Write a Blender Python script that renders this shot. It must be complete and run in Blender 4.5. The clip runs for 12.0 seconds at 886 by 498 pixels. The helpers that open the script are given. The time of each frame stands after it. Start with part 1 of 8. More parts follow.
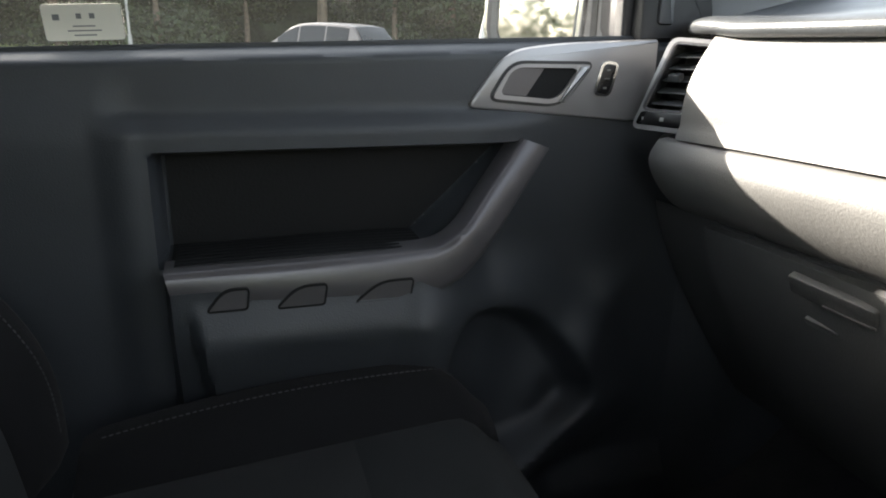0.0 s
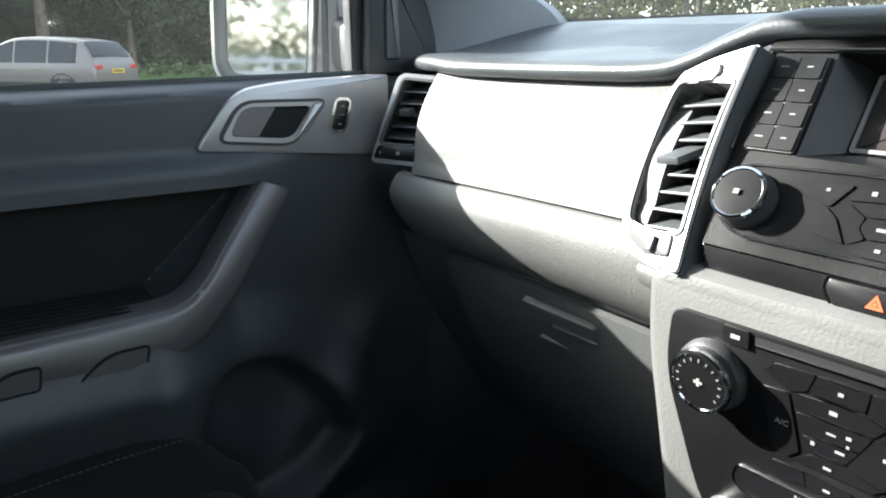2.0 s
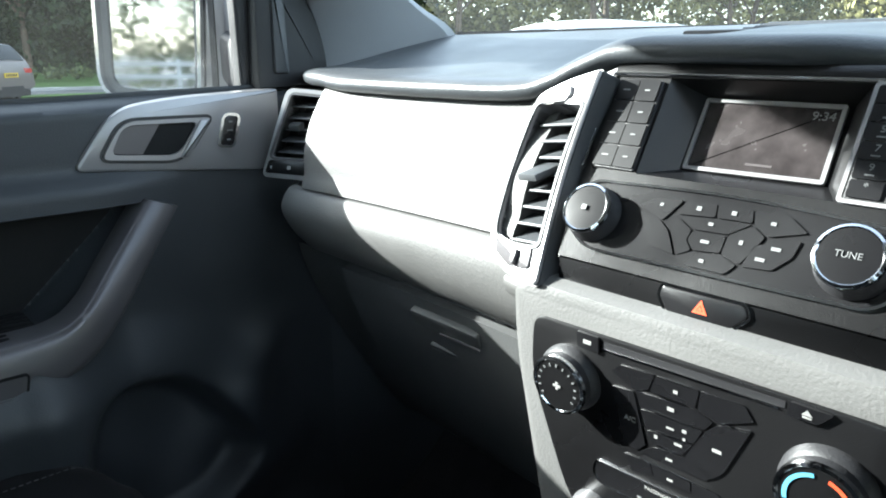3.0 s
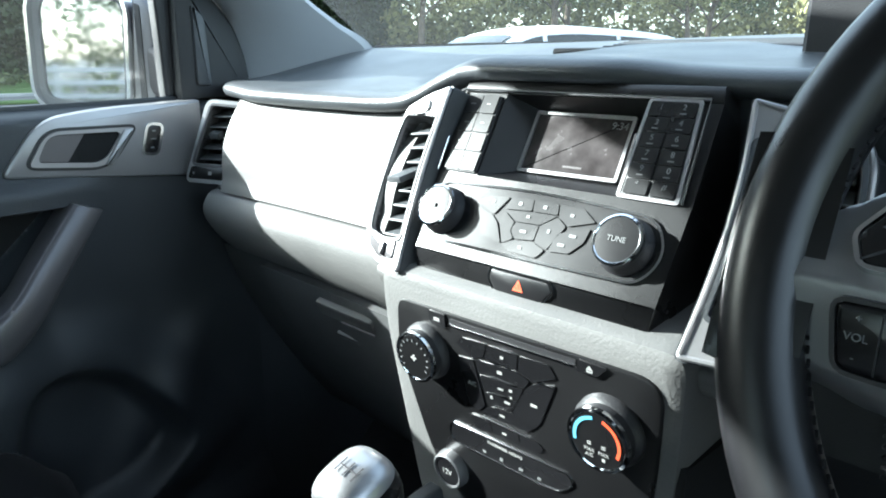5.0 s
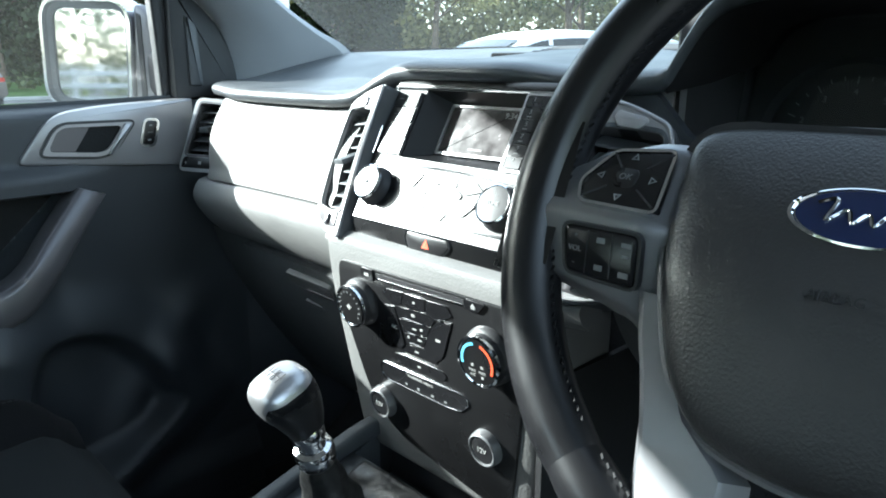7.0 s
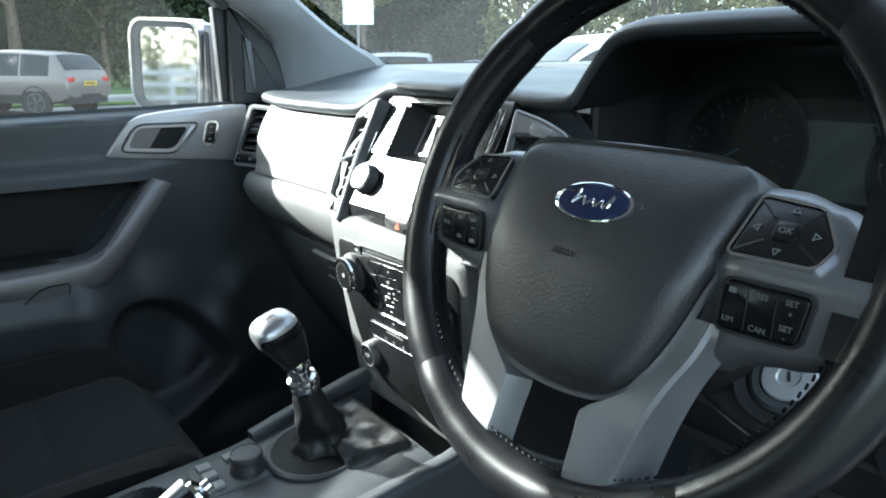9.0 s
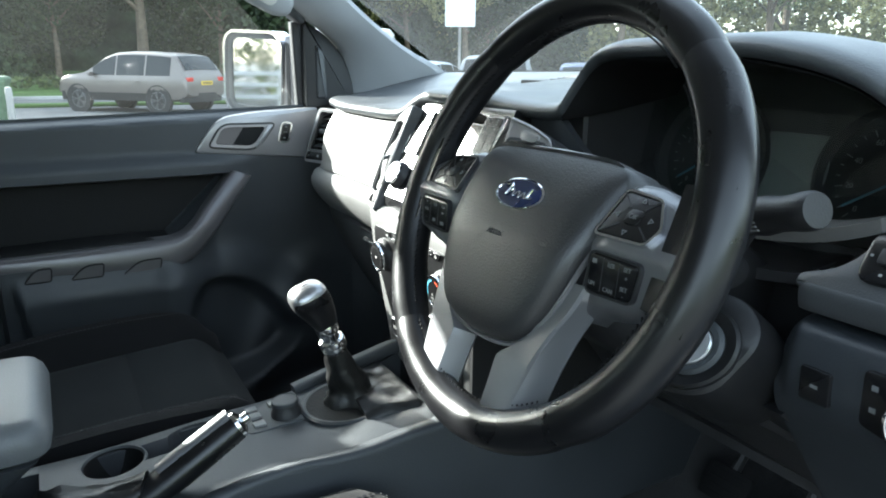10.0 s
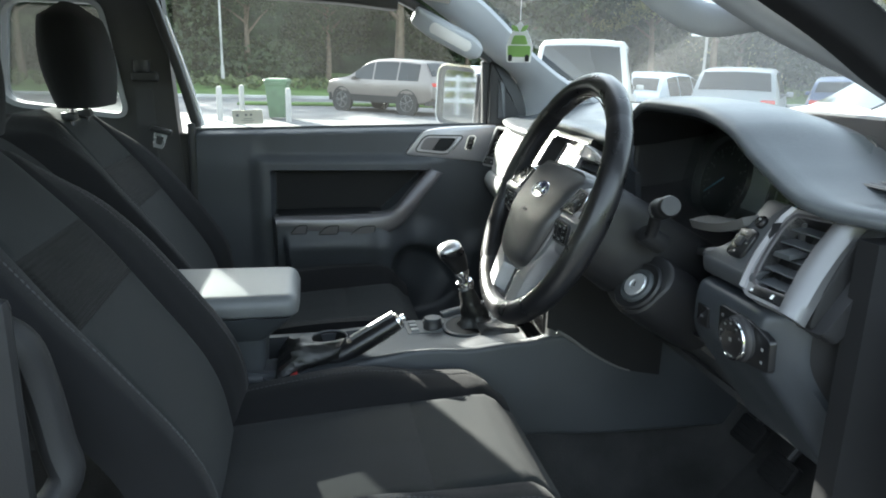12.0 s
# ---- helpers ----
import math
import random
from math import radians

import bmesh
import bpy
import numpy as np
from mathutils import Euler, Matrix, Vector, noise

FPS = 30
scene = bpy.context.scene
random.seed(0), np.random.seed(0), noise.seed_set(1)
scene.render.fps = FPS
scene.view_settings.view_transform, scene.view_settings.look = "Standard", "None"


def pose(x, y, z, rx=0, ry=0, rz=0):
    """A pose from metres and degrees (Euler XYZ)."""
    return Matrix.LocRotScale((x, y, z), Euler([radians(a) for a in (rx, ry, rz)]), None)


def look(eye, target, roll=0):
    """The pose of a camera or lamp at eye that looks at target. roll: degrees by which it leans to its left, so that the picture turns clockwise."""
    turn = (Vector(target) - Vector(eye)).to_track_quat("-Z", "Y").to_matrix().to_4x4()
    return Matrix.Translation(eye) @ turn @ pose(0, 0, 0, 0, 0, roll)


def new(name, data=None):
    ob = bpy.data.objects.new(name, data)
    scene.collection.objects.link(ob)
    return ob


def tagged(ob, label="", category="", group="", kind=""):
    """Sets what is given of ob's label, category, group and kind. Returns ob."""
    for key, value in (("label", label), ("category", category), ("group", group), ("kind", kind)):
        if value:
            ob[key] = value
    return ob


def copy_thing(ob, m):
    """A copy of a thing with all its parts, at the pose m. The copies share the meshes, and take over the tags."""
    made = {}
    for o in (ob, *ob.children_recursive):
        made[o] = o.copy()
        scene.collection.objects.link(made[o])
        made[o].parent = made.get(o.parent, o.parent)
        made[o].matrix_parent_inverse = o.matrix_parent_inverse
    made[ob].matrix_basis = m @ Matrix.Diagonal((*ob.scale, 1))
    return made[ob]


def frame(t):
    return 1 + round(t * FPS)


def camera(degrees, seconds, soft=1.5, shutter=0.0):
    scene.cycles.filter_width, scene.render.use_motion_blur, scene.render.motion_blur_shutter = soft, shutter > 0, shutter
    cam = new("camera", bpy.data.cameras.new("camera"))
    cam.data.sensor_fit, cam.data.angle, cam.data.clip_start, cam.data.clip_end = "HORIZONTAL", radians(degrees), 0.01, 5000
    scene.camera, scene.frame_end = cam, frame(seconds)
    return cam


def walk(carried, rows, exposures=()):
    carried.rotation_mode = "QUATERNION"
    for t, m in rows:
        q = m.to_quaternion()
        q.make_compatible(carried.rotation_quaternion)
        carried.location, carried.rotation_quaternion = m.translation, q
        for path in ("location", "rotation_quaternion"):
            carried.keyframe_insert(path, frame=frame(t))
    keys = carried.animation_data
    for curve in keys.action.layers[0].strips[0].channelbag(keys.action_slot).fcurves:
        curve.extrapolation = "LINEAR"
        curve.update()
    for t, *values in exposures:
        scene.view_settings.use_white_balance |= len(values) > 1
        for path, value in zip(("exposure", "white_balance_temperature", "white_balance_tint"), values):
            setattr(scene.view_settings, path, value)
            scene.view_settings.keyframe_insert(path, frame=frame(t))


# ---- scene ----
cam = camera(64.7, 12.0, soft=1.9)
PATH = [
    (0, (0.002, -0.151, 1.243), (0.563, 1.679, 0.661), 0.8),
    (0.5, (0.024, -0.143, 1.247), (0.723, 1.644, 0.684), 0.5),
    (1, (0.022, -0.132, 1.255), (0.907, 1.574, 0.703), 0.6),
    (1.5, (0.034, -0.131, 1.264), (1.049, 1.503, 0.716), 0.5),
    (2, (0.043, -0.136, 1.273), (1.181, 1.417, 0.73), 0.4),
    (2.5, (0.053, -0.148, 1.281), (1.287, 1.33, 0.741), 0.3),
    (3, (0.063, -0.172, 1.29), (1.372, 1.241, 0.752), 0.2),
    (3.5, (0.069, -0.197, 1.295), (1.42, 1.178, 0.761), 0.2),
    (5.5, (0.059, -0.324, 1.303), (1.437, 1.026, 0.777), 0.1),
    (6, (0.05, -0.362, 1.302), (1.423, 0.996, 0.781), 0.1),
    (6.5, (0.043, -0.397, 1.301), (1.405, 0.971, 0.78), 0.1),
    (7, (0.031, -0.439, 1.302), (1.383, 0.942, 0.785), 0.1),
    (9, (0.008, -0.644, 1.325), (1.195, 0.88, 0.809), 0.3),
    (9.5, (0.013, -0.723, 1.331), (1.102, 0.874, 0.817), 0.4),
    (10, (0.02, -0.809, 1.341), (0.983, 0.866, 0.827), 0.5),
    (10.5, (0.02, -0.897, 1.351), (0.817, 0.864, 0.838), 0.9),
    (11, (0.014, -1.012, 1.368), (0.626, 0.822, 0.854), 1.2),
    (11.5, (0.015, -1.145, 1.388), (0.459, 0.736, 0.875), 1.2),
    (12, (0.017, -1.32, 1.41), (0.39, 0.578, 0.903), 1.5),
]
walk(cam, [(t, look(eye, target, roll)) for t, eye, target, roll in PATH], exposures=[(0.0, 2.72, 6950, 10), (1.0, 2.65, 6650, 8), (2.5, 2.68, 6050, 3), (6.0, 2.78, 5700, -2), (9.0, 2.87, 5850, -1), (12.0, 3.12, 6350, 2)])

# ---- daylight: low sun from behind the passenger side ----
SUN_FROM = Vector((-0.495, 1.0, 0.45)).normalized()
world = bpy.data.worlds.new("world")
scene.world = world
world.use_nodes = True
wn = world.node_tree.nodes
sky = wn.new("ShaderNodeTexSky")
sky.sky_type, sky.sun_disc = "NISHITA", False
sky.sun_elevation = math.asin(SUN_FROM.z)
sky.sun_rotation = math.atan2(SUN_FROM.x, SUN_FROM.y)
sky.air_density, sky.dust_density = 1.0, 1.5
wn["Background"].inputs["Strength"].default_value = 0.15
haze = wn.new("ShaderNodeHueSaturation")
haze.inputs["Saturation"].default_value = 0.5
world.node_tree.links.new(sky.outputs[0], haze.inputs["Color"])
world.node_tree.links.new(haze.outputs[0], wn["Background"].inputs["Color"])
sun_data = bpy.data.lights.new("sun", "SUN")
sun_data.energy, sun_data.angle, sun_data.color = 4.3, radians(0.6), (1.0, 0.95, 0.88)
sun = new("sun", sun_data)
sun.matrix_world = look((0, 0, 30), Vector((0, 0, 30)) - SUN_FROM)

# ---- materials ----
def mat(name, base, rough=0.5, metal=0.0, grain=0.0, grain_scale=900.0, blotch=0.15, blotch_scale=9.0, coat=0.0, spec=0.5, bump2=0.0, bump2_scale=40.0, sheen=0.0):
    """A surface with two scales of variation: blotches in colour and gloss, and a fine grain in relief."""
    m = bpy.data.materials.new(name)
    m.use_nodes = True
    n, k = m.node_tree.nodes, m.node_tree.links
    p = n["Principled BSDF"]
    tc = n.new("ShaderNodeTexCoord")
    big = n.new("ShaderNodeTexNoise")
    big.inputs["Scale"].default_value, big.inputs["Detail"].default_value = blotch_scale, 5
    k.new(tc.outputs["Object"], big.inputs["Vector"])
    ramp = n.new("ShaderNodeMapRange")
    ramp.inputs["From Min"].default_value, ramp.inputs["From Max"].default_value = 0.3, 0.7
    ramp.inputs["To Min"].default_value, ramp.inputs["To Max"].default_value = 1 - blotch, 1 + blotch
    k.new(big.outputs["Fac"], ramp.inputs["Value"])
    mul = n.new("ShaderNodeVectorMath")
    mul.operation = "SCALE"
    mul.inputs[0].default_value = base
    k.new(ramp.outputs[0], mul.inputs["Scale"])
    k.new(mul.outputs[0], p.inputs["Base Color"])
    r2 = n.new("ShaderNodeMapRange")
    r2.inputs["From Min"].default_value, r2.inputs["From Max"].default_value = 0.3, 0.7
    r2.inputs["To Min"].default_value, r2.inputs["To Max"].default_value = max(0.02, rough - 0.06), min(1, rough + 0.06)
    k.new(big.outputs["Fac"], r2.inputs["Value"])
    k.new(r2.outputs[0], p.inputs["Roughness"])
    p.inputs["Metallic"].default_value = metal
    p.inputs["Specular IOR Level"].default_value = spec
    p.inputs["Coat Weight"].default_value = coat
    p.inputs["Coat Roughness"].default_value = 0.08
    p.inputs["Sheen Weight"].default_value = sheen
    if grain or bump2:
        last = None
        for scale, dist in ((grain_scale, grain), (bump2_scale, bump2)):
            if not dist:
                continue
            t = n.new("ShaderNodeTexNoise")
            t.inputs["Scale"].default_value, t.inputs["Detail"].default_value = scale, 2
            k.new(tc.outputs["Object"], t.inputs["Vector"])
            b = n.new("ShaderNodeBump")
            b.inputs["Strength"].default_value, b.inputs["Distance"].default_value = 0.6, dist
            k.new(t.outputs["Fac"], b.inputs["Height"])
            if last:
                k.new(last.outputs[0], b.inputs["Normal"])
            last = b
        k.new(last.outputs[0], p.inputs["Normal"])
    return m


def fabric(name, base, stripes=0.0, axis="X"):
    m = mat(name, base, 0.9, grain=0.0007, grain_scale=1400, blotch=0.18, blotch_scale=14, spec=0.15, sheen=0.05)
    n, k = m.node_tree.nodes, m.node_tree.links
    if stripes:
        tc = n.new("ShaderNodeTexCoord")
        w = n.new("ShaderNodeTexWave")
        w.bands_direction = axis
        w.inputs["Scale"].default_value = stripes
        k.new(tc.outputs["Object"], w.inputs["Vector"])
        b = n.new("ShaderNodeBump")
        b.inputs["Strength"].default_value, b.inputs["Distance"].default_value = 0.5, 0.0014
        k.new(w.outputs["Fac"], b.inputs["Height"])
        p = n["Principled BSDF"]
        old = p.inputs["Normal"].links[0].from_node
        k.new(old.outputs[0], b.inputs["Normal"])
        k.new(b.outputs[0], p.inputs["Normal"])
    return m


def pane(name, tint=(0.92, 0.95, 0.94), dust_veil=0.02):
    """Thin clear glass: mostly see-through, mirrors more at a glance, with a little dust that also stands in for haze
    and glare.
    """
    m = bpy.data.materials.new(name)
    m.use_nodes = True
    n, k = m.node_tree.nodes, m.node_tree.links
    n.remove(n["Principled BSDF"])
    clear, shine, dust = n.new("ShaderNodeBsdfTransparent"), n.new("ShaderNodeBsdfGlossy"), n.new("ShaderNodeBsdfDiffuse")
    clear.inputs["Color"].default_value = (*tint, 1)
    shine.inputs["Roughness"].default_value = 0.01
    dust.inputs["Color"].default_value = (0.6, 0.6, 0.58, 1)
    face = n.new("ShaderNodeLayerWeight")
    face.inputs["Blend"].default_value = 0.5
    fres = n.new("ShaderNodeMapRange")
    fres.interpolation_type = "SMOOTHERSTEP"
    fres.inputs["From Min"].default_value, fres.inputs["From Max"].default_value = 0.35, 1.0
    fres.inputs["To Min"].default_value, fres.inputs["To Max"].default_value = 0.03, 0.45
    k.new(face.outputs["Facing"], fres.inputs["Value"])
    a, b = n.new("ShaderNodeMixShader"), n.new("ShaderNodeMixShader")
    k.new(fres.outputs[0], a.inputs["Fac"])
    k.new(clear.outputs[0], a.inputs[1])
    k.new(shine.outputs[0], a.inputs[2])
    through_dust, film_mix = n.new("ShaderNodeBsdfTranslucent"), n.new("ShaderNodeMixShader")
    through_dust.inputs["Color"].default_value = (0.6, 0.6, 0.58, 1)
    film_mix.inputs["Fac"].default_value = 0.6
    k.new(dust.outputs[0], film_mix.inputs[1])
    k.new(through_dust.outputs[0], film_mix.inputs[2])
    b.inputs["Fac"].default_value = dust_veil
    k.new(a.outputs[0], b.inputs[1])
    k.new(film_mix.outputs[0], b.inputs[2])
    k.new(b.outputs[0], n["Material Output"].inputs["Surface"])
    return m


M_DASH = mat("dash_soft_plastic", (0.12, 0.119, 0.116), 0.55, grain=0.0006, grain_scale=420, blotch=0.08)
M_FASCIA_GREY = mat("fascia_charcoal_plastic", (0.036, 0.040, 0.046), 0.45, grain=0.0004, grain_scale=500, blotch=0.1)
M_END = mat("end_black_plastic", (0.016, 0.016, 0.017), 0.6, grain=0.0004, grain_scale=500, blotch=0.1, spec=0.25)
M_SHELF = mat("satin_charcoal_plastic", (0.055, 0.058, 0.062), 0.4, grain=0.0003, grain_scale=600, blotch=0.1)
M_DASH_TOP = mat("dash_top_plastic", (0.056, 0.062, 0.068), 0.38, grain=0.0005, grain_scale=450, blotch=0.1)
M_NEEDLE = mat("dim_blue_needle", (0.06, 0.16, 0.22), 0.5)
M_TRIP = mat("grey_lcd", (0.14, 0.15, 0.145), 0.4, blotch=0.1)
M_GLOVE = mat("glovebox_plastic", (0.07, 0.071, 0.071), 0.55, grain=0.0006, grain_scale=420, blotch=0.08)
M_COLUMN = mat("column_black_plastic", (0.011, 0.011, 0.012), 0.5, grain=0.0004, grain_scale=600, blotch=0.12)
M_SLAT = mat("vent_slat_plastic", (0.065, 0.07, 0.075), 0.45, blotch=0.1)
M_BLACK = mat("black_plastic", (0.025, 0.025, 0.027), 0.45, grain=0.0004, grain_scale=700, blotch=0.15)
M_DARK = mat("charcoal_plastic", (0.046, 0.051, 0.056), 0.55, grain=0.0005, grain_scale=500, blotch=0.12)
M_DOOR = mat("door_plastic", (0.034, 0.038, 0.043), 0.5, grain=0.0005, grain_scale=500, blotch=0.1)
M_CONSOLE = mat("console_plastic", (0.036, 0.040, 0.045), 0.5, grain=0.0005, grain_scale=500, blotch=0.1)
M_INSERT = mat("door_insert_vinyl", (0.007, 0.0074, 0.008), 0.65, grain=0.0008, grain_scale=300, blotch=0.1, spec=0.25)
M_SILVER = mat("satin_silver_plastic", (0.33, 0.325, 0.33), 0.36, metal=0.5, blotch=0.06)
M_CHEEK = mat("dull_silver_plastic", (0.16, 0.16, 0.165), 0.42, metal=0.5, blotch=0.06)
M_TITAN = mat("titanium_grey_plastic", (0.115, 0.11, 0.115), 0.34, metal=0.4, blotch=0.08)
M_SPOKE = mat("satin_spoke_paint", (0.22, 0.22, 0.23), 0.38, metal=0.6, blotch=0.06)
M_CHROME = mat("chrome", (0.75, 0.76, 0.78), 0.1, metal=1.0, blotch=0.03)
M_PIANO = mat("gloss_black_plastic", (0.009, 0.009, 0.010), 0.26, coat=0.0, blotch=0.1)
M_FASCIA = mat("fascia_black_paint", (0.007, 0.007, 0.0075), 0.30, blotch=0.1, grain=0.0002, grain_scale=900)
M_KEY = mat("key_plastic", (0.008, 0.008, 0.009), 0.28, blotch=0.1)
M_LEATHER = mat("worn_black_leather", (0.008, 0.008, 0.009), 0.31, grain=0.00006, grain_scale=700, blotch=0.25, blotch_scale=25, spec=0.5)
M_AIRBAG = mat("airbag_grained_vinyl", (0.023, 0.023, 0.024), 0.42, grain=0.0006, grain_scale=650, blotch=0.12, spec=0.85)
M_BOOT = mat("gaiter_leather", (0.010, 0.010, 0.010), 0.42, grain=0.0004, grain_scale=500, bump2=0.01, bump2_scale=30)
M_FABRIC = fabric("black_seat_cloth", (0.0075, 0.0075, 0.0083))
M_FABRIC_MID = fabric("charcoal_seat_cloth", (0.0125, 0.0140, 0.0146))
M_MESH = fabric("open_mesh_cloth", (0.0028, 0.0028, 0.0028), stripes=60, axis="Z")
M_FABRIC_RIB = fabric("flat_seat_cloth", (0.0145, 0.0155, 0.016))
M_STITCH = mat("grey_thread", (0.045, 0.045, 0.048), 0.8)
M_CARPET = mat("black_carpet", (0.034, 0.034, 0.035), 0.95, grain=0.003, grain_scale=260, blotch=0.3, spec=0.1)
M_RUBBER = mat("black_rubber", (0.012, 0.012, 0.013), 0.75, spec=0.2)
M_LINER = mat("headliner_cloth", (0.6, 0.58, 0.55), 0.9, grain=0.001, grain_scale=500)
M_PILLAR = mat("pillar_trim", (0.3, 0.31, 0.32), 0.55, grain=0.0004, grain_scale=500, blotch=0.06)
M_PILLAR_DARK = mat("b_pillar_trim", (0.034, 0.033, 0.033), 0.6, grain=0.0004, grain_scale=500)
M_WHITE_PAINT = mat("white_car_paint", (0.78, 0.79, 0.8), 0.25, coat=0.8, blotch=0.02)
M_SCREEN = mat("lcd_screen", (0.035, 0.03, 0.03), 0.22, blotch=0.4, blotch_scale=60)
M_PRINT = mat("white_print", (0.32, 0.32, 0.31), 0.5)
M_PRINT_DIM = mat("grey_print", (0.17, 0.175, 0.175), 0.5)
M_RED = mat("red_print", (0.75, 0.1, 0.04), 0.4)
M_BLUE = mat("blue_print", (0.15, 0.5, 0.7), 0.4)
M_BADGE = mat("blue_enamel", (0.010, 0.020, 0.075), 0.25, coat=0.5)
M_REDPLASTIC = mat("red_plastic", (0.5, 0.03, 0.03), 0.4)
M_KNOBCAP = mat("satin_knob_metal", (0.42, 0.42, 0.43), 0.3, metal=0.75, blotch=0.05)
M_MIRROR = mat("mirror_glass", (0.6, 0.61, 0.61), 0.01, metal=1.0, blotch=0.0)
M_GLASS = pane("cab_glass", dust_veil=0.013)
# tint added only to weaken the sun patches behind the rear side window
M_DIMMING_GLASS = pane("sun_dimming_glass", tint=(0.55, 0.57, 0.57), dust_veil=0.02)
# stronger film here: the windscreen's glare and haze as well as its dust
M_SCREENGLASS = pane("windscreen_glass", dust_veil=0.07)
M_STEEL = mat("brushed_steel", (0.55, 0.56, 0.57), 0.3, metal=0.55)
M_GREEN = mat("green_card", (0.24, 0.42, 0.12), 0.6)
M_CARD = mat("white_card", (0.8, 0.81, 0.8), 0.6)
M_PAPER = mat("sticker_paper", (0.7, 0.68, 0.6), 0.7)


# ---- mesh helpers ----
def link_mesh(name, bm, material, angle=35):
    me = bpy.data.meshes.new(name)
    bmesh.ops.recalc_face_normals(bm, faces=bm.faces)
    bm.to_mesh(me)
    bm.free()
    for p in me.polygons:
        p.use_smooth = True
    me.set_sharp_from_angle(angle=radians(angle))
    me.materials.append(material)
    return new(name, me)


def thing(name, label, category, at=(0, 0, 0), group="", kind=""):
    ob = new(name)
    ob.location = at
    ob.empty_display_size = 0.05
    return tagged(ob, label, category, group, kind)


def part(name, bm, material, parent, label="", angle=35):
    """One mesh under a thing or a part; its vertices are given in the world."""
    ob = link_mesh(name, bm, material, angle)
    if parent is not None:
        up = Matrix.Identity(4)
        q = parent
        while q is not None:
            up = Matrix.Translation(q.location) @ up
            q = q.parent
        ob.data.transform(up.inverted())
        ob.parent = parent
    if label:
        ob["label"] = label
    return ob


def single(name, bm, material, label, category, group="", kind="", angle=35):
    return tagged(link_mesh(name, bm, material, angle), label, category, group, kind)


def basis(o, u, v, n):
    m = Matrix.Identity(4)
    for i, c in enumerate((u, v, n, o)):
        for r in range(3):
            m[r][i] = c[r]
    return m


def frame_at(o, v, u=(0, -1, 0)):
    u, v = Vector(u).normalized(), Vector(v).normalized()
    n = u.cross(v)
    return basis(o, u, v, n)


def box(bm, size, at=(0, 0, 0), m=None, bevel=0.0, seg=2):
    """A box with rounded edges, by its size and middle, under the frame m."""
    ret = bmesh.ops.create_cube(bm, size=1.0)
    vs = ret["verts"]
    for v in vs:
        v.co = Vector((v.co.x * size[0] + at[0], v.co.y * size[1] + at[1], v.co.z * size[2] + at[2]))
    if bevel:
        es = list({e for v in vs for e in v.link_edges})
        out = bmesh.ops.bevel(bm, geom=es, offset=bevel, segments=seg, affect="EDGES", profile=0.6)
        vs = list({v for f in out["faces"] for v in f.verts} | {v for v in vs if v.is_valid})
    if m is not None:
        for v in vs:
            v.co = m @ v.co
    return vs


def rounded(pts, r, seg=5):
    """A polygon's outline with its corners rounded."""
    out = []
    n = len(pts)
    for i in range(n):
        p, a, b = Vector(pts[i]).to_2d(), Vector(pts[i - 1]).to_2d(), Vector(pts[(i + 1) % n]).to_2d()
        rr = min(r[i] if isinstance(r, (list, tuple)) else r, (a - p).length * 0.49, (b - p).length * 0.49)
        s, e = p + (a - p).normalized() * rr, p + (b - p).normalized() * rr
        for j in range(seg + 1):
            t = j / seg
            out.append(s * (1 - t) ** 2 + p * 2 * t * (1 - t) + e * t * t)
    return out


def plate(bm, outline, n0, n1, m, lip=0.0, crown=None):
    """An outline in (u, v) raised from depth n0 to n1 under the frame m, its front edge softened by lip."""
    rings = [(n0, 0.0)]
    if lip:
        rings += [(n1 - lip, 0.0), (n1 - lip * 0.3, lip * 0.35), (n1, lip)]
    else:
        rings += [(n1, 0.0)]
    c = sum((Vector(p).to_2d() for p in outline), Vector((0, 0))) / len(outline)
    rows = []
    k = len(outline)
    for depth, inset in rings:
        row = []
        for i, p in enumerate(outline):
            p = Vector(p).to_2d()
            a, b = Vector(outline[i - 1]).to_2d(), Vector(outline[(i + 1) % k]).to_2d()
            t = (b - a)
            nn = Vector((t.y, -t.x)).normalized() if t.length > 1e-9 else (p - c).normalized()
            if nn.dot(p - c) < 0 and lip:
                nn = -nn if (p - c).normalized().dot(nn) < -0.3 else nn
            q = p - nn * inset
            row.append(bm.verts.new(m @ Vector((q.x, q.y, depth))))
        rows.append(row)
    for a, b in zip(rows, rows[1:]):
        for i in range(k):
            bm.faces.new((a[i - 1], a[i], b[i], b[i - 1]))
    bm.faces.new(rows[-1])
    bm.faces.new(rows[0][::-1])
    return bm


def ring_plate(bm, outer, inner, n0, n1, m):
    """A flat frame between two outlines with the same number of points."""
    k = len(outer)
    rows = [[bm.verts.new(m @ Vector((p[0], p[1], d))) for p in o] for o, d in ((outer, n0), (outer, n1), (inner, n1), (inner, n0))]
    rows.append(rows[0])
    for a, b in zip(rows, rows[1:]):
        for i in range(k):
            bm.faces.new((a[i - 1], a[i], b[i], b[i - 1]))
    return bm


def grow(outline, d):
    out = []
    k = len(outline)
    area = sum(outline[i - 1][0] * outline[i][1] - outline[i][0] * outline[i - 1][1] for i in range(k))
    s = 1 if area > 0 else -1
    for i in range(k):
        a, b = Vector(outline[i - 1]).to_2d(), Vector(outline[(i + 1) % k]).to_2d()
        t = b - a
        nn = Vector((t.y, -t.x)).normalized() * s
        out.append(Vector(outline[i]).to_2d() + nn * d)
    return out


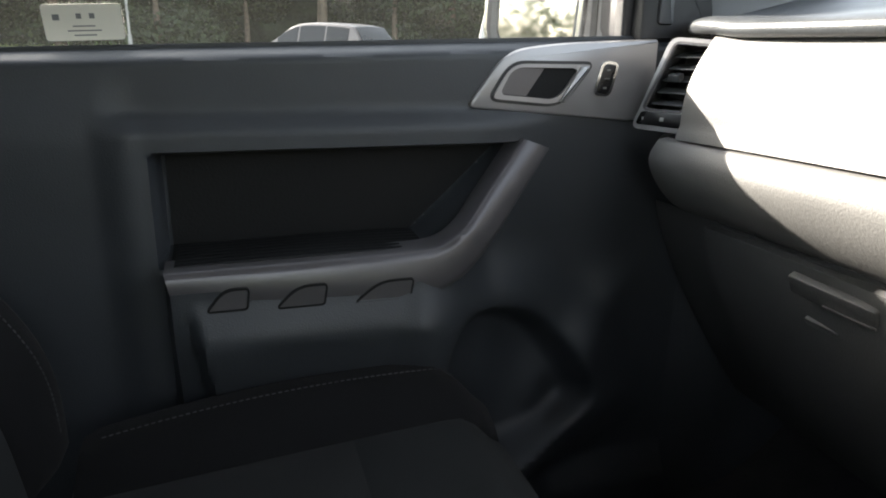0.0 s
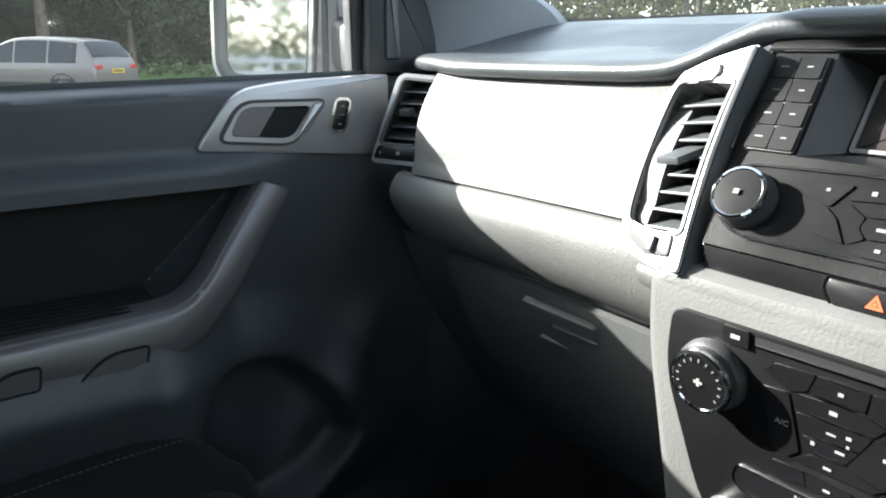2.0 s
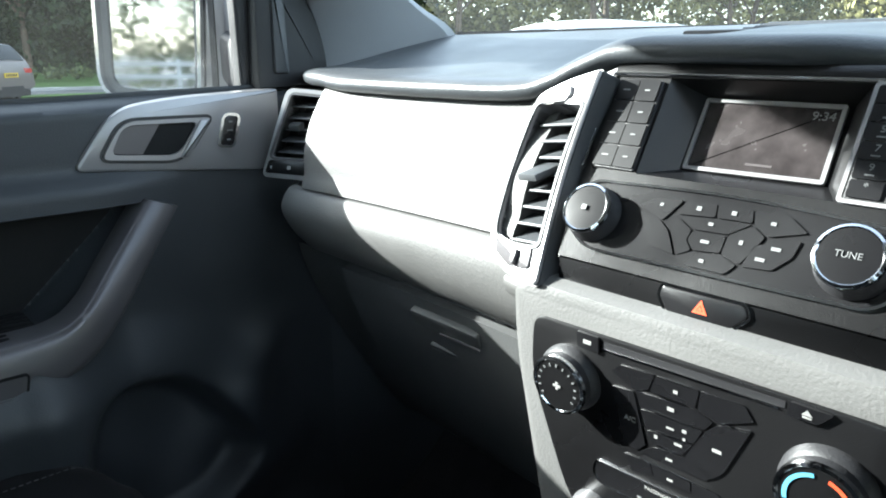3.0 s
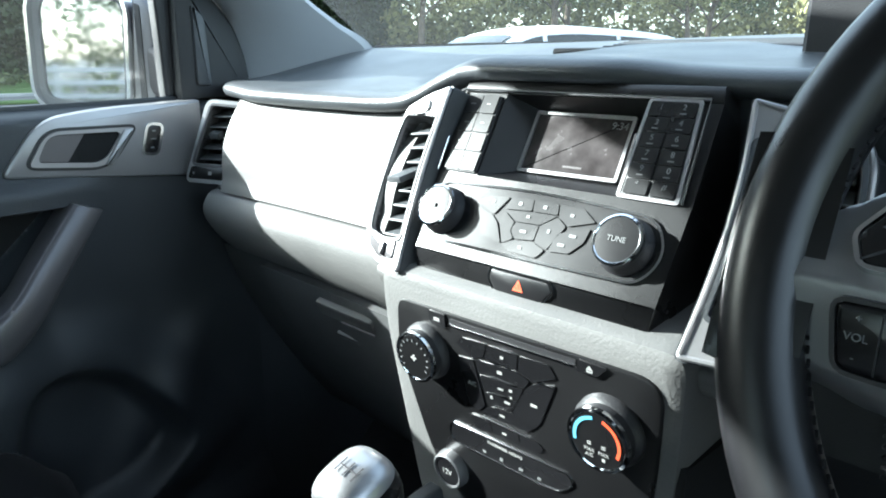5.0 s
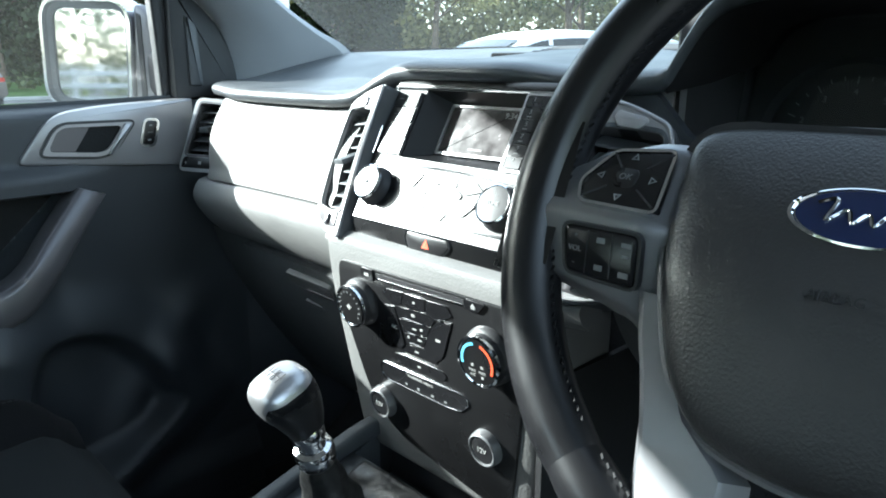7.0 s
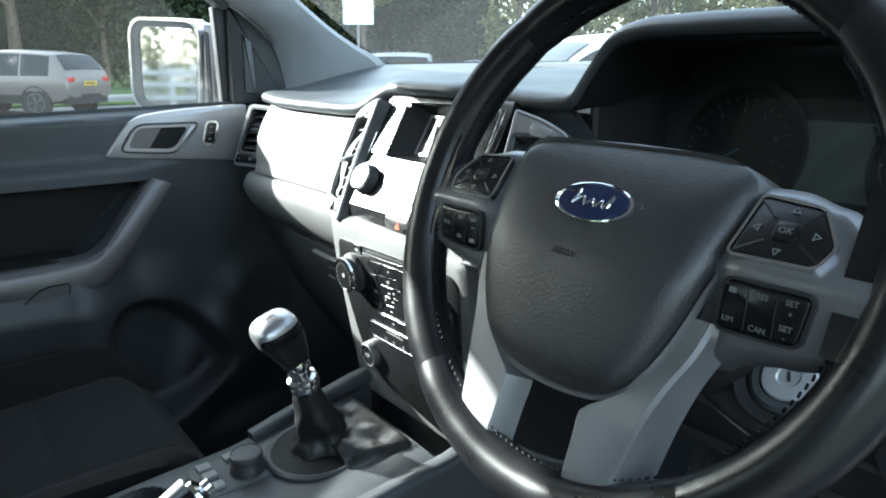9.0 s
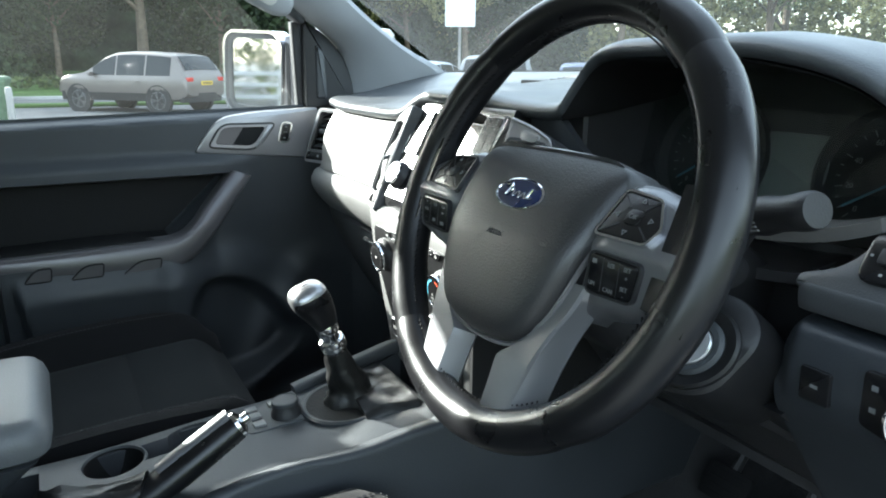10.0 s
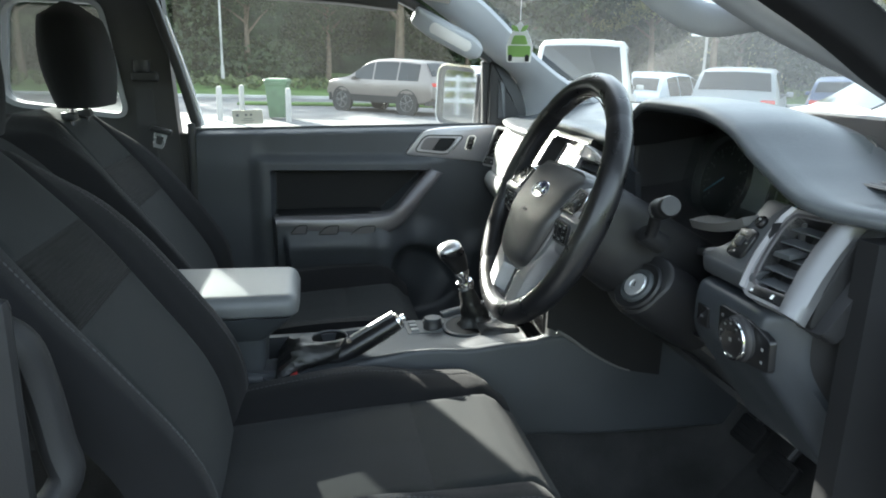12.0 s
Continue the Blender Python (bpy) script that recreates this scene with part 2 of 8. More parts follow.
def lathe(bm, profile, m, seg=32, sweep=360.0):
    """A profile of (radius, height) turned about the frame's third axis."""
    full = sweep >= 359.9
    cols = []
    count = seg if full else seg + 1
    for i in range(count):
        a = radians(sweep) * i / seg
        cols.append([bm.verts.new(m @ Vector((r * math.cos(a), r * math.sin(a), h))) for r, h in profile])
    for i in range(count if full else count - 1):
        a, b = cols[i], cols[(i + 1) % count]
        for j in range(len(profile) - 1):
            bm.faces.new((a[j], a[j + 1], b[j + 1], b[j]))
    for j in (0, len(profile) - 1):
        if full and profile[j][0] > 1e-6:
            bm.faces.new([c[j] for c in cols])
    bmesh.ops.remove_doubles(bm, verts=[v for c in cols for v in c], dist=1e-7)
    return bm


def smooth_path(pts, n=8, closed=False):
    """A curve through points."""
    pts = [Vector(p) for p in pts]
    out = []
    k = len(pts)
    for i in range(k if closed else k - 1):
        p0 = pts[i - 1] if closed or i else pts[0] * 2 - pts[1]
        p1, p2 = pts[i], pts[(i + 1) % k]
        p3 = pts[(i + 2) % k] if closed or i + 2 < k else p2 * 2 - p1
        for j in range(n):
            t = j / n
            out.append(0.5 * ((2 * p1) + (p2 - p0) * t + (2 * p0 - 5 * p1 + 4 * p2 - p3) * t * t + (3 * p1 - p0 - 3 * p2 + p3) * t ** 3))
    if not closed:
        out.append(pts[-1])
    return out


def sweep(bm, path, section, closed=False, up=(0, 0, 1), caps=True, scale=None):
    """A section of (side, up) offsets carried along a path; scale gives a factor for each step."""
    path = [Vector(p) for p in path]
    k = len(path)
    rows = []
    for i, p in enumerate(path):
        a = path[i - 1] if closed or i else p
        b = path[(i + 1) % k] if closed or i + 1 < k else p
        t = (b - a).normalized()
        side = t.cross(Vector(up)).normalized()
        upv = side.cross(t)
        f = scale(i / max(1, k - 1)) if scale else 1.0
        rows.append([bm.verts.new(p + side * s * f + upv * h * f) for s, h in section])
    n = len(section)
    for i in range(k if closed else k - 1):
        a, b = rows[i], rows[(i + 1) % k]
        for j in range(n):
            bm.faces.new((a[j - 1], a[j], b[j], b[j - 1]))
    if caps and not closed:
        bm.faces.new(rows[0])
        bm.faces.new(rows[-1][::-1])
    return bm


def circle(rx, ry=None, n=12):
    ry = rx if ry is None else ry
    return [(rx * math.cos(2 * math.pi * i / n), ry * math.sin(2 * math.pi * i / n)) for i in range(n)]


def tube(bm, path, r, n=10, closed=False, up=(0, 0, 1)):
    return sweep(bm, path, circle(r, n=n), closed=closed, up=up)


def sheet(bm, fn, us, vs, thick=None):
    """A surface point by point, fn(u, v), and its back shifted by thick."""
    grid = [[bm.verts.new(fn(u, v)) for v in vs] for u in us]
    for a, b in zip(grid, grid[1:]):
        for j in range(len(vs) - 1):
            bm.faces.new((a[j], a[j + 1], b[j + 1], b[j]))
    if thick is not None:
        t = Vector(thick)
        back = [[bm.verts.new(v.co + t) for v in row] for row in grid]
        for a, b in zip(back, back[1:]):
            for j in range(len(vs) - 1):
                bm.faces.new((a[j], b[j], b[j + 1], a[j + 1]))
        rim = [(0, j) for j in range(len(vs))] + [(i, len(vs) - 1) for i in range(1, len(us))]
        rim += [(len(us) - 1, j) for j in range(len(vs) - 2, -1, -1)] + [(i, 0) for i in range(len(us) - 2, 0, -1)]
        for (a, b), (c, d) in zip(rim, rim[1:] + rim[:1]):
            bm.faces.new((grid[a][b], back[a][b], back[c][d], grid[c][d]))
    return bm


def loft(bm, rings, caps=True):
    rows = [[bm.verts.new(p) for p in r] for r in rings]
    n = len(rows[0])
    for a, b in zip(rows, rows[1:]):
        for j in range(n):
            bm.faces.new((a[j - 1], a[j], b[j], b[j - 1]))
    if caps:
        bm.faces.new(rows[0])
        bm.faces.new(rows[-1][::-1])
    return bm


def step(a, b, x):
    t = min(1.0, max(0.0, (x - a) / (b - a)))
    return t * t * (3 - 2 * t)


def lerp_table(table, x):
    """Straight lines between (x, value) pairs, softened."""
    if x <= table[0][0]:
        return table[0][1]
    for (a, p), (b, q) in zip(table, table[1:]):
        if x <= b:
            return p + (q - p) * step(a, b, x)
    return table[-1][1]


def curve_table(table, x):
    """A smooth curve through (x, value) pairs that never overshoots them."""
    n = len(table)
    if x <= table[0][0]:
        return table[0][1]
    if x >= table[-1][0]:
        return table[-1][1]
    slope = [(table[i + 1][1] - table[i][1]) / (table[i + 1][0] - table[i][0]) for i in range(n - 1)]
    tan = [slope[0]] + [0.0 if a * b <= 0 else 2 * a * b / (a + b) for a, b in zip(slope, slope[1:])] + [slope[-1]]
    for i in range(n - 1):
        if x <= table[i + 1][0]:
            h = table[i + 1][0] - table[i][0]
            t = (x - table[i][0]) / h
            return (2 * t ** 3 - 3 * t * t + 1) * table[i][1] + (t ** 3 - 2 * t * t + t) * h * tan[i] + (3 * t * t - 2 * t ** 3) * table[i + 1][1] + (t ** 3 - t * t) * h * tan[i + 1]


def spaced(a, b, n):
    return [a + (b - a) * i / n for i in range(n + 1)]


def lettering(text, size, m, material, parent, name="lettering", depth=0.0002):
    """Words in the built-in font as a mesh, middle at the frame's origin."""
    cu = bpy.data.curves.new(name, "FONT")
    cu.body, cu.size, cu.align_x, cu.align_y, cu.extrude = text, size, "CENTER", "CENTER", depth
    tmp = bpy.data.objects.new(name, cu)
    me = bpy.data.meshes.new_from_object(tmp)
    bpy.data.objects.remove(tmp)
    bpy.data.curves.remove(cu)
    me.transform(m)
    me.materials.clear()
    me.materials.append(material)
    ob = new(name, me)
    if parent is not None:
        up = Matrix.Identity(4)
        q = parent
        while q is not None:
            up = Matrix.Translation(q.location) @ up
            q = q.parent
        me.transform(up.inverted())
        ob.parent = parent
    return ob


def bars(rows, m, material, parent, name="printed_bar"):
    """Unreadable print: flat bars (u, v, width, height)."""
    for u, v, w, h in rows:
        bm = bmesh.new()
        box(bm, (w * 0.8, h * 0.72, 0.0004), (u, v, 0), m)
        part(name, bm, material, parent)


def shift(m, u, v, n=0.0):
    return m @ Matrix.Translation((u, v, n))


def spin(m, deg):
    return m @ Matrix.Rotation(radians(deg), 4, "Z")

# ---- the cab: shell ----
CY = 0.018  # the cab's middle line


def side_z(x):
    return 1.223 + 0.028 * (x + 0.22)


# floor and tunnel
bm = bmesh.new()
def floor_at(x, y):
    tun = 0.235 * (1 - step(0.135, 0.19, abs(y - CY))) * (1 - 0.2 * step(0.3, 0.9, x))
    toe = 0.32 * step(0.72, 1.12, x)
    return Vector((x, y, 0.50 + tun + toe + 0.004 * noise.noise(Vector((x * 6, y * 6, 0)))))
sheet(bm, floor_at, spaced(-1.0, 1.14, 42), spaced(-0.74, 0.76, 40), (0, 0, -0.03))
single("floor", bm, M_CARPET, "black carpeted cab floor with raised centre tunnel", "floor", kind="structure")

bm = bmesh.new()
box(bm, (0.02, 1.5, 0.85), (1.13, 0.01, 0.86))
single("wall_front", bm, M_BLACK, "black bulkhead behind the dashboard", "bulkhead", kind="structure")

# back wall with its window opening
bm = bmesh.new()
for size, at in (((0.03, 1.5, 0.74), (-1.0, 0.01, 0.87)), ((0.03, 1.5, 0.12), (-1.0, 0.01, 1.62)), ((0.03, 0.16, 0.32), (-1.0, 0.68, 1.40)), ((0.03, 0.16, 0.32), (-1.0, -0.66, 1.40))):
    box(bm, size, at, bevel=0.008)
single("wall_back", bm, M_PILLAR_DARK, "dark trim of the cab's back wall", "wall", kind="structure")
bm = bmesh.new()
box(bm, (0.005, 1.2, 0.33), (-1.0, 0.01, 1.40))
g = single("window_back", bm, M_GLASS, "clear rear window of the cab", "window", kind="structure")
g.visible_shadow = False

# roof
bm = bmesh.new()
def roof_at(x, y):
    e = abs(y - CY) / 0.62
    return Vector((x, y, 1.70 - 0.07 * e ** 3 - 0.06 * step(0.05, 0.42, x) - 0.03 * step(-0.6, -1.0, x)))
sheet(bm, roof_at, spaced(-1.02, 0.40, 20), spaced(-0.60, 0.636, 20), (0, 0, 0.03))
single("ceiling", bm, M_LINER, "pale cloth headliner under the roof", "ceiling", kind="structure")


def beam(name, path, section, material, label, category="pillar", up=(0, 1, 0), kind="structure", parent=None, scale=None):
    bm = bmesh.new()
    sweep(bm, smooth_path(path, 6), section, up=up, scale=scale)
    if parent:
        return part(name, bm, material, parent, label)
    return single(name, bm, material, label, category, kind=kind)


def slab(w, d, r=0.008):
    return [tuple(p) for p in rounded([(-w, -d), (w, -d), (w, d), (-w, d)], r, 3)]


# roof rails over the doors
for s, name in ((1, "roof_rail_passenger"), (-1, "roof_rail_driver")):
    beam(name, [(-1.0, CY + s * 0.635, 1.575), (-0.4, CY + s * 0.64, 1.602), (0.06, CY + s * 0.64, 1.598), (0.26, CY + s * 0.645, 1.585)], slab(0.035, 0.045), M_PILLAR_DARK, "dark trim along the roof above the door", "roof rail")

# front pillar, passenger side: a broad pale trim between side window and windscreen
def pillar_trim(name, s, material, label):
    bm = bmesh.new()
    rear = smooth_path([(0.662, 0.735, 1.20), (0.656, 0.725, 1.285), (0.638, 0.715, 1.350), (0.598, 0.712, 1.395), (0.535, 0.705, 1.435), (0.44, 0.695, 1.510), (0.30, 0.675, 1.60), (0.16, 0.655, 1.655)], 6)
    fore = smooth_path([(0.97, 0.70, 1.22), (0.875, 0.665, 1.317), (0.80, 0.662, 1.355), (0.735, 0.660, 1.392), (0.645, 0.655, 1.458), (0.535, 0.650, 1.555), (0.43, 0.640, 1.63), (0.33, 0.625, 1.69)], 6)
    rings = []
    for a, b in zip(rear, fore):
        row = []
        for t, dep in ((0, 0.045), (0.0, 0.012), (0.08, 0.0), (0.3, -0.012), (0.6, -0.014), (0.9, -0.004), (1.0, 0.012), (1.0, 0.045)):
            p = a.lerp(b, t)
            row.append(Vector((p.x, CY + s * (p.y - CY + dep), p.z + dep * 0.25)))
        rings.append(row)
    loft(bm, rings)
    return single(name, bm, material, label, "pillar", kind="structure")
pillar_trim("front_pillar_passenger", 1, M_PILLAR, "pale grey plastic trim of the front pillar")
beam("front_pillar_driver", [(0.16, -0.635, 1.63), (0.30, -0.655, 1.565), (0.47, -0.675, 1.474), (0.60, -0.68, 1.42), (0.74, -0.68, 1.345), (0.90, -0.685, 1.25)], slab(0.026, 0.018, 0.012), M_PILLAR, "pale grey plastic trim of the driver's front pillar")

# grab handles on the front pillars
def grab(name, s, pts, label):
    t = thing(name, label, "grab handle", (pts[0][0], CY + s * (pts[0][1] - CY), pts[0][2]))
    path = smooth_path([(x, CY + s * (y - CY), z) for x, y, z in pts], 8)
    bm = bmesh.new()
    sweep(bm, path, circle(0.017, 0.012, 12), up=(0, 1, 0))
    part("bar", bm, M_PILLAR, t)
    for q in (path[0], path[-1]):
        bm = bmesh.new()
        box(bm, (0.075, 0.03, 0.04), m=Matrix.Translation((q.x, q.y + s * 0.014, q.z)) @ Matrix.Rotation(radians(35), 4, "Y"), bevel=0.012, seg=3)
        part("mount", bm, M_PILLAR, t)
gh = thing("pillar_grab_handle", "pale plastic grab handle on the front pillar", "grab handle", (0.41, 0.66, 1.49))
bm = bmesh.new()
gm = basis((0.412, 0.672, 1.492), Vector((0.90, -0.04, -0.44)).normalized(), Vector((0.42, -0.25, 0.87)).normalized(), Vector((-0.14, -0.97, -0.20)).normalized())
plate(bm, rounded([(-0.115, -0.018), (-0.060, -0.030), (0.075, -0.030), (0.100, -0.014), (0.098, 0.018), (0.060, 0.030), (-0.115, 0.026)], [0.01, 0.03, 0.02, 0.012, 0.014, 0.03, 0.01], 6), -0.02, 0.030, gm, lip=0.010)
part("bar", bm, M_PILLAR, gh, angle=70)
# recess in beige, with the sun on it put into the colour
bm = bmesh.new()
plate(bm, rounded([(-0.058, -0.015), (0.058, -0.015), (0.066, 0.0), (0.058, 0.015), (-0.058, 0.015), (-0.064, 0.0)], 0.010, 6), 0.022, 0.0312, gm, lip=0.0006)
part("grip_recess", bm, M_LINER, gh, "oblong recess, pale tan for the sun in it")
grab("pillar_grab_handle", -1, [(0.26, 0.668, 1.585), (0.30, 0.655, 1.545), (0.375, 0.650, 1.487), (0.43, 0.650, 1.464), (0.47, 0.665, 1.468), (0.488, 0.69, 1.474)], "pale plastic grab handle above the driver's door")

# driver's door opening: black seal along the front pillar and painted frame outside it
beam("door_seal", [(0.05, -0.675, 1.62), (0.26, -0.715, 1.575), (0.445, -0.735, 1.484), (0.545, -0.735, 1.428), (0.66, -0.735, 1.35), (0.70, -0.735, 1.20), (0.70, -0.735, 0.80), (0.64, -0.735, 0.50)], slab(0.022, 0.022, 0.01), M_RUBBER, "black rubber seal round the open doorway", "door seal")
beam("door_frame", [(0.05, -0.735, 1.71), (0.31, -0.765, 1.655), (0.56, -0.785, 1.515), (0.74, -0.80, 1.39), (0.80, -0.81, 1.10), (0.78, -0.80, 0.50)], slab(0.04, 0.04, 0.015), M_WHITE_PAINT, "white painted door frame of the open doorway", "door frame")
bm = bmesh.new()
box(bm, (1.7, 0.12, 0.10), (-0.1, -0.76, 0.49), bevel=0.02)
single("sill_driver", bm, M_DARK, "dark plastic sill of the open doorway", "door sill", kind="structure")
bm = bmesh.new()
box(bm, (1.7, 0.10, 0.10), (-0.1, 0.765, 0.47), bevel=0.02)
single("sill_passenger", bm, M_DARK, "dark plastic door sill", "door sill", kind="structure")

# kick panels beside the footwells
for s, name in ((1, "kick_panel_passenger"), (-1, "kick_panel_driver")):
    bm = bmesh.new()
    sheet(bm, lambda x, z, s=s: Vector((x, CY + s * (0.70 - 0.03 * step(0.6, 1.0, x)), z)), spaced(0.60, 1.13, 6), spaced(0.48, 1.24, 8), (0, s * 0.03, 0))
    single(name, bm, M_DARK if s > 0 else M_RUBBER, "black plastic kick panel in the footwell", "kick panel", kind="structure")

# rear side: quarter panels with windows
def quarter(name, s, label):
    bm = bmesh.new()
    y0 = CY + s * 0.715
    win = [tuple(p) for p in rounded([(-0.775, 1.285), (-0.457, 1.250), (-0.506, 1.553), (-0.745, 1.553)], [0.06, 0.04, 0.04, 0.05], 5)]
    out = [tuple(p) for p in rounded([(-1.0, 0.46), (-0.285, 0.46), (-0.36, 1.66), (-1.0, 1.66)], 0.01, 5)]
    m = basis((0, y0, 0), (1, 0, 0), (0, 0, 1), (0, -1, 0)) if s > 0 else basis((0, y0, 0), (1, 0, 0), (0, 0, 1), (0, -1, 0))
    ring_plate(bm, out, win, -0.06 if s > 0 else 0.06, 0.0, m)
    single(name, bm, M_PILLAR_DARK if s > 0 else M_BLACK, label, "pillar", kind="structure")
    # window edge in pale trim: its sunlit brightness is put into the colour
    bm = bmesh.new()
    ring_plate(bm, grow(win, 0.004), grow(win, -0.009), 0.006, -0.05 if s > 0 else 0.05, m)
    single("window_surround", bm, M_PILLAR, "edge of the rear side window, pale for the sun on it", "window frame", kind="structure")
    bm = bmesh.new()
    plate(bm, grow(win, -0.01), -0.034, -0.03, m)
    single("window_quarter", bm, M_DIMMING_GLASS, "rear side window with a tint added to dim the sun", "window", kind="structure")
quarter("pillar_b_passenger", 1, "dark grey plastic door pillar with rear side window")
bm = bmesh.new()
box(bm, (0.13, 0.050, 0.75), (-0.305, CY + 0.745, 0.835), bevel=0.004, seg=1)
single("door_jamb", bm, M_PILLAR_DARK, "dark jamb behind the passenger door's rear edge", "pillar", kind="structure")
quarter("pillar_b_driver", -1, "dark grey plastic door pillar on the driver's side")

# belt on the passenger door pillar
belt = thing("seat_belt", "dark grey seat belt with steel tongue on the door pillar", "seat belt", (-0.41, 0.70, 1.30))
bm = bmesh.new()
box(bm, (0.068, 0.020, 0.026), (-0.402, 0.700, 1.362), bevel=0.008, seg=3)
lathe(bm, [(0.0, -0.02), (0.021, -0.02), (0.021, 0.006), (0.017, 0.012), (0.0, 0.013)], frame_at((-0.408, 0.70, 1.384), (0, -1, 0), (1, 0, 0)), 20)
part("anchor_cover", bm, M_BLACK, belt)
bm = bmesh.new()
sheet(bm, lambda a, b: Vector((-0.43 + 0.046 * a + 0.02 * b, 0.694 - 0.02 * math.sin(b * 3.1), 1.33 - 0.62 * b)), spaced(0, 1, 3), spaced(0, 1, 14), (0, 0.0015, 0))
part("webbing", bm, M_BLACK, belt)
bm = bmesh.new()
m = frame_at((-0.372, 0.675, 1.20), (0.25, 0, 1), (1, 0, -0.25))
ring_plate(bm, rounded([(-0.013, -0.024), (0.013, -0.024), (0.017, 0.016), (-0.017, 0.016)], 0.005), rounded([(-0.007, -0.014), (0.007, -0.014), (0.010, 0.008), (-0.010, 0.008)], 0.003), -0.002, 0.002, m)
part("tongue", bm, M_STEEL, belt, "bare steel tongue")
bm = bmesh.new()
box(bm, (0.055, 0.016, 0.02), (0, 0.024, 0), m, bevel=0.006)
part("tongue_grip", bm, M_BLACK, belt)

# grey pull handle on the driver's side pillar
ph = thing("pillar_pull_handle", "grey plastic pull handle by the driver's seat", "pull handle", (-0.2, -0.70, 1.0))
bm = bmesh.new()
sweep(bm, smooth_path([(-0.33, -0.675, 1.170), (-0.280, -0.668, 1.173), (-0.249, -0.66, 1.155), (-0.237, -0.655, 1.11), (-0.227, -0.658, 1.05), (-0.220, -0.665, 1.015), (-0.240, -0.69, 0.985)], 6), circle(0.016, 0.022), up=(0, 1, 0))
part("bar", bm, M_END, ph)
bm = bmesh.new()
box(bm, (0.09, 0.02, 0.30), (-0.280, -0.70, 1.06), bevel=0.01)
part("backing", bm, M_END, ph)

# windscreen
bm = bmesh.new()
def screen_at(a, b):
    y = CY + a * 0.665 * (1 - 0.05 * b)
    bow = 1 - (a * a)
    return Vector((0.885 + 0.13 * bow - 0.50 * b, y, 1.315 + 0.005 * bow + 0.335 * b + 0.012 * bow * b))
sheet(bm, screen_at, spaced(-1, 1, 16), spaced(0, 1, 6))
g = single("windscreen", bm, M_SCREENGLASS, "clear raked windscreen", "windscreen", kind="structure")
g.visible_shadow = False
bm = bmesh.new()
sheet(bm, lambda a, b: screen_at(a, -0.06 + 0.075 * b) + Vector((0.006, 0, 0.004)), spaced(-1, 1, 16), spaced(0, 1, 2), (0.004, 0, -0.012))
single("windscreen_cowl", bm, M_RUBBER, "black band and cowl below the windscreen", "cowl", kind="structure")

# bonnet ahead of the windscreen, and the wings
bm = bmesh.new()
def bonnet_at(x, y):
    e = abs(y - CY) / 0.8
    return Vector((x, y, 1.262 - 0.14 * step(1.0, 2.2, x) - 0.05 * e ** 3 + 0.02 * math.exp(-((abs(y) - 0.45) / 0.12) ** 2)))
sheet(bm, bonnet_at, spaced(1.06, 2.15, 14), spaced(-0.80, 0.83, 24), (0, 0, -0.03))
single("bonnet", bm, M_WHITE_PAINT, "white painted bonnet ahead of the windscreen", "bonnet", kind="structure")
for s, name in ((1, "wing_passenger"), (-1, "wing_driver")):
    bm = bmesh.new()
    sheet(bm, lambda x, z, s=s: Vector((x, CY + s * (0.84 + 0.05 * math.sin((z - 0.4) * 3.3)), z)), spaced(0.66, 2.15, 8), spaced(0.42, 1.20, 8), (0, -s * 0.02, 0))
    single(name, bm, M_WHITE_PAINT, "white painted front wing", "wing", kind="structure")

# ---- passenger door ----
door = thing("passenger_door", "charcoal plastic inner door panel, closed, with titanium-grey grab handle", "car door", (0.15, 0.74, 0.48))


def handle_line(z):
    """Front edge of the recess, along the slanting grab handle."""
    return 0.246 + (z - 1.005) * 1.08


POCKET = [(0.264, 0.893), (0.238, 0.79), (0.25, 0.65), (0.405, 0.652), (0.503, 0.724), (0.390, 0.878)]


def pocket(x, z):
    """How far a point lies inside the pocket's outline."""
    total = 0.0
    for (ax, az), (bx, bz) in zip(POCKET, POCKET[1:] + POCKET[:1]):
        ex, ez = bx - ax, bz - az
        total += math.exp(-45 * max(-0.5, (ex * (z - az) - ez * (x - ax)) / math.hypot(ex, ez)))
    return -math.log(total) / 45 + 0.008


def door_y(x, z):
    y = 0.712
    belt = side_z(x)
    y += 0.035 * step(belt - 0.022, belt + 0.002, z) ** 2
    y -= 0.020 * step(1.158, 1.132, z) * (1 - step(0.30, 0.46, x)) * step(-0.15, -0.10, x)
    y -= 0.014 * step(-0.085, -0.145, x) * step(1.21, 1.12, z)
    # recess behind the grab handle
    inside = step(-0.088, -0.076, x) * step(handle_line(z) + 0.02, handle_line(z) - 0.004, x) * step(1.112, 1.104, z) * step(0.970, 0.980, z)
    y += 0.055 * inside
    # arm rest and its underside
    arm = step(-0.085, -0.072, x) * step(0.33, 0.20, x)
    y -= 0.075 * arm * step(0.990, 0.982, z) * (0.35 * step(0.80, 0.945, z) + 0.65 * step(0.50, 0.95, z))
    y -= 0.022 * step(-0.06, -0.045, x - 0.1 * (0.95 - z)) * step(0.96, 0.90, z) * step(0.45, 0.20, x)
    # bottle pocket: a bowl with straight sides
    d = pocket(x, z)
    y += 0.040 * step(-0.010, 0.032, d)
    y -= 0.022 * step(-0.09, -0.016, d) * step(0.020, -0.010, d)
    y -= 0.025 * step(0.62, 0.56, z)
    y -= 0.02 * math.exp(-((x - 0.47 - (z - 0.8) * 0.55) / 0.05) ** 2) * step(0.95, 0.85, z)
    return y


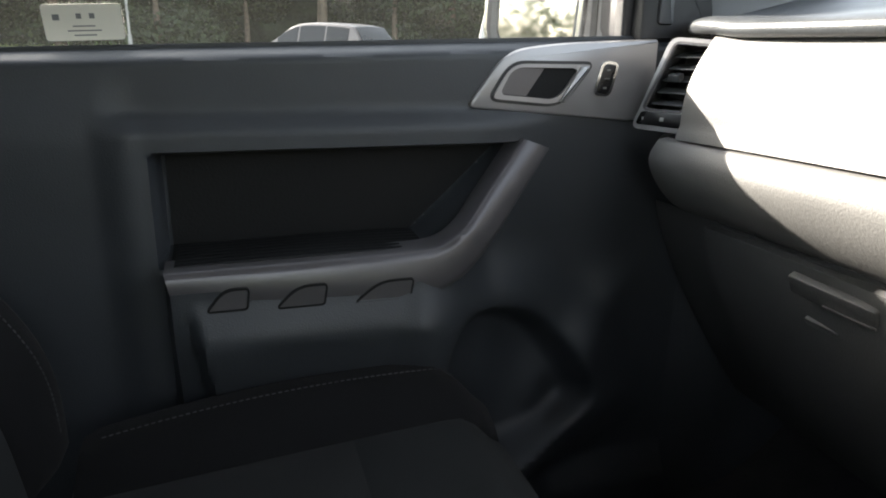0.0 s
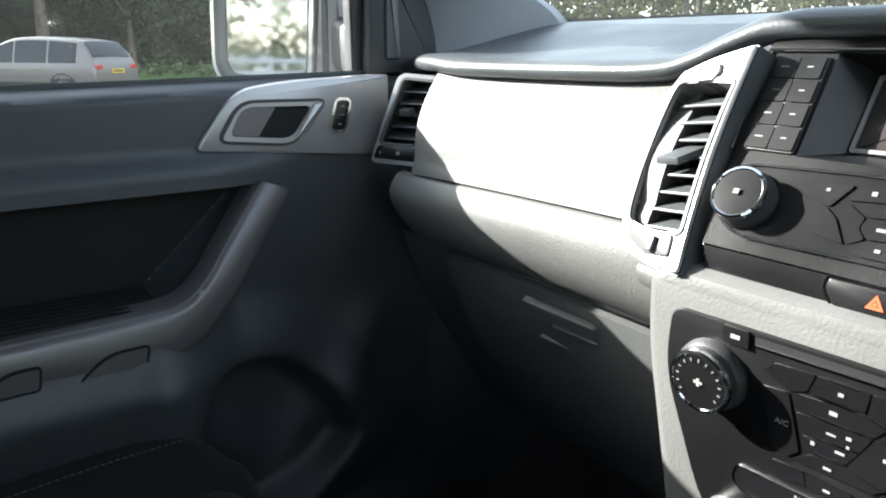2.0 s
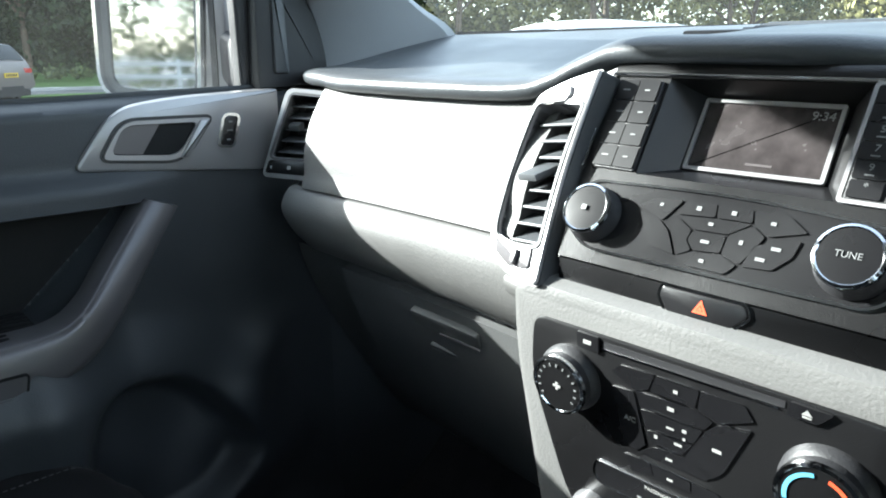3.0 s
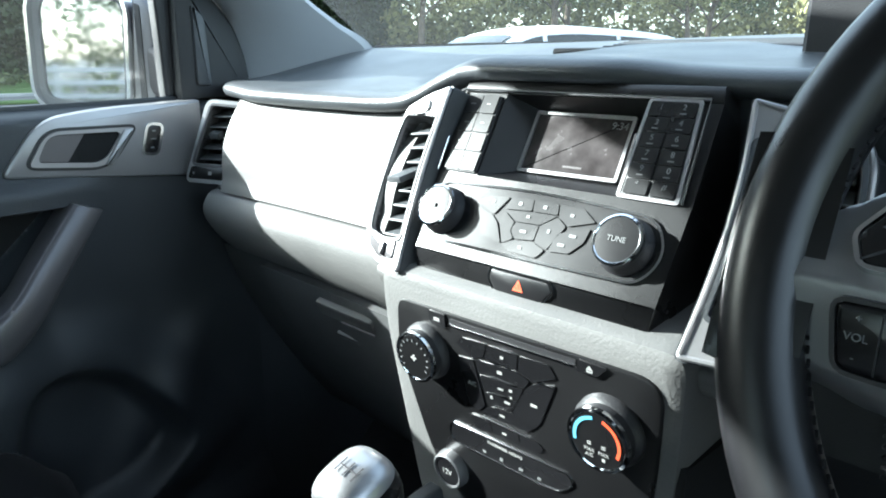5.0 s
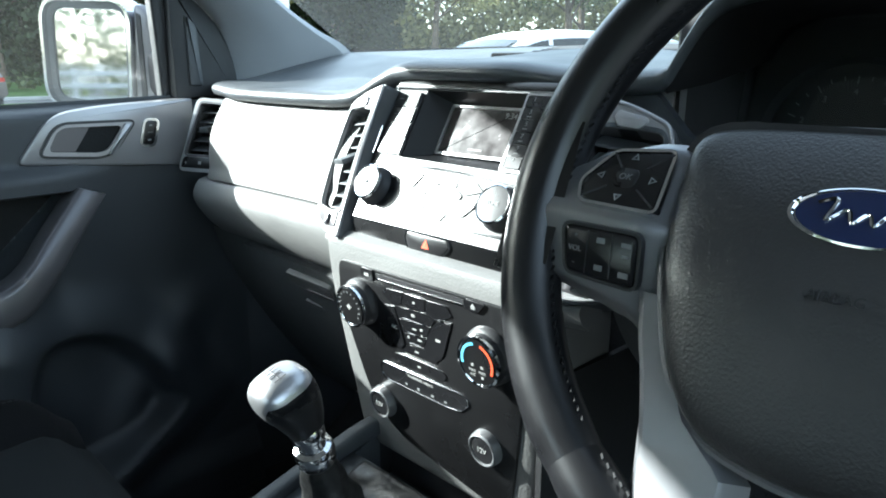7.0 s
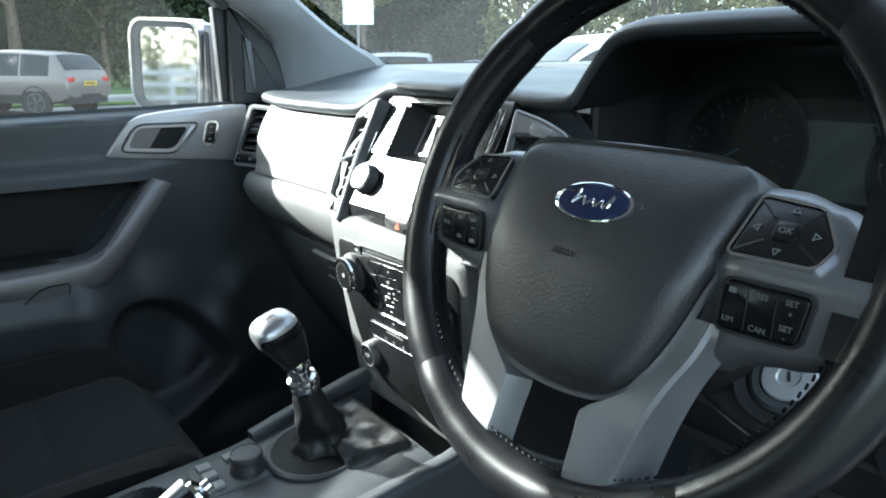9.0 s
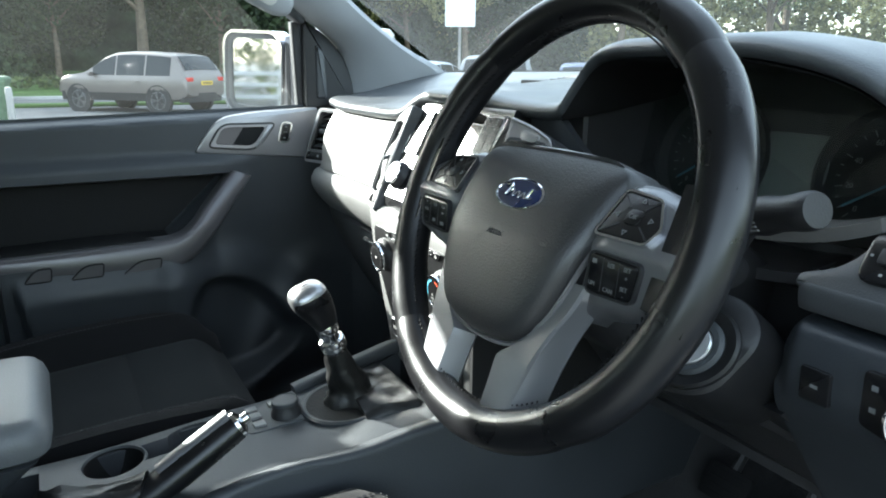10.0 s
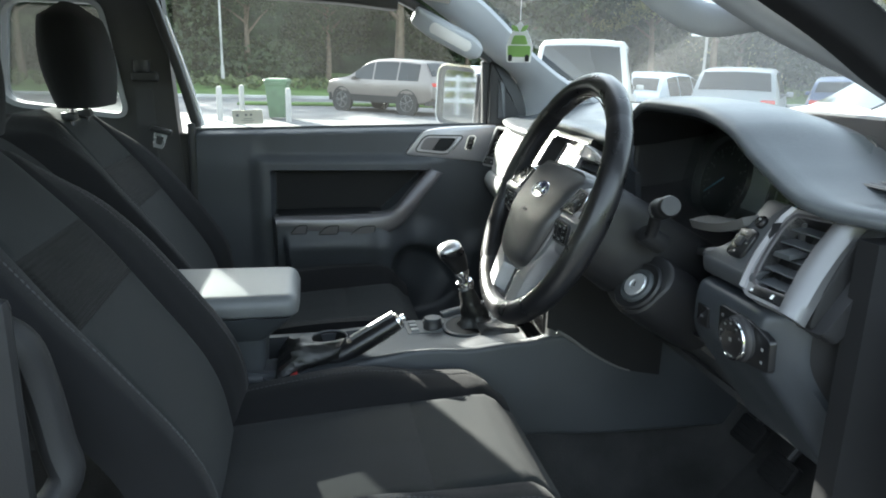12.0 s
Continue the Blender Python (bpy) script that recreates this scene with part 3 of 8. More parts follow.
bm = bmesh.new()
zs = sorted(set(spaced(0.50, 0.98, 84) + spaced(0.98, 1.12, 40) + spaced(1.12, 1.20, 12) + spaced(1.20, 1.27, 16)))
sheet(bm, lambda x, z: Vector((x, door_y(x, min(z, side_z(x) + 0.003)), min(z, side_z(x) + 0.003))), spaced(-0.285, 0.64, 170), zs)
part("inner_panel", bm, M_DOOR, door, "charcoal moulded plastic panel")
bm = bmesh.new()
sheet(bm, lambda x, t: Vector((x, 0.742 + 0.10 * t, side_z(x) + 0.002 - 0.016 * t)), spaced(-0.30, 0.66, 20), spaced(0, 1, 4), (0, 0, -0.02))
part("belt_moulding", bm, M_DOOR, door)
bm = bmesh.new()
sheet(bm, lambda x, z: Vector((x, 0.86 + 0.03 * math.sin((z - 0.4) * 3.6), z)), spaced(-0.32, 0.68, 10), spaced(0.42, 1.205, 10), (0, -0.015, 0))
part("outer_skin", bm, M_WHITE_PAINT, door, "white painted outer skin")
bm = bmesh.new()
sheet(bm, lambda x, t: Vector((x, 0.846 + 0.012 * t, side_z(x) - 0.012)), spaced(-0.30, 0.60, 12), spaced(0, 1, 2), (0, 0, -0.012))
part("outer_belt_strip", bm, M_CHROME, door, "bright metal belt strip")
# rear and lower closing edge
bm = bmesh.new()
box(bm, (0.02, 0.14, 0.76), (-0.297, 0.785, 0.86), bevel=0.006)
part("door_edge", bm, M_BLACK, door)

# vinyl insert of the recess
def on_door(x, z, d):
    return Vector((x, door_y(x, z) - d, z))
bm = bmesh.new()
us, vs = spaced(0, 1, 50), spaced(0, 1, 20)
sheet(bm, lambda u, v: (lambda z: on_door(-0.074 + u * (handle_line(z) - 0.006 + 0.074), z, 0.003))(0.985 + 0.117 * v), us, vs)
part("insert", bm, M_INSERT, door, "black vinyl insert")
# ribbed arm rest pad
bm = bmesh.new()
for i in range(7):
    y = 0.648 + 0.013 * i
    sweep(bm, [(x, y, 0.988 + 0.004 * math.sin((x + 0.07) * 8)) for x in spaced(-0.068, 0.225, 10)], slab(0.0066, 0.005, 0.003), up=(0, 0, 1))
part("armrest_pad", bm, M_INSERT, door, "black ribbed arm rest pad")
# grab handle: one strip that runs along the arm rest and slants up
bm = bmesh.new()
low_edge = smooth_path([(-0.069, 0.62, 0.949), (0.046, 0.616, 0.945), (0.137, 0.615, 0.941), (0.216, 0.615, 0.940), (0.265, 0.62, 0.957), (0.305, 0.63, 0.994), (0.351, 0.655, 1.044), (0.407, 0.688, 1.103)], 8)
top_edge = smooth_path([(-0.078, 0.62, 0.992), (0.02, 0.62, 0.993), (0.10, 0.62, 0.994), (0.18, 0.62, 0.996), (0.236, 0.62, 1.000), (0.269, 0.625, 1.020), (0.302, 0.645, 1.053), (0.368, 0.688, 1.117)], 8)
rows = []
for a, b in zip(low_edge, top_edge):
    rows.append([a.lerp(b, k) + Vector((0, d, 0)) for k, d in ((0, 0.05), (0, 0.007), (0.05, 0.002), (0.2, -0.001), (0.5, -0.002), (0.8, -0.001), (0.95, 0.0015), (1, 0.006), (1, 0.05))])
loft(bm, rows)
part("grab_handle", bm, M_TITAN, door, "satin titanium-grey grab handle", angle=45)
# three slots in the strip
for x0, x1, zb in ((-0.034, 0.009, 0.9475), (0.042, 0.096, 0.9450), (0.132, 0.199, 0.9425)):
    bm = bmesh.new()
    w = x1 - x0
    o = rounded([(x0, zb), (x1 - w * 0.06, zb), (x1, zb + 0.022), (x0 + w * 0.42, zb + 0.022)], [0.002, 0.003, 0.003, 0.016], 4)
    m = basis((0, 0.6128, 0), (1, 0, 0), (0, 0, 1), (0, -1, 0))
    ring_plate(bm, grow(o, 0.0024), o, -0.006, 0.0004, m)
    slot = part("slot", bm, M_INSERT, door)
    bm = bmesh.new()
    plate(bm, o, -0.012, -0.0004, m)
    part("slot_cover", bm, M_TITAN, slot)

# handle surround
M_D = basis((0, 0.712, 0), (1, 0, 0), (0, 0, 1), (0, -1, 0))
bm = bmesh.new()
sur = rounded([(0.293, 1.156), (0.537, 1.134), (0.566, 1.150), (0.566, 1.243), (0.42, 1.236), (0.345, 1.226)], [0.014, 0.01, 0.02, 0.004, 0.05, 0.03], 5)
plate(bm, sur, -0.02, 0.006, M_D, lip=0.004)
surround = part("handle_surround", bm, M_SILVER, door, "satin silver surround")
cup = rounded([(0.322, 1.166), (0.425, 1.156), (0.469, 1.212), (0.352, 1.213)], [0.014, 0.026, 0.012, 0.02], 6)
bm = bmesh.new()
ring_plate(bm, grow(cup, 0.002), grow(cup, -0.002), 0.0, 0.0075, M_D)
part("gap_line", bm, M_BLACK, surround)
well_in = rounded([(0.336, 1.1725), (0.418, 1.165), (0.447, 1.2055), (0.354, 1.2065)], [0.010, 0.016, 0.010, 0.014], 6)
bm = bmesh.new()
ring_plate(bm, grow(cup, -0.002), well_in, 0.0, 0.0105, M_D)
rim = part("handle_cup", bm, M_SILVER, surround, "satin silver ring of the handle")
bm = bmesh.new()
plate(bm, grow(well_in, 0.001), 0.0, 0.0062, M_D)
part("handle_bowl", bm, M_INSERT, surround, "black bowl behind the lever")
bm = bmesh.new()
plate(bm, rounded([(0.337, 1.1735), (0.374, 1.1700), (0.398, 1.2050), (0.355, 1.2055)], [0.009, 0.001, 0.001, 0.012], 5), 0.004, 0.0075, M_D)
part("cup_side", bm, M_TITAN, surround)
bm = bmesh.new()
plate(bm, rounded([(0.419, 1.162), (0.429, 1.1605), (0.464, 1.2085), (0.449, 1.2085)], [0.003, 0.008, 0.006, 0.003], 5), 0.006, 0.0135, M_D, lip=0.003)
part("lever", bm, M_SILVER, surround, "satin silver door lever")
sw = rounded([(0.472, 1.172), (0.494, 1.170), (0.505, 1.211), (0.483, 1.213)], 0.008, 5)
bm = bmesh.new()
ring_plate(bm, grow(sw, 0.002), grow(sw, -0.0015), 0.0, 0.009, M_D)
switch = part("lock_switch", bm, M_CHROME, surround)
bm = bmesh.new()
plate(bm, grow(sw, -0.0014), 0.0, 0.010, M_D, lip=0.002)
part("rocker", bm, M_PIANO, switch)
bars([(0.4885, 1.192, 0.010, 0.0016), (0.4905, 1.203, 0.006, 0.003), (0.486, 1.180, 0.006, 0.003)], shift(M_D, 0, 0, 0.0104), M_PRINT_DIM, switch)

# sail corner, frame and glass of the door
bm = bmesh.new()
plate(bm, rounded([(0.548, 1.238), (0.664, 1.242), (0.662, 1.290), (0.642, 1.352), (0.602, 1.397), (0.548, 1.430)], [0.004, 0.004, 0.03, 0.03, 0.03, 0.006], 4), -0.05, 0.006, shift(M_D, 0, 0, -0.02), lip=0.005)
part("sail_corner", bm, M_COLUMN, door, "black corner trim behind the mirror")
# grained strip, coloured lighter than the corner as if it caught the sun
bm = bmesh.new()
plate(bm, rounded([(0.572, 1.262), (0.596, 1.262), (0.592, 1.36), (0.572, 1.378)], 0.006, 4), -0.02, 0.012, shift(M_D, 0, 0, -0.02), lip=0.004)
part("sail_strip", bm, M_SHELF, door, "grained strip of the corner trim, lighter grey for the sun it catches")
bm = bmesh.new()
sweep(bm, [(0.548, 0.765, 1.24), (0.542, 0.757, 1.34), (0.536, 0.75, 1.425)], slab(0.012, 0.012, 0.005), up=(0, 1, 0))
part("glass_channel", bm, M_BLACK, door)
bm = bmesh.new()
sweep(bm, smooth_path([(-0.285, 0.75, 1.23), (-0.315, 0.735, 1.36), (-0.36, 0.715, 1.52), (-0.375, 0.70, 1.60), (-0.30, 0.69, 1.632), (0.0, 0.685, 1.63), (0.16, 0.69, 1.620), (0.30, 0.70, 1.575), (0.44, 0.715, 1.495), (0.545, 0.735, 1.43)], 6), slab(0.012, 0.02, 0.006), up=(0, 1, 0))
part("window_frame", bm, M_BLACK, door, "black window frame")
bm = bmesh.new()
sweep(bm, smooth_path([(-0.272, 0.775, 1.23), (-0.303, 0.76, 1.36), (-0.349, 0.74, 1.52)], 6), slab(0.005, 0.012, 0.003), up=(0, 1, 0))
part("frame_edge", bm, M_WHITE_PAINT, door)
bm = bmesh.new()
sheet(bm, lambda a, b: Vector((-0.30 - 0.07 * b + a * (0.845 - 0.30 * b ** 2.5), 0.80 - 0.075 * b, 1.20 + 0.43 * b)), spaced(0, 1, 6), spaced(0, 1, 8))
g = part("window_glass", bm, M_GLASS, door, "clear door window")
g.visible_shadow = False
# printed label on the glass
st = thing("window_sticker", "cream printed label stuck on the door window", "sticker", (-0.147, 0.785, 1.25))
m = basis((-0.150, 0.782, 1.253), (1, 0, 0.04), (-0.04, -0.15, 1), (0, -1, -0.15))
bm = bmesh.new()
plate(bm, rounded([(-0.042, -0.02), (0.042, -0.02), (0.042, 0.02), (-0.042, 0.02)], 0.004), 0, 0.0008, m)
part("paper", bm, M_PAPER, st)
bars([(-0.028, 0.006, 0.009, 0.009), (-0.004, 0.007, 0.007, 0.008), (0.010, 0.007, 0.007, 0.008), (0.0, -0.004, 0.03, 0.002), (0.0, -0.009, 0.045, 0.002), (0.0, -0.014, 0.03, 0.002)], shift(m, 0, 0, 0.0012), M_PRINT_DIM, st)

# ---- door mirror ----
mir = thing("door_mirror", "silver-rimmed door mirror on the passenger side", "door mirror", (0.55, 0.93, 1.24))
gx = Vector((0.106, -0.217, 0.0)).normalized()
mm = basis((0.514, 0.971, 1.312), gx, (0, 0, 1), gx.cross(Vector((0, 0, 1))))
glass_o = rounded([(-0.108, -0.078), (0.066, -0.091), (0.080, 0.082), (-0.098, 0.09)], [0.03, 0.03, 0.03, 0.03], 6)
bm = bmesh.new()
plate(bm, glass_o, -0.004, 0.0, mm)
part("mirror_glass", bm, M_MIRROR, mir, "mirror glass")
bm = bmesh.new()
ring_plate(bm, grow(glass_o, 0.017), grow(glass_o, 0.010), -0.03, 0.014, mm)
part("rim", bm, M_CHROME, mir, "bright silver rim")
bm = bmesh.new()
ring_plate(bm, grow(glass_o, 0.0105), grow(glass_o, -0.003), -0.03, 0.003, mm)
part("glass_edge", bm, M_DARK, mir, "dark bezel round the glass")
bm = bmesh.new()
rows = []
for d, g0 in ((-0.02, 0.014), (-0.06, 0.012), (-0.10, -0.01), (-0.125, -0.045)):
    rows.append([mm @ Vector((p[0], p[1], d)) for p in grow(glass_o, g0)])
loft(bm, rows)
part("housing", bm, M_CHROME, mir, "chromed housing")
bm = bmesh.new()
plate(bm, rounded([(0.080, -0.105), (0.128, -0.100), (0.132, 0.070), (0.098, 0.092)], [0.01, 0.02, 0.03, 0.012], 5), -0.09, 0.006, mm, lip=0.006)
part("housing_cheek", bm, M_CHEEK, mir, "dull silver inner cheek of the housing")
bm = bmesh.new()
plate(bm, rounded([(0.100, -0.095), (0.112, -0.094), (0.114, 0.070), (0.104, 0.074)], 0.004, 4), 0.004, 0.0075, mm)
part("cheek_groove", bm, M_COLUMN, mir)
bm = bmesh.new()
sweep(bm, smooth_path([(0.60, 0.77, 1.27), (0.60, 0.82, 1.272), (0.595, 0.87, 1.285)], 5), slab(0.035, 0.04, 0.015), up=(0, 0, 1))
part("arm", bm, M_BLACK, mir)

# ---- dashboard ----
dash = thing("dashboard", "charcoal soft-touch dashboard with sunlit passenger panel", "dashboard", (0.6, CY, 0.9))

LIP_Z = [(-0.72, 1.270), (-0.66, 1.272), (-0.62, 1.281), (-0.57, 1.302), (-0.53, 1.3225), (-0.49, 1.345), (-0.44, 1.359), (-0.38, 1.3665), (-0.30, 1.3670), (-0.228, 1.3660), (-0.200, 1.3620), (-0.187, 1.3570), (-0.174, 1.3430), (-0.1655, 1.3210), (-0.158, 1.3010), (-0.145, 1.2960), (-0.12, 1.2945), (-0.06, 1.296), (0.0, 1.301), (0.12, 1.302), (0.145, 1.300), (0.175, 1.290), (0.205, 1.277), (0.23, 1.270), (0.28, 1.267), (0.53, 1.265), (0.61, 1.269), (0.72, 1.268)]
LIP_X = [(-0.72, 0.610), (-0.66, 0.580), (-0.62, 0.5635), (-0.57, 0.560), (-0.53, 0.557), (-0.49, 0.5555), (-0.44, 0.5555), (-0.38, 0.557), (-0.30, 0.561), (-0.228, 0.5675), (-0.190, 0.570), (-0.174, 0.566), (-0.1655, 0.556), (-0.158, 0.547), (-0.12, 0.545), (-0.06, 0.543), (-0.03, 0.540), (0.02, 0.530), (0.14, 0.530), (0.19, 0.528), (0.24, 0.527), (0.40, 0.535), (0.60, 0.556), (0.68, 0.59), (0.72, 0.62)]


def dash_top(y):
    """One rib of the top pad from under the lip to the windscreen."""
    x, z = curve_table(LIP_X, y), curve_table(LIP_Z, y)
    hood = step(-0.585, -0.54, y) * step(-0.155, -0.172, y)
    under = 0.03 + 0.17 * hood
    e = abs(y - CY) / 0.665
    end = 0.90 + 0.125 * (1 - e * e)
    zend = 1.332 - 0.012 * e
    pts = [(x + under, z - 0.017 - 0.004 * hood), (x + 0.010, z - 0.019), (x + 0.003, z - 0.0165), (x, z - 0.012), (x, z - 0.007), (x + 0.003, z - 0.003), (x + 0.009, z), (x + 0.018, z + 0.002)]
    for i in range(1, 23):
        t = i / 22
        low = z + 0.002 + (zend - z - 0.002) * step(0.0, 1.0, t)
        high = z + 0.002 + 0.008 * math.sin(min(1, t * 2.5) * 3.14159 / 2) + (zend - z - 0.010) * step(0.1, 0.8, t)
        k = step(1.300, 1.335, z)
        pts.append((x + 0.018 + (end - x - 0.018) * t, low + (high - low) * k))
    return [Vector((a, y, b)) for a, b in pts]


bm = bmesh.new()
ys = sorted(set(round(v, 5) for v in spaced(-0.72, -0.60, 10) + spaced(-0.60, -0.02, 90) + spaced(-0.205, -0.140, 40) + spaced(-0.02, 0.12, 12) + spaced(0.12, 0.26, 30) + spaced(0.26, 0.72, 28)))
rows = [dash_top(y) for y in ys]
verts = [[bm.verts.new(p) for p in r] for r in rows]
for a, b in zip(verts, verts[1:]):
    for j in range(len(a) - 1):
        bm.faces.new((a[j], a[j + 1], b[j + 1], b[j]))
part("top_pad", bm, M_DASH_TOP, dash, "dark soft-touch top pad with instrument hood", angle=60)
# black lining under the instrument hood
bm = bmesh.new()
hood_ys = spaced(-0.590, -0.156, 90)
cols = [dash_top(y)[:3] for y in hood_ys]
verts = [[bm.verts.new(p + Vector((0.003 * (k == 2), 0, -0.003))) for k, p in enumerate(c)] for c in cols]
for a, b in zip(verts, verts[1:]):
    for j in range(2):
        bm.faces.new((a[j], a[j + 1], b[j + 1], b[j]))
part("hood_lining", bm, M_RUBBER, dash, "black lining under the instrument hood")


def dash_face(y):
    """Rear face of the passenger half: crease line and planes."""
    k = (y - 0.15) / 0.47
    cx, cz = 0.474 + 0.060 * k + 0.004 * math.sin(3.14 * k), 1.150 - 0.026 * k
    tx, tz = 0.545 + 0.030 * k, 1.262 - 0.004 * k
    return cx, cz, tx, tz


bm = bmesh.new()
def panel_at(y, t):
    cx, cz, tx, tz = dash_face(y)
    bulge = 0.016 * math.sin(3.1416 * min(1, max(0, t))) + 0.006 * step(0.16, 0.0, t)
    return Vector((cx + (tx - cx) * t - bulge, y, cz + (tz - cz) * t))
sheet(bm, panel_at, spaced(0.190, 0.590, 44), spaced(0.0, 1.0, 22), (0.03, 0, 0))
part("airbag_panel", bm, M_DASH, dash, "smooth grey passenger airbag panel")

bm = bmesh.new()
def roll_at(y, t):
    """Below the crease: a rolled edge, then in and down to the glovebox."""
    k = max(0.0, min(1.0, (y - 0.15) / 0.47))
    cx, cz = dash_face(y)[:2]
    prof = smooth_path([(cx + 0.006, 0, cz - 0.0015), (cx - 0.010, 0, cz - 0.006), (cx - 0.016 - 0.004 * k, 0, cz - 0.030), (cx - 0.004, 0, cz - 0.062), (cx + 0.026, 0, cz - 0.092), (cx + 0.06, 0, cz - 0.104)], 6)
    p = prof[min(len(prof) - 1, int(round(t * (len(prof) - 1))))]
    side = 0.05 * step(0.62, 0.70, y)
    return Vector((p.x + side, y, p.z))
sheet(bm, roll_at, spaced(0.145, 0.705, 46), spaced(0, 1, 30))
part("lower_roll", bm, M_DASH, dash, "grained grey roll below the airbag panel")

bm = bmesh.new()
def knee_at(y, t):
    cx, cz = dash_face(min(y, 0.64))[:2]
    x0, z0 = cx + 0.045, cz - 0.100
    return Vector((x0 + 0.19 * t ** 1.3, y, z0 - 0.33 * t))
sheet(bm, knee_at, spaced(0.16, 0.70, 20), spaced(0, 1, 12), (0.03, 0, -0.01))
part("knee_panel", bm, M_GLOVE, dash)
# glovebox lid with latch
lid = None
bm = bmesh.new()
sheet(bm, lambda y, t: knee_at(y, t) + Vector((-0.010 - 0.004 * math.sin(t * 3.1), 0, -0.004)), spaced(0.205, 0.565, 20), spaced(0.015, 0.80, 12), (0.012, 0, 0.003))
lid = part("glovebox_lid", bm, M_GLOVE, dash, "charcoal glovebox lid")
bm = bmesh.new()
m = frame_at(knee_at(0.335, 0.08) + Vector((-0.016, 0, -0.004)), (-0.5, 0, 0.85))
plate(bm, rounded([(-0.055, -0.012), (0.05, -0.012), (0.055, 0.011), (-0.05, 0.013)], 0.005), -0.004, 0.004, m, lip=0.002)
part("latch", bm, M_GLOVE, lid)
# glint on the lid, put in as a thin metallic bar
bm = bmesh.new()
box(bm, (0.06, 0.0022, 0.002), (0.02, -0.010, 0.005), m)
part("latch_glint", bm, M_TITAN, lid)
bm = bmesh.new()
plate(bm, rounded([(-0.05, -0.055), (0.05, -0.055), (0.05, -0.045), (-0.05, -0.045)], 0.003), -0.004, 0.003, m, lip=0.002)
part("latch_recess", bm, M_GLOVE, lid)


# ---- air vents ----
def vent(name, m, outline, opening, slats, parent_label, knob_at, handle=(0.017, 0.009, 0.012), frame_mat=None, depth=0.035, slat_tilt=25):
    """A vent: dark throat, frame, slats across, a slider and a wheel below."""
    t = thing(name, parent_label, "air vent", tuple(m.translation))
    bm = bmesh.new()
    plate(bm, grow(opening, 0.001), -depth - 0.004, -depth, m)
    part("throat", bm, M_BLACK, t)
    bm = bmesh.new()
    ring_plate(bm, grow(opening, 0.004), opening, -depth, 0.0, m)
    part("throat_wall", bm, M_BLACK, t)
    bm = bmesh.new()
    ring_plate(bm, outline, opening, -0.02, 0.003, m)
    fr = part("frame", bm, frame_mat or M_SILVER, t, "satin silver frame")
    bm = bmesh.new()
    ring_plate(bm, grow(opening, 0.0035), grow(opening, 0.0005), -0.004, 0.0045, m)
    part("frame_bead", bm, M_DARK if frame_mat else M_TITAN, fr)
    vs = [p[1] for p in opening]
    v0, v1 = min(vs), max(vs)

    def span(v):
        cut = []
        k = len(opening)
        for i in range(k):
            a, b = opening[i - 1], opening[i]
            if (a[1] - v) * (b[1] - v) < 0:
                cut.append(a[0] + (b[0] - a[0]) * (v - a[1]) / (b[1] - a[1]))
        return (min(cut), max(cut)) if len(cut) >= 2 else None
    for i in range(slats):
        v = v0 + (v1 - v0) * (i + 0.7) / (slats + 0.4)
        s = span(v)
        if not s or s[1] - s[0] < 0.008:
            continue
        bm = bmesh.new()
        box(bm, (s[1] - s[0] - 0.001, 0.0024, 0.021), m=shift(m, (s[0] + s[1]) / 2, v, -0.0125) @ Matrix.Rotation(radians(slat_tilt), 4, "X"), bevel=0.0008, seg=1)
        part("slat", bm, M_SLAT, t)
    u, v = knob_at
    bm = bmesh.new()
    box(bm, handle, m=shift(m, u, v, -0.002) @ Matrix.Rotation(radians(slat_tilt), 4, "X"), bevel=0.0015)
    part("vane_handle", bm, M_SLAT, t, "grey handle across the slats")
    return t


# passenger end vent
m = frame_at((0.556, 0.634, 1.185), (0.18, 0, 1.0), (0.40, -1, 0))
out = rounded([(-0.058, -0.058), (0.024, -0.058), (0.046, 0.058), (-0.030, 0.062)], [0.012, 0.01, 0.008, 0.014], 5)
op = rounded([(-0.044, -0.030), (0.012, -0.030), (0.031, 0.050), (-0.020, 0.053)], [0.006, 0.006, 0.004, 0.006], 5)
v_end = vent("air_vent_end", m, out, op, 5, "silver-framed end vent on the passenger side", (-0.012, 0.012))
bm = bmesh.new()
plate(bm, rounded([(-0.052, -0.052), (0.016, -0.052), (0.019, -0.034), (-0.047, -0.034)], 0.005), 0.001, 0.005, m, lip=0.0015)
part("thumbwheel_panel", bm, M_PIANO, v_end)
bars([(-0.012, -0.043, 0.007, 0.007), (-0.041, -0.044, 0.003, 0.005)], shift(m, 0, 0, 0.0055), M_PRINT, v_end)

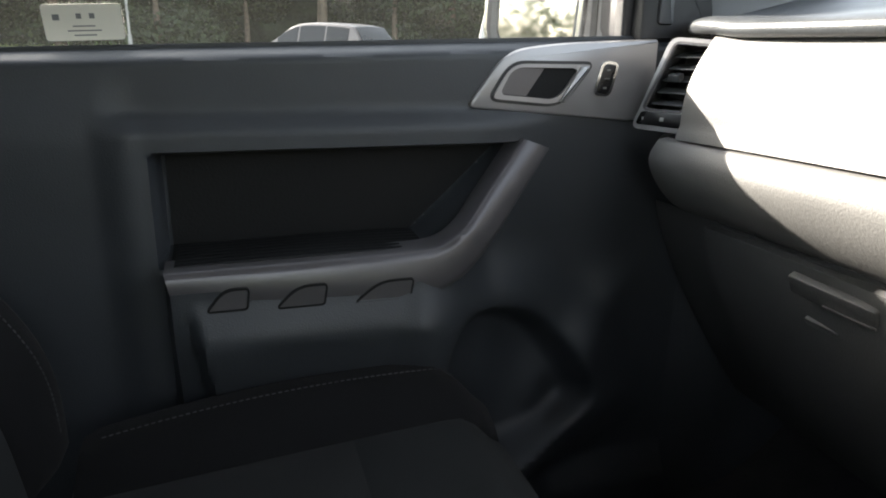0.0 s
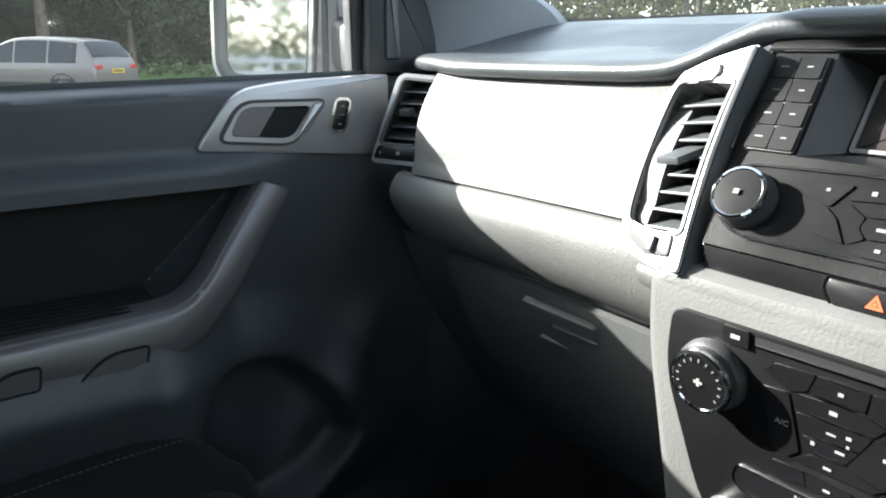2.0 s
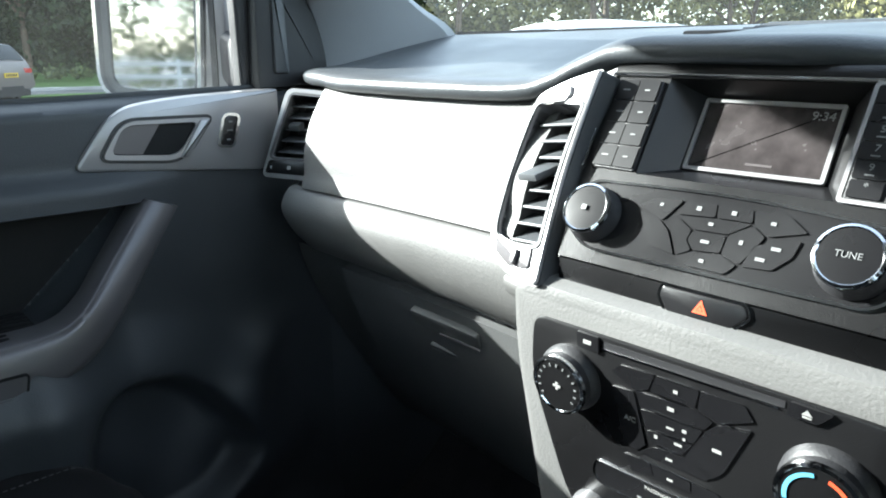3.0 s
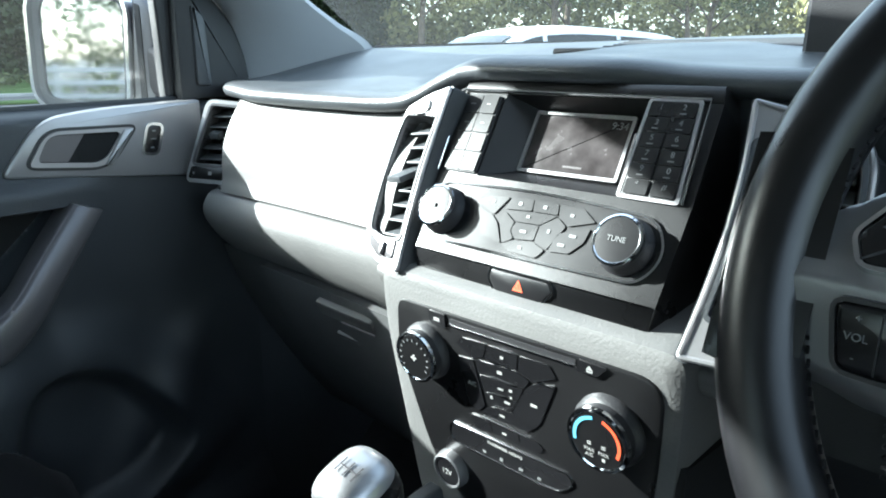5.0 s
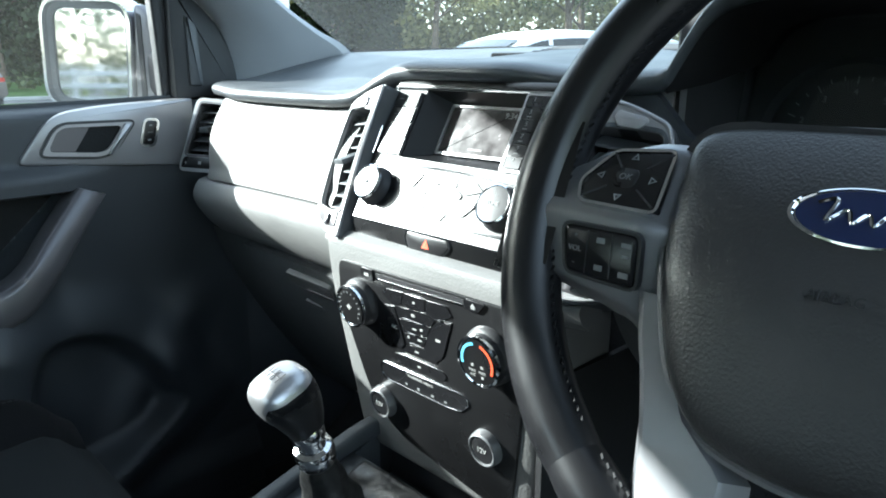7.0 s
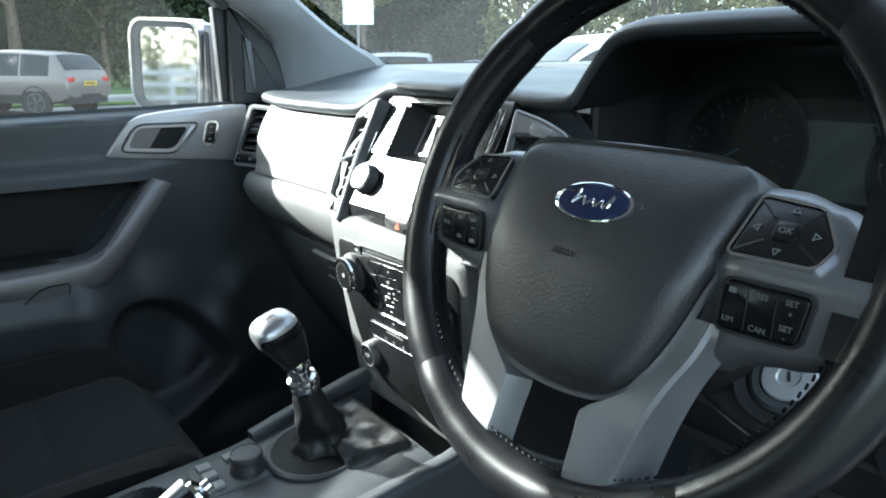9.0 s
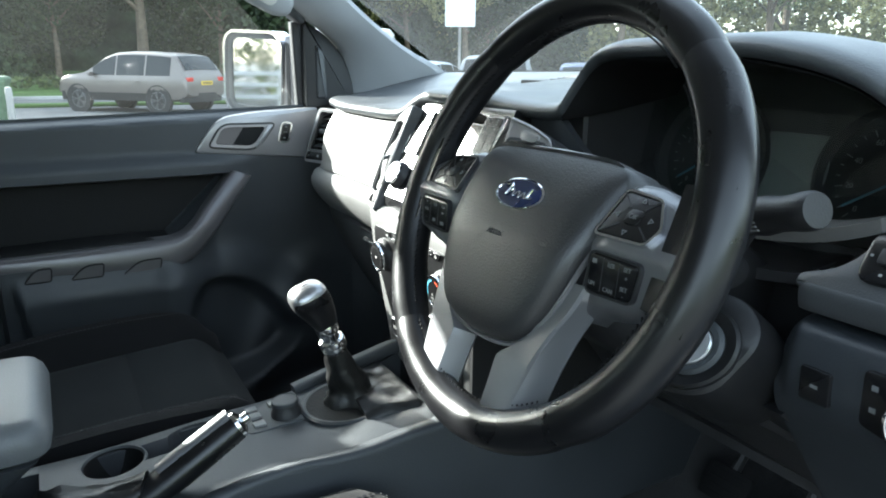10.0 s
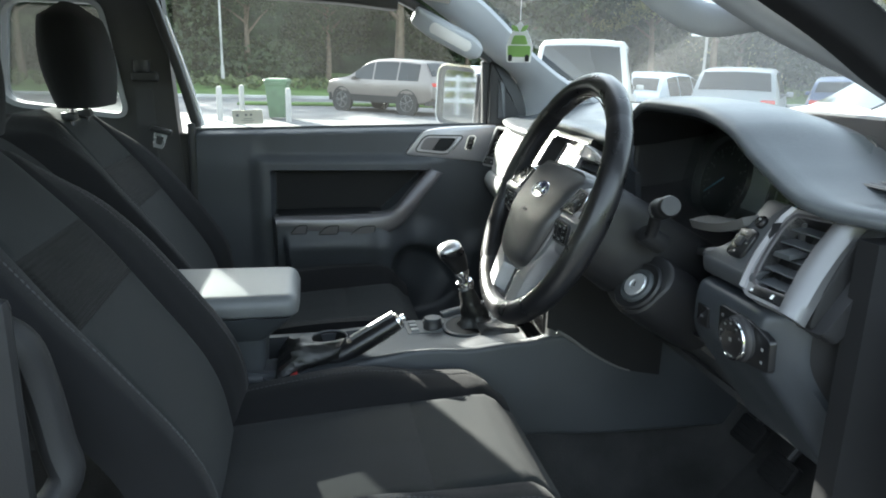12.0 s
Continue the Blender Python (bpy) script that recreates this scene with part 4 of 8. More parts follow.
# centre vents, mirrored about the stack
S = frame_at((0.476, CY, 1.178), (0.5, 0, 0.866))
MID = 0.012  # the stack's middle line
def side_vent(sgn, label):
    """A tall vent that turns away from the radio, in a broad silver frame with a tab on top and a thumbwheel below."""
    u, v = Vector((-0.2291, -0.9663, 0.1175)), Vector((0.4152, 0.0122, 0.9097))
    o = Vector((0.445, 0.138, 1.126))
    if sgn > 0:
        o, u, v = Vector((o.x, 2 * MID - o.y, o.z)), Vector((-u.x, u.y, -u.z)), Vector((v.x, -v.y, v.z))
    mm2 = basis(o, u, v, u.cross(v))
    fl = lambda pts: [(-sgn * a, b) for a, b in (pts if sgn < 0 else pts[::-1])]
    around = [(0.001, 0.0), (-0.004, 0.046), (-0.006, 0.088), (-0.004, 0.130), (0.0, 0.167), (-0.037, 0.162), (-0.067, 0.152), (-0.0735, 0.138), (-0.0775, 0.108), (-0.079, 0.071), (-0.077, 0.040), (-0.074, 0.026), (-0.064, 0.014), (-0.039, 0.004)]
    inside = [(-0.010, 0.030), (-0.0125, 0.060), (-0.0135, 0.088), (-0.0120, 0.118), (-0.009, 0.140), (-0.038, 0.1435), (-0.064, 0.1435), (-0.0675, 0.130), (-0.0705, 0.104), (-0.0715, 0.071), (-0.0695, 0.044), (-0.066, 0.033), (-0.050, 0.029), (-0.030, 0.027)]
    rad = [0.004, 0.03, 0.03, 0.03, 0.003, 0.03, 0.008, 0.03, 0.03, 0.03, 0.02, 0.012, 0.02, 0.03]
    rin = [0.003, 0.03, 0.03, 0.03, 0.003, 0.03, 0.006, 0.03, 0.03, 0.03, 0.02, 0.006, 0.02, 0.03]
    outl = [tuple(p) for p in rounded(fl(around), rad if sgn < 0 else rad[::-1], 4)]
    opn = [tuple(p) for p in rounded(fl(inside), rin if sgn < 0 else rin[::-1], 4)]
    t = vent("air_vent_centre", mm2, outl, opn, 8, label, (sgn * 0.041, 0.088), slat_tilt=38, frame_mat=M_SILVER, depth=0.045, handle=(0.024, 0.006, 0.030))
    bm = bmesh.new()
    ring_plate(bm, grow(outl, 0.0015), grow(outl, -0.0008), -0.05, 0.001, mm2)
    part("side_wall", bm, M_SHELF, t, "charcoal flank of the vent")
    bm = bmesh.new()
    edge = [mm2 @ Vector((p[0], p[1], 0.0022)) for p in grow(outl, -0.0015)]
    tube(bm, edge + edge[:1], 0.0020, 8)
    part("outer_bead", bm, M_SILVER, t, "rounded silver edge")
    bm = bmesh.new()
    plate(bm, rounded(fl([(-0.012, 0.010), (-0.014, 0.026), (-0.050, 0.026), (-0.066, 0.030), (-0.060, 0.018), (-0.038, 0.009)]), 0.003, 3), 0.002, 0.005, mm2, lip=0.0012)
    part("thumbwheel_panel", bm, M_TITAN, t)
    bm = bmesh.new()
    box(bm, (0.006, 0.012, 0.006), (sgn * 0.030, 0.017, 0.006), mm2, bevel=0.0015)
    part("thumbwheel", bm, M_TITAN, t)
    bm = bmesh.new()
    plate(bm, rounded(fl([(-0.024, 0.149), (-0.028, 0.143), (-0.045, 0.143), (-0.051, 0.149), (-0.050, 0.153), (-0.026, 0.156)]), 0.002, 3), 0.002, 0.006, mm2, lip=0.001)
    part("top_tab", bm, M_SILVER, t)
    return t
side_vent(-1, "silver-framed centre vent beside the radio")
side_vent(1, "silver-framed centre vent behind the steering wheel")

# ---- centre stack: radio ----
SL = frame_at(S @ Vector((0, -0.034, 0)), (0.16, 0, 1.0))
radio = thing("radio_unit", "black radio unit with small screen, keypads and two knobs", "car radio", tuple(S.translation))
bm = bmesh.new()
face = rounded([(-0.119, -0.072), (0.119, -0.072), (0.108, 0.02), (0.097, 0.127), (-0.097, 0.127), (-0.108, 0.02)], [0.006, 0.006, 0.02, 0.006, 0.006, 0.02], 4)
# fascia as strips round the screen bay
plate(bm, rounded([(-0.114, -0.034), (0.108, -0.034), (0.110, 0.036), (-0.120, 0.036)], 0.001, 4), -0.06, 0.0, S)
plate(bm, rounded([(-0.108, -0.030), (0.104, -0.030), (0.108, 0.001), (-0.114, 0.001)], [0.012, 0.012, 0.001, 0.001], 4), -0.03, 0.0, SL, lip=0.002)
plate(bm, [(-0.121, 0.036), (-0.076, 0.036), (-0.076, 0.1105), (-0.124, 0.1105)], -0.06, -0.0005, S)
plate(bm, [(0.054, 0.036), (0.110, 0.036), (0.108, 0.1105), (0.054, 0.1105)], -0.06, -0.0005, S)
plate(bm, [(-0.124, 0.1105), (0.108, 0.1105), (0.106, 0.124), (-0.124, 0.124)], -0.06, 0.0, S, lip=0.002)
fascia = part("fascia", bm, M_FASCIA, radio, "satin black fascia")
bm = bmesh.new()
tube(bm, [S @ Vector((u, v, 0.0015)) for u, v in ((-0.1205, 0.036), (-0.1235, 0.1125), (0.100, 0.1125), (0.103, 0.036))], 0.0012, 6)
part("fascia_bead", bm, M_CHROME, fascia)
# screen bay: sloped cheeks and the screen at the back
bm = bmesh.new()
for a, b, c, d in (((-0.076, 0.036, 0), (-0.076, 0.1105, 0), (-0.055, 0.108, -0.024), (-0.055, 0.053, -0.024)), ((0.054, 0.036, 0), (0.054, 0.1105, 0), (0.040, 0.108, -0.024), (0.040, 0.053, -0.024)), ((-0.076, 0.036, 0), (0.054, 0.036, 0), (0.040, 0.053, -0.024), (-0.055, 0.053, -0.024)), ((-0.076, 0.1105, 0), (0.054, 0.1105, 0), (0.040, 0.108, -0.024), (-0.055, 0.108, -0.024))):
    bm.faces.new([bm.verts.new(S @ Vector(p)) for p in (a, b, c, d)])
part("screen_bay", bm, M_FASCIA, radio, "sloped black cheeks of the screen bay")
bm = bmesh.new()
scr = rounded([(-0.056, 0.052), (0.038, 0.053), (0.037, 0.107), (-0.056, 0.107)], 0.002, 3)
ring_plate(bm, scr, grow(scr, -0.0028), -0.024, -0.0205, S)
part("screen_frame", bm, M_SILVER, radio)
bm = bmesh.new()
plate(bm, grow(scr, -0.0027), -0.026, -0.0222, S)
screen = part("screen", bm, M_SCREEN, radio, "dim display")
lettering("9:34", 0.0085, shift(S, 0.0245, 0.0985, -0.0220), M_PRINT_DIM, screen, "clock_digits")
bars([(-0.005, 0.061, 0.022, 0.0022)], shift(S, 0, 0, -0.0220), mat("dim_print", (0.07, 0.06, 0.06), 0.4), screen)


def key(name, outline, m, parent, material=None, h=0.0014, base=0.0):
    bm = bmesh.new()
    plate(bm, outline, base - 0.001, base + h, m, lip=0.0)
    return part(name, bm, material or M_KEY, parent)


def rect(u, v, w, h, r=0.0012):
    return [tuple(p) for p in rounded([(u - w / 2, v - h / 2), (u + w / 2, v - h / 2), (u + w / 2, v + h / 2), (u - w / 2, v + h / 2)], r, 3)]


# left keys, two by four
lk = part("keypad", (lambda b: plate(b, rounded([(-0.1135, 0.037), (-0.078, 0.037), (-0.079, 0.1075), (-0.1165, 0.1075)], 0.002), -0.001, 0.0015, S, lip=0.0006))(bmesh.new()), M_BLACK, radio, "key block beside the screen")
for r in range(4):
    v = 0.0465 + 0.0174 * r
    for c in range(2):
        u = -0.1045 + 0.0172 * c - 0.0007 * r
        k = key("key", rect(u, v, 0.0164, 0.0164), S, lk, base=0.0015)
        bars([(u, v, 0.005 if c else 0.007, 0.0016)], shift(S, 0, 0, 0.0031), M_PRINT_DIM, lk)
# number keys, two by six
rk = part("keypad", (lambda b: plate(b, rounded([(0.057, 0.038), (0.0985, 0.038), (0.0925, 0.1095), (0.0575, 0.1095)], 0.002), -0.001, 0.0015, S, lip=0.0006))(bmesh.new()), M_BLACK, radio, "number key block")
# digits in the dimmer print, for the shadow over these keys
for i, ch in enumerate(("1", "2", "3", "4", "5", "6", "7", "8", "9", "0", "*", "#")):
    r, c = i // 2, i % 2
    u, v = 0.0672 + 0.0185 * c + (0.0009 if c else 0.0002) * (r - 2), 0.1030 - 0.0117 * r
    key("key", rect(u, v, 0.0176, 0.0108), S, rk, base=0.0015)
    lettering(ch, 0.006, shift(S, u, v + 0.0016, 0.0031), M_PRINT_DIM, rk, "digit")
    if 0 < i < 10:
        bars([(u, v - 0.0030, 0.006, 0.0012)], shift(S, 0, 0, 0.0031), M_PRINT_DIM, rk)
bm = bmesh.new()
ring_plate(bm, rounded([(0.0545, 0.0355), (0.1015, 0.0355), (0.0950, 0.1118), (0.0550, 0.1118)], 0.003, 4), rounded([(0.057, 0.038), (0.0985, 0.038), (0.0925, 0.1095), (0.0575, 0.1095)], 0.002, 4), 0.0, 0.002, S)
part("keypad_rim", bm, M_SILVER, rk)
# pool of the lower controls
pool = rounded([(-0.100, -0.024), (0.092, -0.022), (0.104, 0.0), (0.092, 0.024), (0.0, 0.030), (-0.108, 0.026), (-0.121, 0.004)], [0.03, 0.022, 0.02, 0.02, 0.1, 0.02, 0.02], 6)
bm = bmesh.new()
ring_plate(bm, grow(pool, 0.0012), grow(pool, -0.0006), -0.001, 0.0022, S)
part("control_rim", bm, M_CHROME, radio, "thin bright rim round the controls")
bm = bmesh.new()
plate(bm, pool, -0.001, 0.0008, S)
part("control_field", bm, M_PIANO, radio, "gloss black field of the controls")


def knob(name, m, r, h, parent, label, cap=None, ring=None):
    bm = bmesh.new()
    lathe(bm, [(0.0, 0.0), (r * 1.12, 0.0), (r * 1.10, h * 0.25), (r * 0.98, h * 0.45), (r * 0.97, h * 0.8)], m, 36)
    k = part(name, bm, M_BLACK, parent, label)
    bm = bmesh.new()
    lathe(bm, [(r * 0.97, h * 0.78), (r * 1.0, h * 0.82), (r * 0.985, h * 0.98), (r * 0.90, h * 1.03), (r * 0.86, h * 0.99), (r * 0.86, h * 0.8)], m, 36)
    part("knob_ring", bm, ring or M_CHROME, k)
    bm = bmesh.new()
    lathe(bm, [(r * 0.862, h * 0.8), (r * 0.86, h * 0.985), (r * 0.6, h * 1.0), (0.0, h * 1.01)], m, 36)
    part("knob_cap", bm, cap or M_PIANO, k)
    return k


k1 = knob("volume_knob", shift(S, -0.0955, 0.001, 0.0), 0.0186, 0.015, radio, "round knob with chrome edge")
k2 = knob("tune_knob", shift(S, 0.0745, 0.002, 0.0), 0.0186, 0.0155, radio, "round knob with chrome edge")
lettering("TUNE", 0.0054, shift(S, 0.0745, 0.002, 0.0160), M_PRINT_DIM, k2)
bars([(-0.0955, 0.001, 0.005, 0.005)], shift(S, 0, 0, 0.0165), M_PRINT_DIM, k1)
# faceted key cluster
cl = {"preset_key": [[(-0.063, 0.014), (-0.053, 0.0205), (-0.033, 0.022), (-0.043, 0.006)], [(-0.031, 0.022), (-0.0105, 0.023), (-0.009, 0.014), (-0.034, 0.012)], [(-0.0095, 0.023), (0.0125, 0.023), (0.0145, 0.0145), (-0.008, 0.014)], [(0.0135, 0.023), (0.035, 0.022), (0.047, 0.014), (0.026, 0.0075), (0.016, 0.014)]],
      "arrow_key": [[(-0.033, 0.011), (-0.007, 0.0132), (0.0145, 0.0135), (0.002, 0.0045), (-0.020, 0.0038)], [(0.0028, 0.004), (0.0155, 0.0128), (0.0245, 0.007), (0.015, -0.0125), (0.0025, -0.0085)], [(-0.0165, -0.011), (0.0018, -0.0092), (0.0135, -0.0135), (0.008, -0.0205), (-0.017, -0.0205), (-0.026, -0.016)], [(-0.0355, 0.002), (-0.033, 0.010), (-0.0212, 0.003), (-0.0225, -0.004), (-0.0172, -0.010), (-0.026, -0.0152)]],
      "ok_key": [[(-0.0218, -0.0035), (-0.0198, 0.003), (0.0015, 0.0037), (0.0015, -0.008), (-0.016, -0.0098)]],
      "seek_key": [[(-0.061, 0.010), (-0.045, 0.006), (-0.037, 0.0), (-0.0275, -0.0152), (-0.048, -0.012)], [(0.020, 0.001), (0.045, 0.009), (0.043, -0.002), (0.034, -0.012), (0.0165, -0.0135)]]}
for nm, polys in cl.items():
    for o in polys:
        key(nm, [tuple(p) for p in rounded(o, 0.0018, 3)], S, radio, M_KEY, h=0.0012, base=0.0008)
bars([(-0.047, 0.0165, 0.003, 0.003), (-0.021, 0.018, 0.004, 0.004), (0.002, 0.0185, 0.004, 0.004), (0.027, 0.016, 0.004, 0.003), (-0.010, 0.009, 0.004, 0.003), (-0.010, -0.003, 0.007, 0.003), (-0.008, -0.0155, 0.004, 0.003), (0.012, 0.001, 0.003, 0.004), (0.026, -0.007, 0.007, 0.003), (0.033, 0.001, 0.007, 0.003)], shift(S, 0, 0, 0.0023), M_PRINT_DIM, radio)
# hazard key
SH = shift(SL, 0, 0.003, 0)
hz = rounded([(-0.030, -0.0115), (-0.022, -0.0225), (0.020, -0.0225), (0.031, -0.0115), (0.027, -0.0035), (-0.028, -0.0035)], 0.003, 4)
bm = bmesh.new()
ring_plate(bm, grow(hz, 0.0008), grow(hz, -0.0006), -0.001, 0.0016, SH)
hk = part("hazard_rim", bm, M_CHROME, radio)
bm = bmesh.new()
plate(bm, grow(hz, -0.0012), -0.001, 0.0018, SH, lip=0.0008)
part("hazard_key", bm, M_KEY, hk)
bm = bmesh.new()
ring_plate(bm, [(-0.0050, -0.0165), (0.0050, -0.0165), (0.0, -0.0078)], [(-0.0024, -0.0149), (0.0024, -0.0149), (0.0, -0.0110)], 0.0015, 0.0022, SH)
bm2v = [bm.verts.new(SH @ Vector((u, v, 0.00235))) for u, v in ((-0.0018, -0.0145), (0.0018, -0.0145), (0.0, -0.0117))]
bm.faces.new(bm2v)
part("hazard_triangle", bm, M_RED, hk, "red warning triangle")

# ---- centre stack: climate panel in its grey surround ----
C = frame_at((0.458, CY, 1.040), (-0.12, 0, 0.993))
bm = bmesh.new()
sur = rounded([(-0.125, -0.16), (0.123, -0.16), (0.140, 0.03), (0.142, 0.092), (-0.148, 0.092), (-0.150, 0.03)], [0.03, 0.03, 0.05, 0.02, 0.02, 0.05], 6)
plate(bm, sur, -0.10, 0.004, C, lip=0.012)
part("stack_surround", bm, M_DASH, dash, "grained grey surround of the centre stack")
bm = bmesh.new()
def ledge_at(y, t):
    k = abs(y - CY) / 0.16
    prof = smooth_path([(0.482, 0, 1.1265), (0.463, 0, 1.1230), (0.448, 0, 1.1155), (0.446, 0, 1.108), (0.452, 0, 1.098), (0.462, 0, 1.091)], 3)
    p = prof[int(round(t * (len(prof) - 1)))]
    return Vector((p.x + 0.014 * k * k, y, p.z + 0.004 * k * k))
sheet(bm, ledge_at, spaced(-0.150, 0.186, 26), spaced(0, 1, 15), (0.03, 0, 0))
part("stack_ledge", bm, M_DASH, dash, "grained grey ledge below the radio")
climate = thing("climate_panel", "black climate control panel with two knobs and keys", "climate control", tuple(C.translation))
pan = rounded([(-0.085, -0.118), (0.098, -0.150), (0.122, -0.02), (0.127, 0.069), (-0.122, 0.0655), (-0.128, 0.015)], [0.06, 0.03, 0.06, 0.022, 0.012, 0.08], 7)
bm = bmesh.new()
plate(bm, pan, -0.02, 0.0065, C, lip=0.002)
part("panel", bm, M_FASCIA, climate, "satin black panel")
bm = bmesh.new()
plate(bm, [(-0.060, 0.0575), (0.061, 0.0605), (0.061, 0.0650), (-0.060, 0.0625)], 0.004, 0.0069, C)
part("disc_slot", bm, M_BLACK, climate)
bm = bmesh.new()
box(bm, (0.118, 0.0008, 0.002), (0, 0.0580, 0.0066), C @ Matrix.Rotation(radians(1.4), 4, "Z"))
part("slot_edge", bm, M_CHROME, climate)
CF = shift(C, 0, 0, 0.0065)
key("play_key", rect(-0.072, 0.0590, 0.018, 0.012), CF, climate, h=0.002)
key("eject_key", [tuple(p) for p in rounded([(0.063, 0.058), (0.079, 0.058), (0.087, 0.067), (0.064, 0.067)], 0.002)], CF, climate, h=0.002)
bars([(-0.072, 0.0590, 0.008, 0.004), (0.0735, 0.0605, 0.006, 0.0014)], shift(CF, 0, 0, 0.0022), M_PRINT, climate)
bm = bmesh.new()
bm.faces.new([bm.verts.new(CF @ Vector((u, v, 0.0024))) for u, v in ((0.0705, 0.0618), (0.0765, 0.0618), (0.0735, 0.0655))])
part("eject_mark", bm, M_PRINT, climate)
f1 = knob("fan_knob", shift(CF, -0.088, 0.025, 0), 0.0228, 0.0165, climate, "round fan knob with chrome edge", cap=M_FASCIA)
t1 = knob("temperature_knob", shift(CF, 0.088, 0.020, 0), 0.0242, 0.0165, climate, "round temperature knob with blue and red arcs", cap=M_FASCIA)
for i in range(13):
    a = radians(-35 + 250 * i / 12)
    bars([(0, 0.016, 0.0014, 0.003)], shift(CF, -0.088, 0.025, 0.0171) @ Matrix.Rotation(a - radians(90), 4, "Z"), M_PRINT_DIM, f1)
bars([(0, 0, 0.008, 0.0026), (0, 0, 0.0026, 0.008)], shift(CF, -0.088, 0.025, 0.0172), M_PRINT, f1)
for a0, a1, mt, nm in ((100, 195, M_BLUE, "cold_arc"), (-25, 75, M_RED, "warm_arc")):
    bm = bmesh.new()
    us = spaced(radians(a0), radians(a1), 14)
    sheet(bm, lambda a, r: shift(CF, 0.088, 0.020, 0.0171) @ Vector((r * math.cos(a), r * math.sin(a), 0)), us, [0.0160, 0.0185])
    part(nm, bm, mt, t1)
lettering("MAX", 0.0038, shift(CF, 0.0825, 0.0115, 0.0171), M_PRINT, t1)
lettering("A/C", 0.0038, shift(CF, 0.0825, 0.0075, 0.0171), M_PRINT, t1)
lettering("MAX", 0.0038, shift(CF, 0.0935, 0.0115, 0.0171), M_PRINT, t1)
bars([(0.0825, 0.0160, 0.004, 0.0008), (0.0825, 0.0175, 0.004, 0.0008), (0.0935, 0.0160, 0.004, 0.0008), (0.0935, 0.0175, 0.004, 0.0008), (0.0935, 0.007, 0.003, 0.003)], shift(CF, 0, 0, 0.0171), M_PRINT, t1)
# key cluster of the climate panel: outlines with bright top edges
polys = [[(-0.053, 0.043), (-0.046, 0.050), (-0.0205, 0.0515), (-0.0245, 0.039), (-0.035, 0.0345)], [(-0.019, 0.0515), (0.0105, 0.052), (0.0085, 0.039), (-0.0235, 0.0385)], [(0.0115, 0.052), (0.039, 0.053), (0.045, 0.044), (0.024, 0.034), (0.010, 0.0385)],
         [(-0.034, 0.0345), (0.008, 0.0375), (0.0205, 0.0335), (0.0150, 0.0255), (-0.0305, 0.0232)], [(-0.0305, 0.0218), (0.014, 0.0242), (0.0085, 0.0122), (-0.0255, 0.0088)], [(-0.025, 0.0075), (0.0078, 0.0108), (0.001, -0.0005), (-0.020, -0.0025)],
         [(-0.031, -0.0130), (-0.020, -0.0040), (0.001, -0.0018), (0.022, -0.005), (0.0185, -0.0115)], [(-0.053, 0.0315), (-0.0355, 0.033), (-0.026, -0.005), (-0.033, -0.0125), (-0.043, -0.009)], [(0.0235, 0.0325), (0.044, 0.038), (0.029, 0.0), (0.0215, -0.0085), (0.0020, -0.0015), (0.0158, 0.0248)],
         [(-0.043, -0.0195), (-0.0225, -0.018), (-0.0195, -0.028), (-0.036, -0.031)], [(-0.0215, -0.018), (0.007, -0.018), (0.008, -0.0265), (-0.0188, -0.0285)], [(0.008, -0.018), (0.026, -0.018), (0.031, -0.022), (0.027, -0.027), (0.009, -0.027)]]
for o in polys:
    key("climate_key", [tuple(p) for p in rounded(o, 0.0015, 3)], CF, climate, M_KEY, h=0.0010)
for u, v, w in ((-0.004, 0.0518, 0.016), (-0.007, 0.0375, 0.020), (-0.008, 0.0243, 0.030), (-0.008, 0.0100, 0.020), (0.034, 0.0355, 0.016), (-0.010, -0.0005, 0.014), (-0.006, -0.0172, 0.05)):
    bm = bmesh.new()
    box(bm, (w, 0.0007, 0.0006), (u, v, 0.0011), CF)
    part("key_edge", bm, M_CHROME, climate)
icons = [(-0.005, 0.045, 0.005, 0.005), (-0.008, 0.031, 0.008, 0.006), (-0.008, 0.0165, 0.009, 0.003), (0.002, 0.0185, 0.005, 0.005), (0.002, 0.0125, 0.003, 0.004), (-0.018, 0.0055, 0.004, 0.006), (-0.002, 0.0065, 0.009, 0.004), (-0.008, -0.008, 0.008, 0.0035), (-0.007, -0.024, 0.007, 0.0035), (0.024, 0.014, 0.010, 0.005)]
bars([(u, v, w * 0.75, h * 0.6) for u, v, w, h in icons], shift(CF, 0, 0, 0.0013), M_PRINT, climate, "icon_bar")
lettering("A/C", 0.0055, shift(CF, -0.038, 0.011, 0.0013), M_PRINT, climate)
strip = rounded([(-0.066, -0.037), (0.053, -0.034), (0.058, -0.041), (0.047, -0.053), (0.030, -0.0555), (-0.064, -0.056), (-0.070, -0.047)], [0.003, 0.004, 0.005, 0.006, 0.01, 0.005, 0.006], 5)
bm = bmesh.new()
ring_plate(bm, grow(strip, 0.0006), grow(strip, -0.0003), 0, 0.0012, CF)
tt = part("telltale_strip", bm, M_CHROME, climate)
bm = bmesh.new()
plate(bm, strip, -0.001, 0.0008, CF)
part("telltale_window", bm, M_PIANO, tt)
lettering("PASSENGER AIRBAG", 0.0040, shift(CF, -0.008, -0.0400, 0.0011), M_PRINT, tt)
bars([(-0.03, -0.051, 0.004, 0.003), (-0.012, -0.051, 0.004, 0.004), (0.008, -0.051, 0.005, 0.003), (0.026, -0.051, 0.004, 0.003)], shift(CF, 0, 0, 0.0011), M_PRINT_DIM, tt)
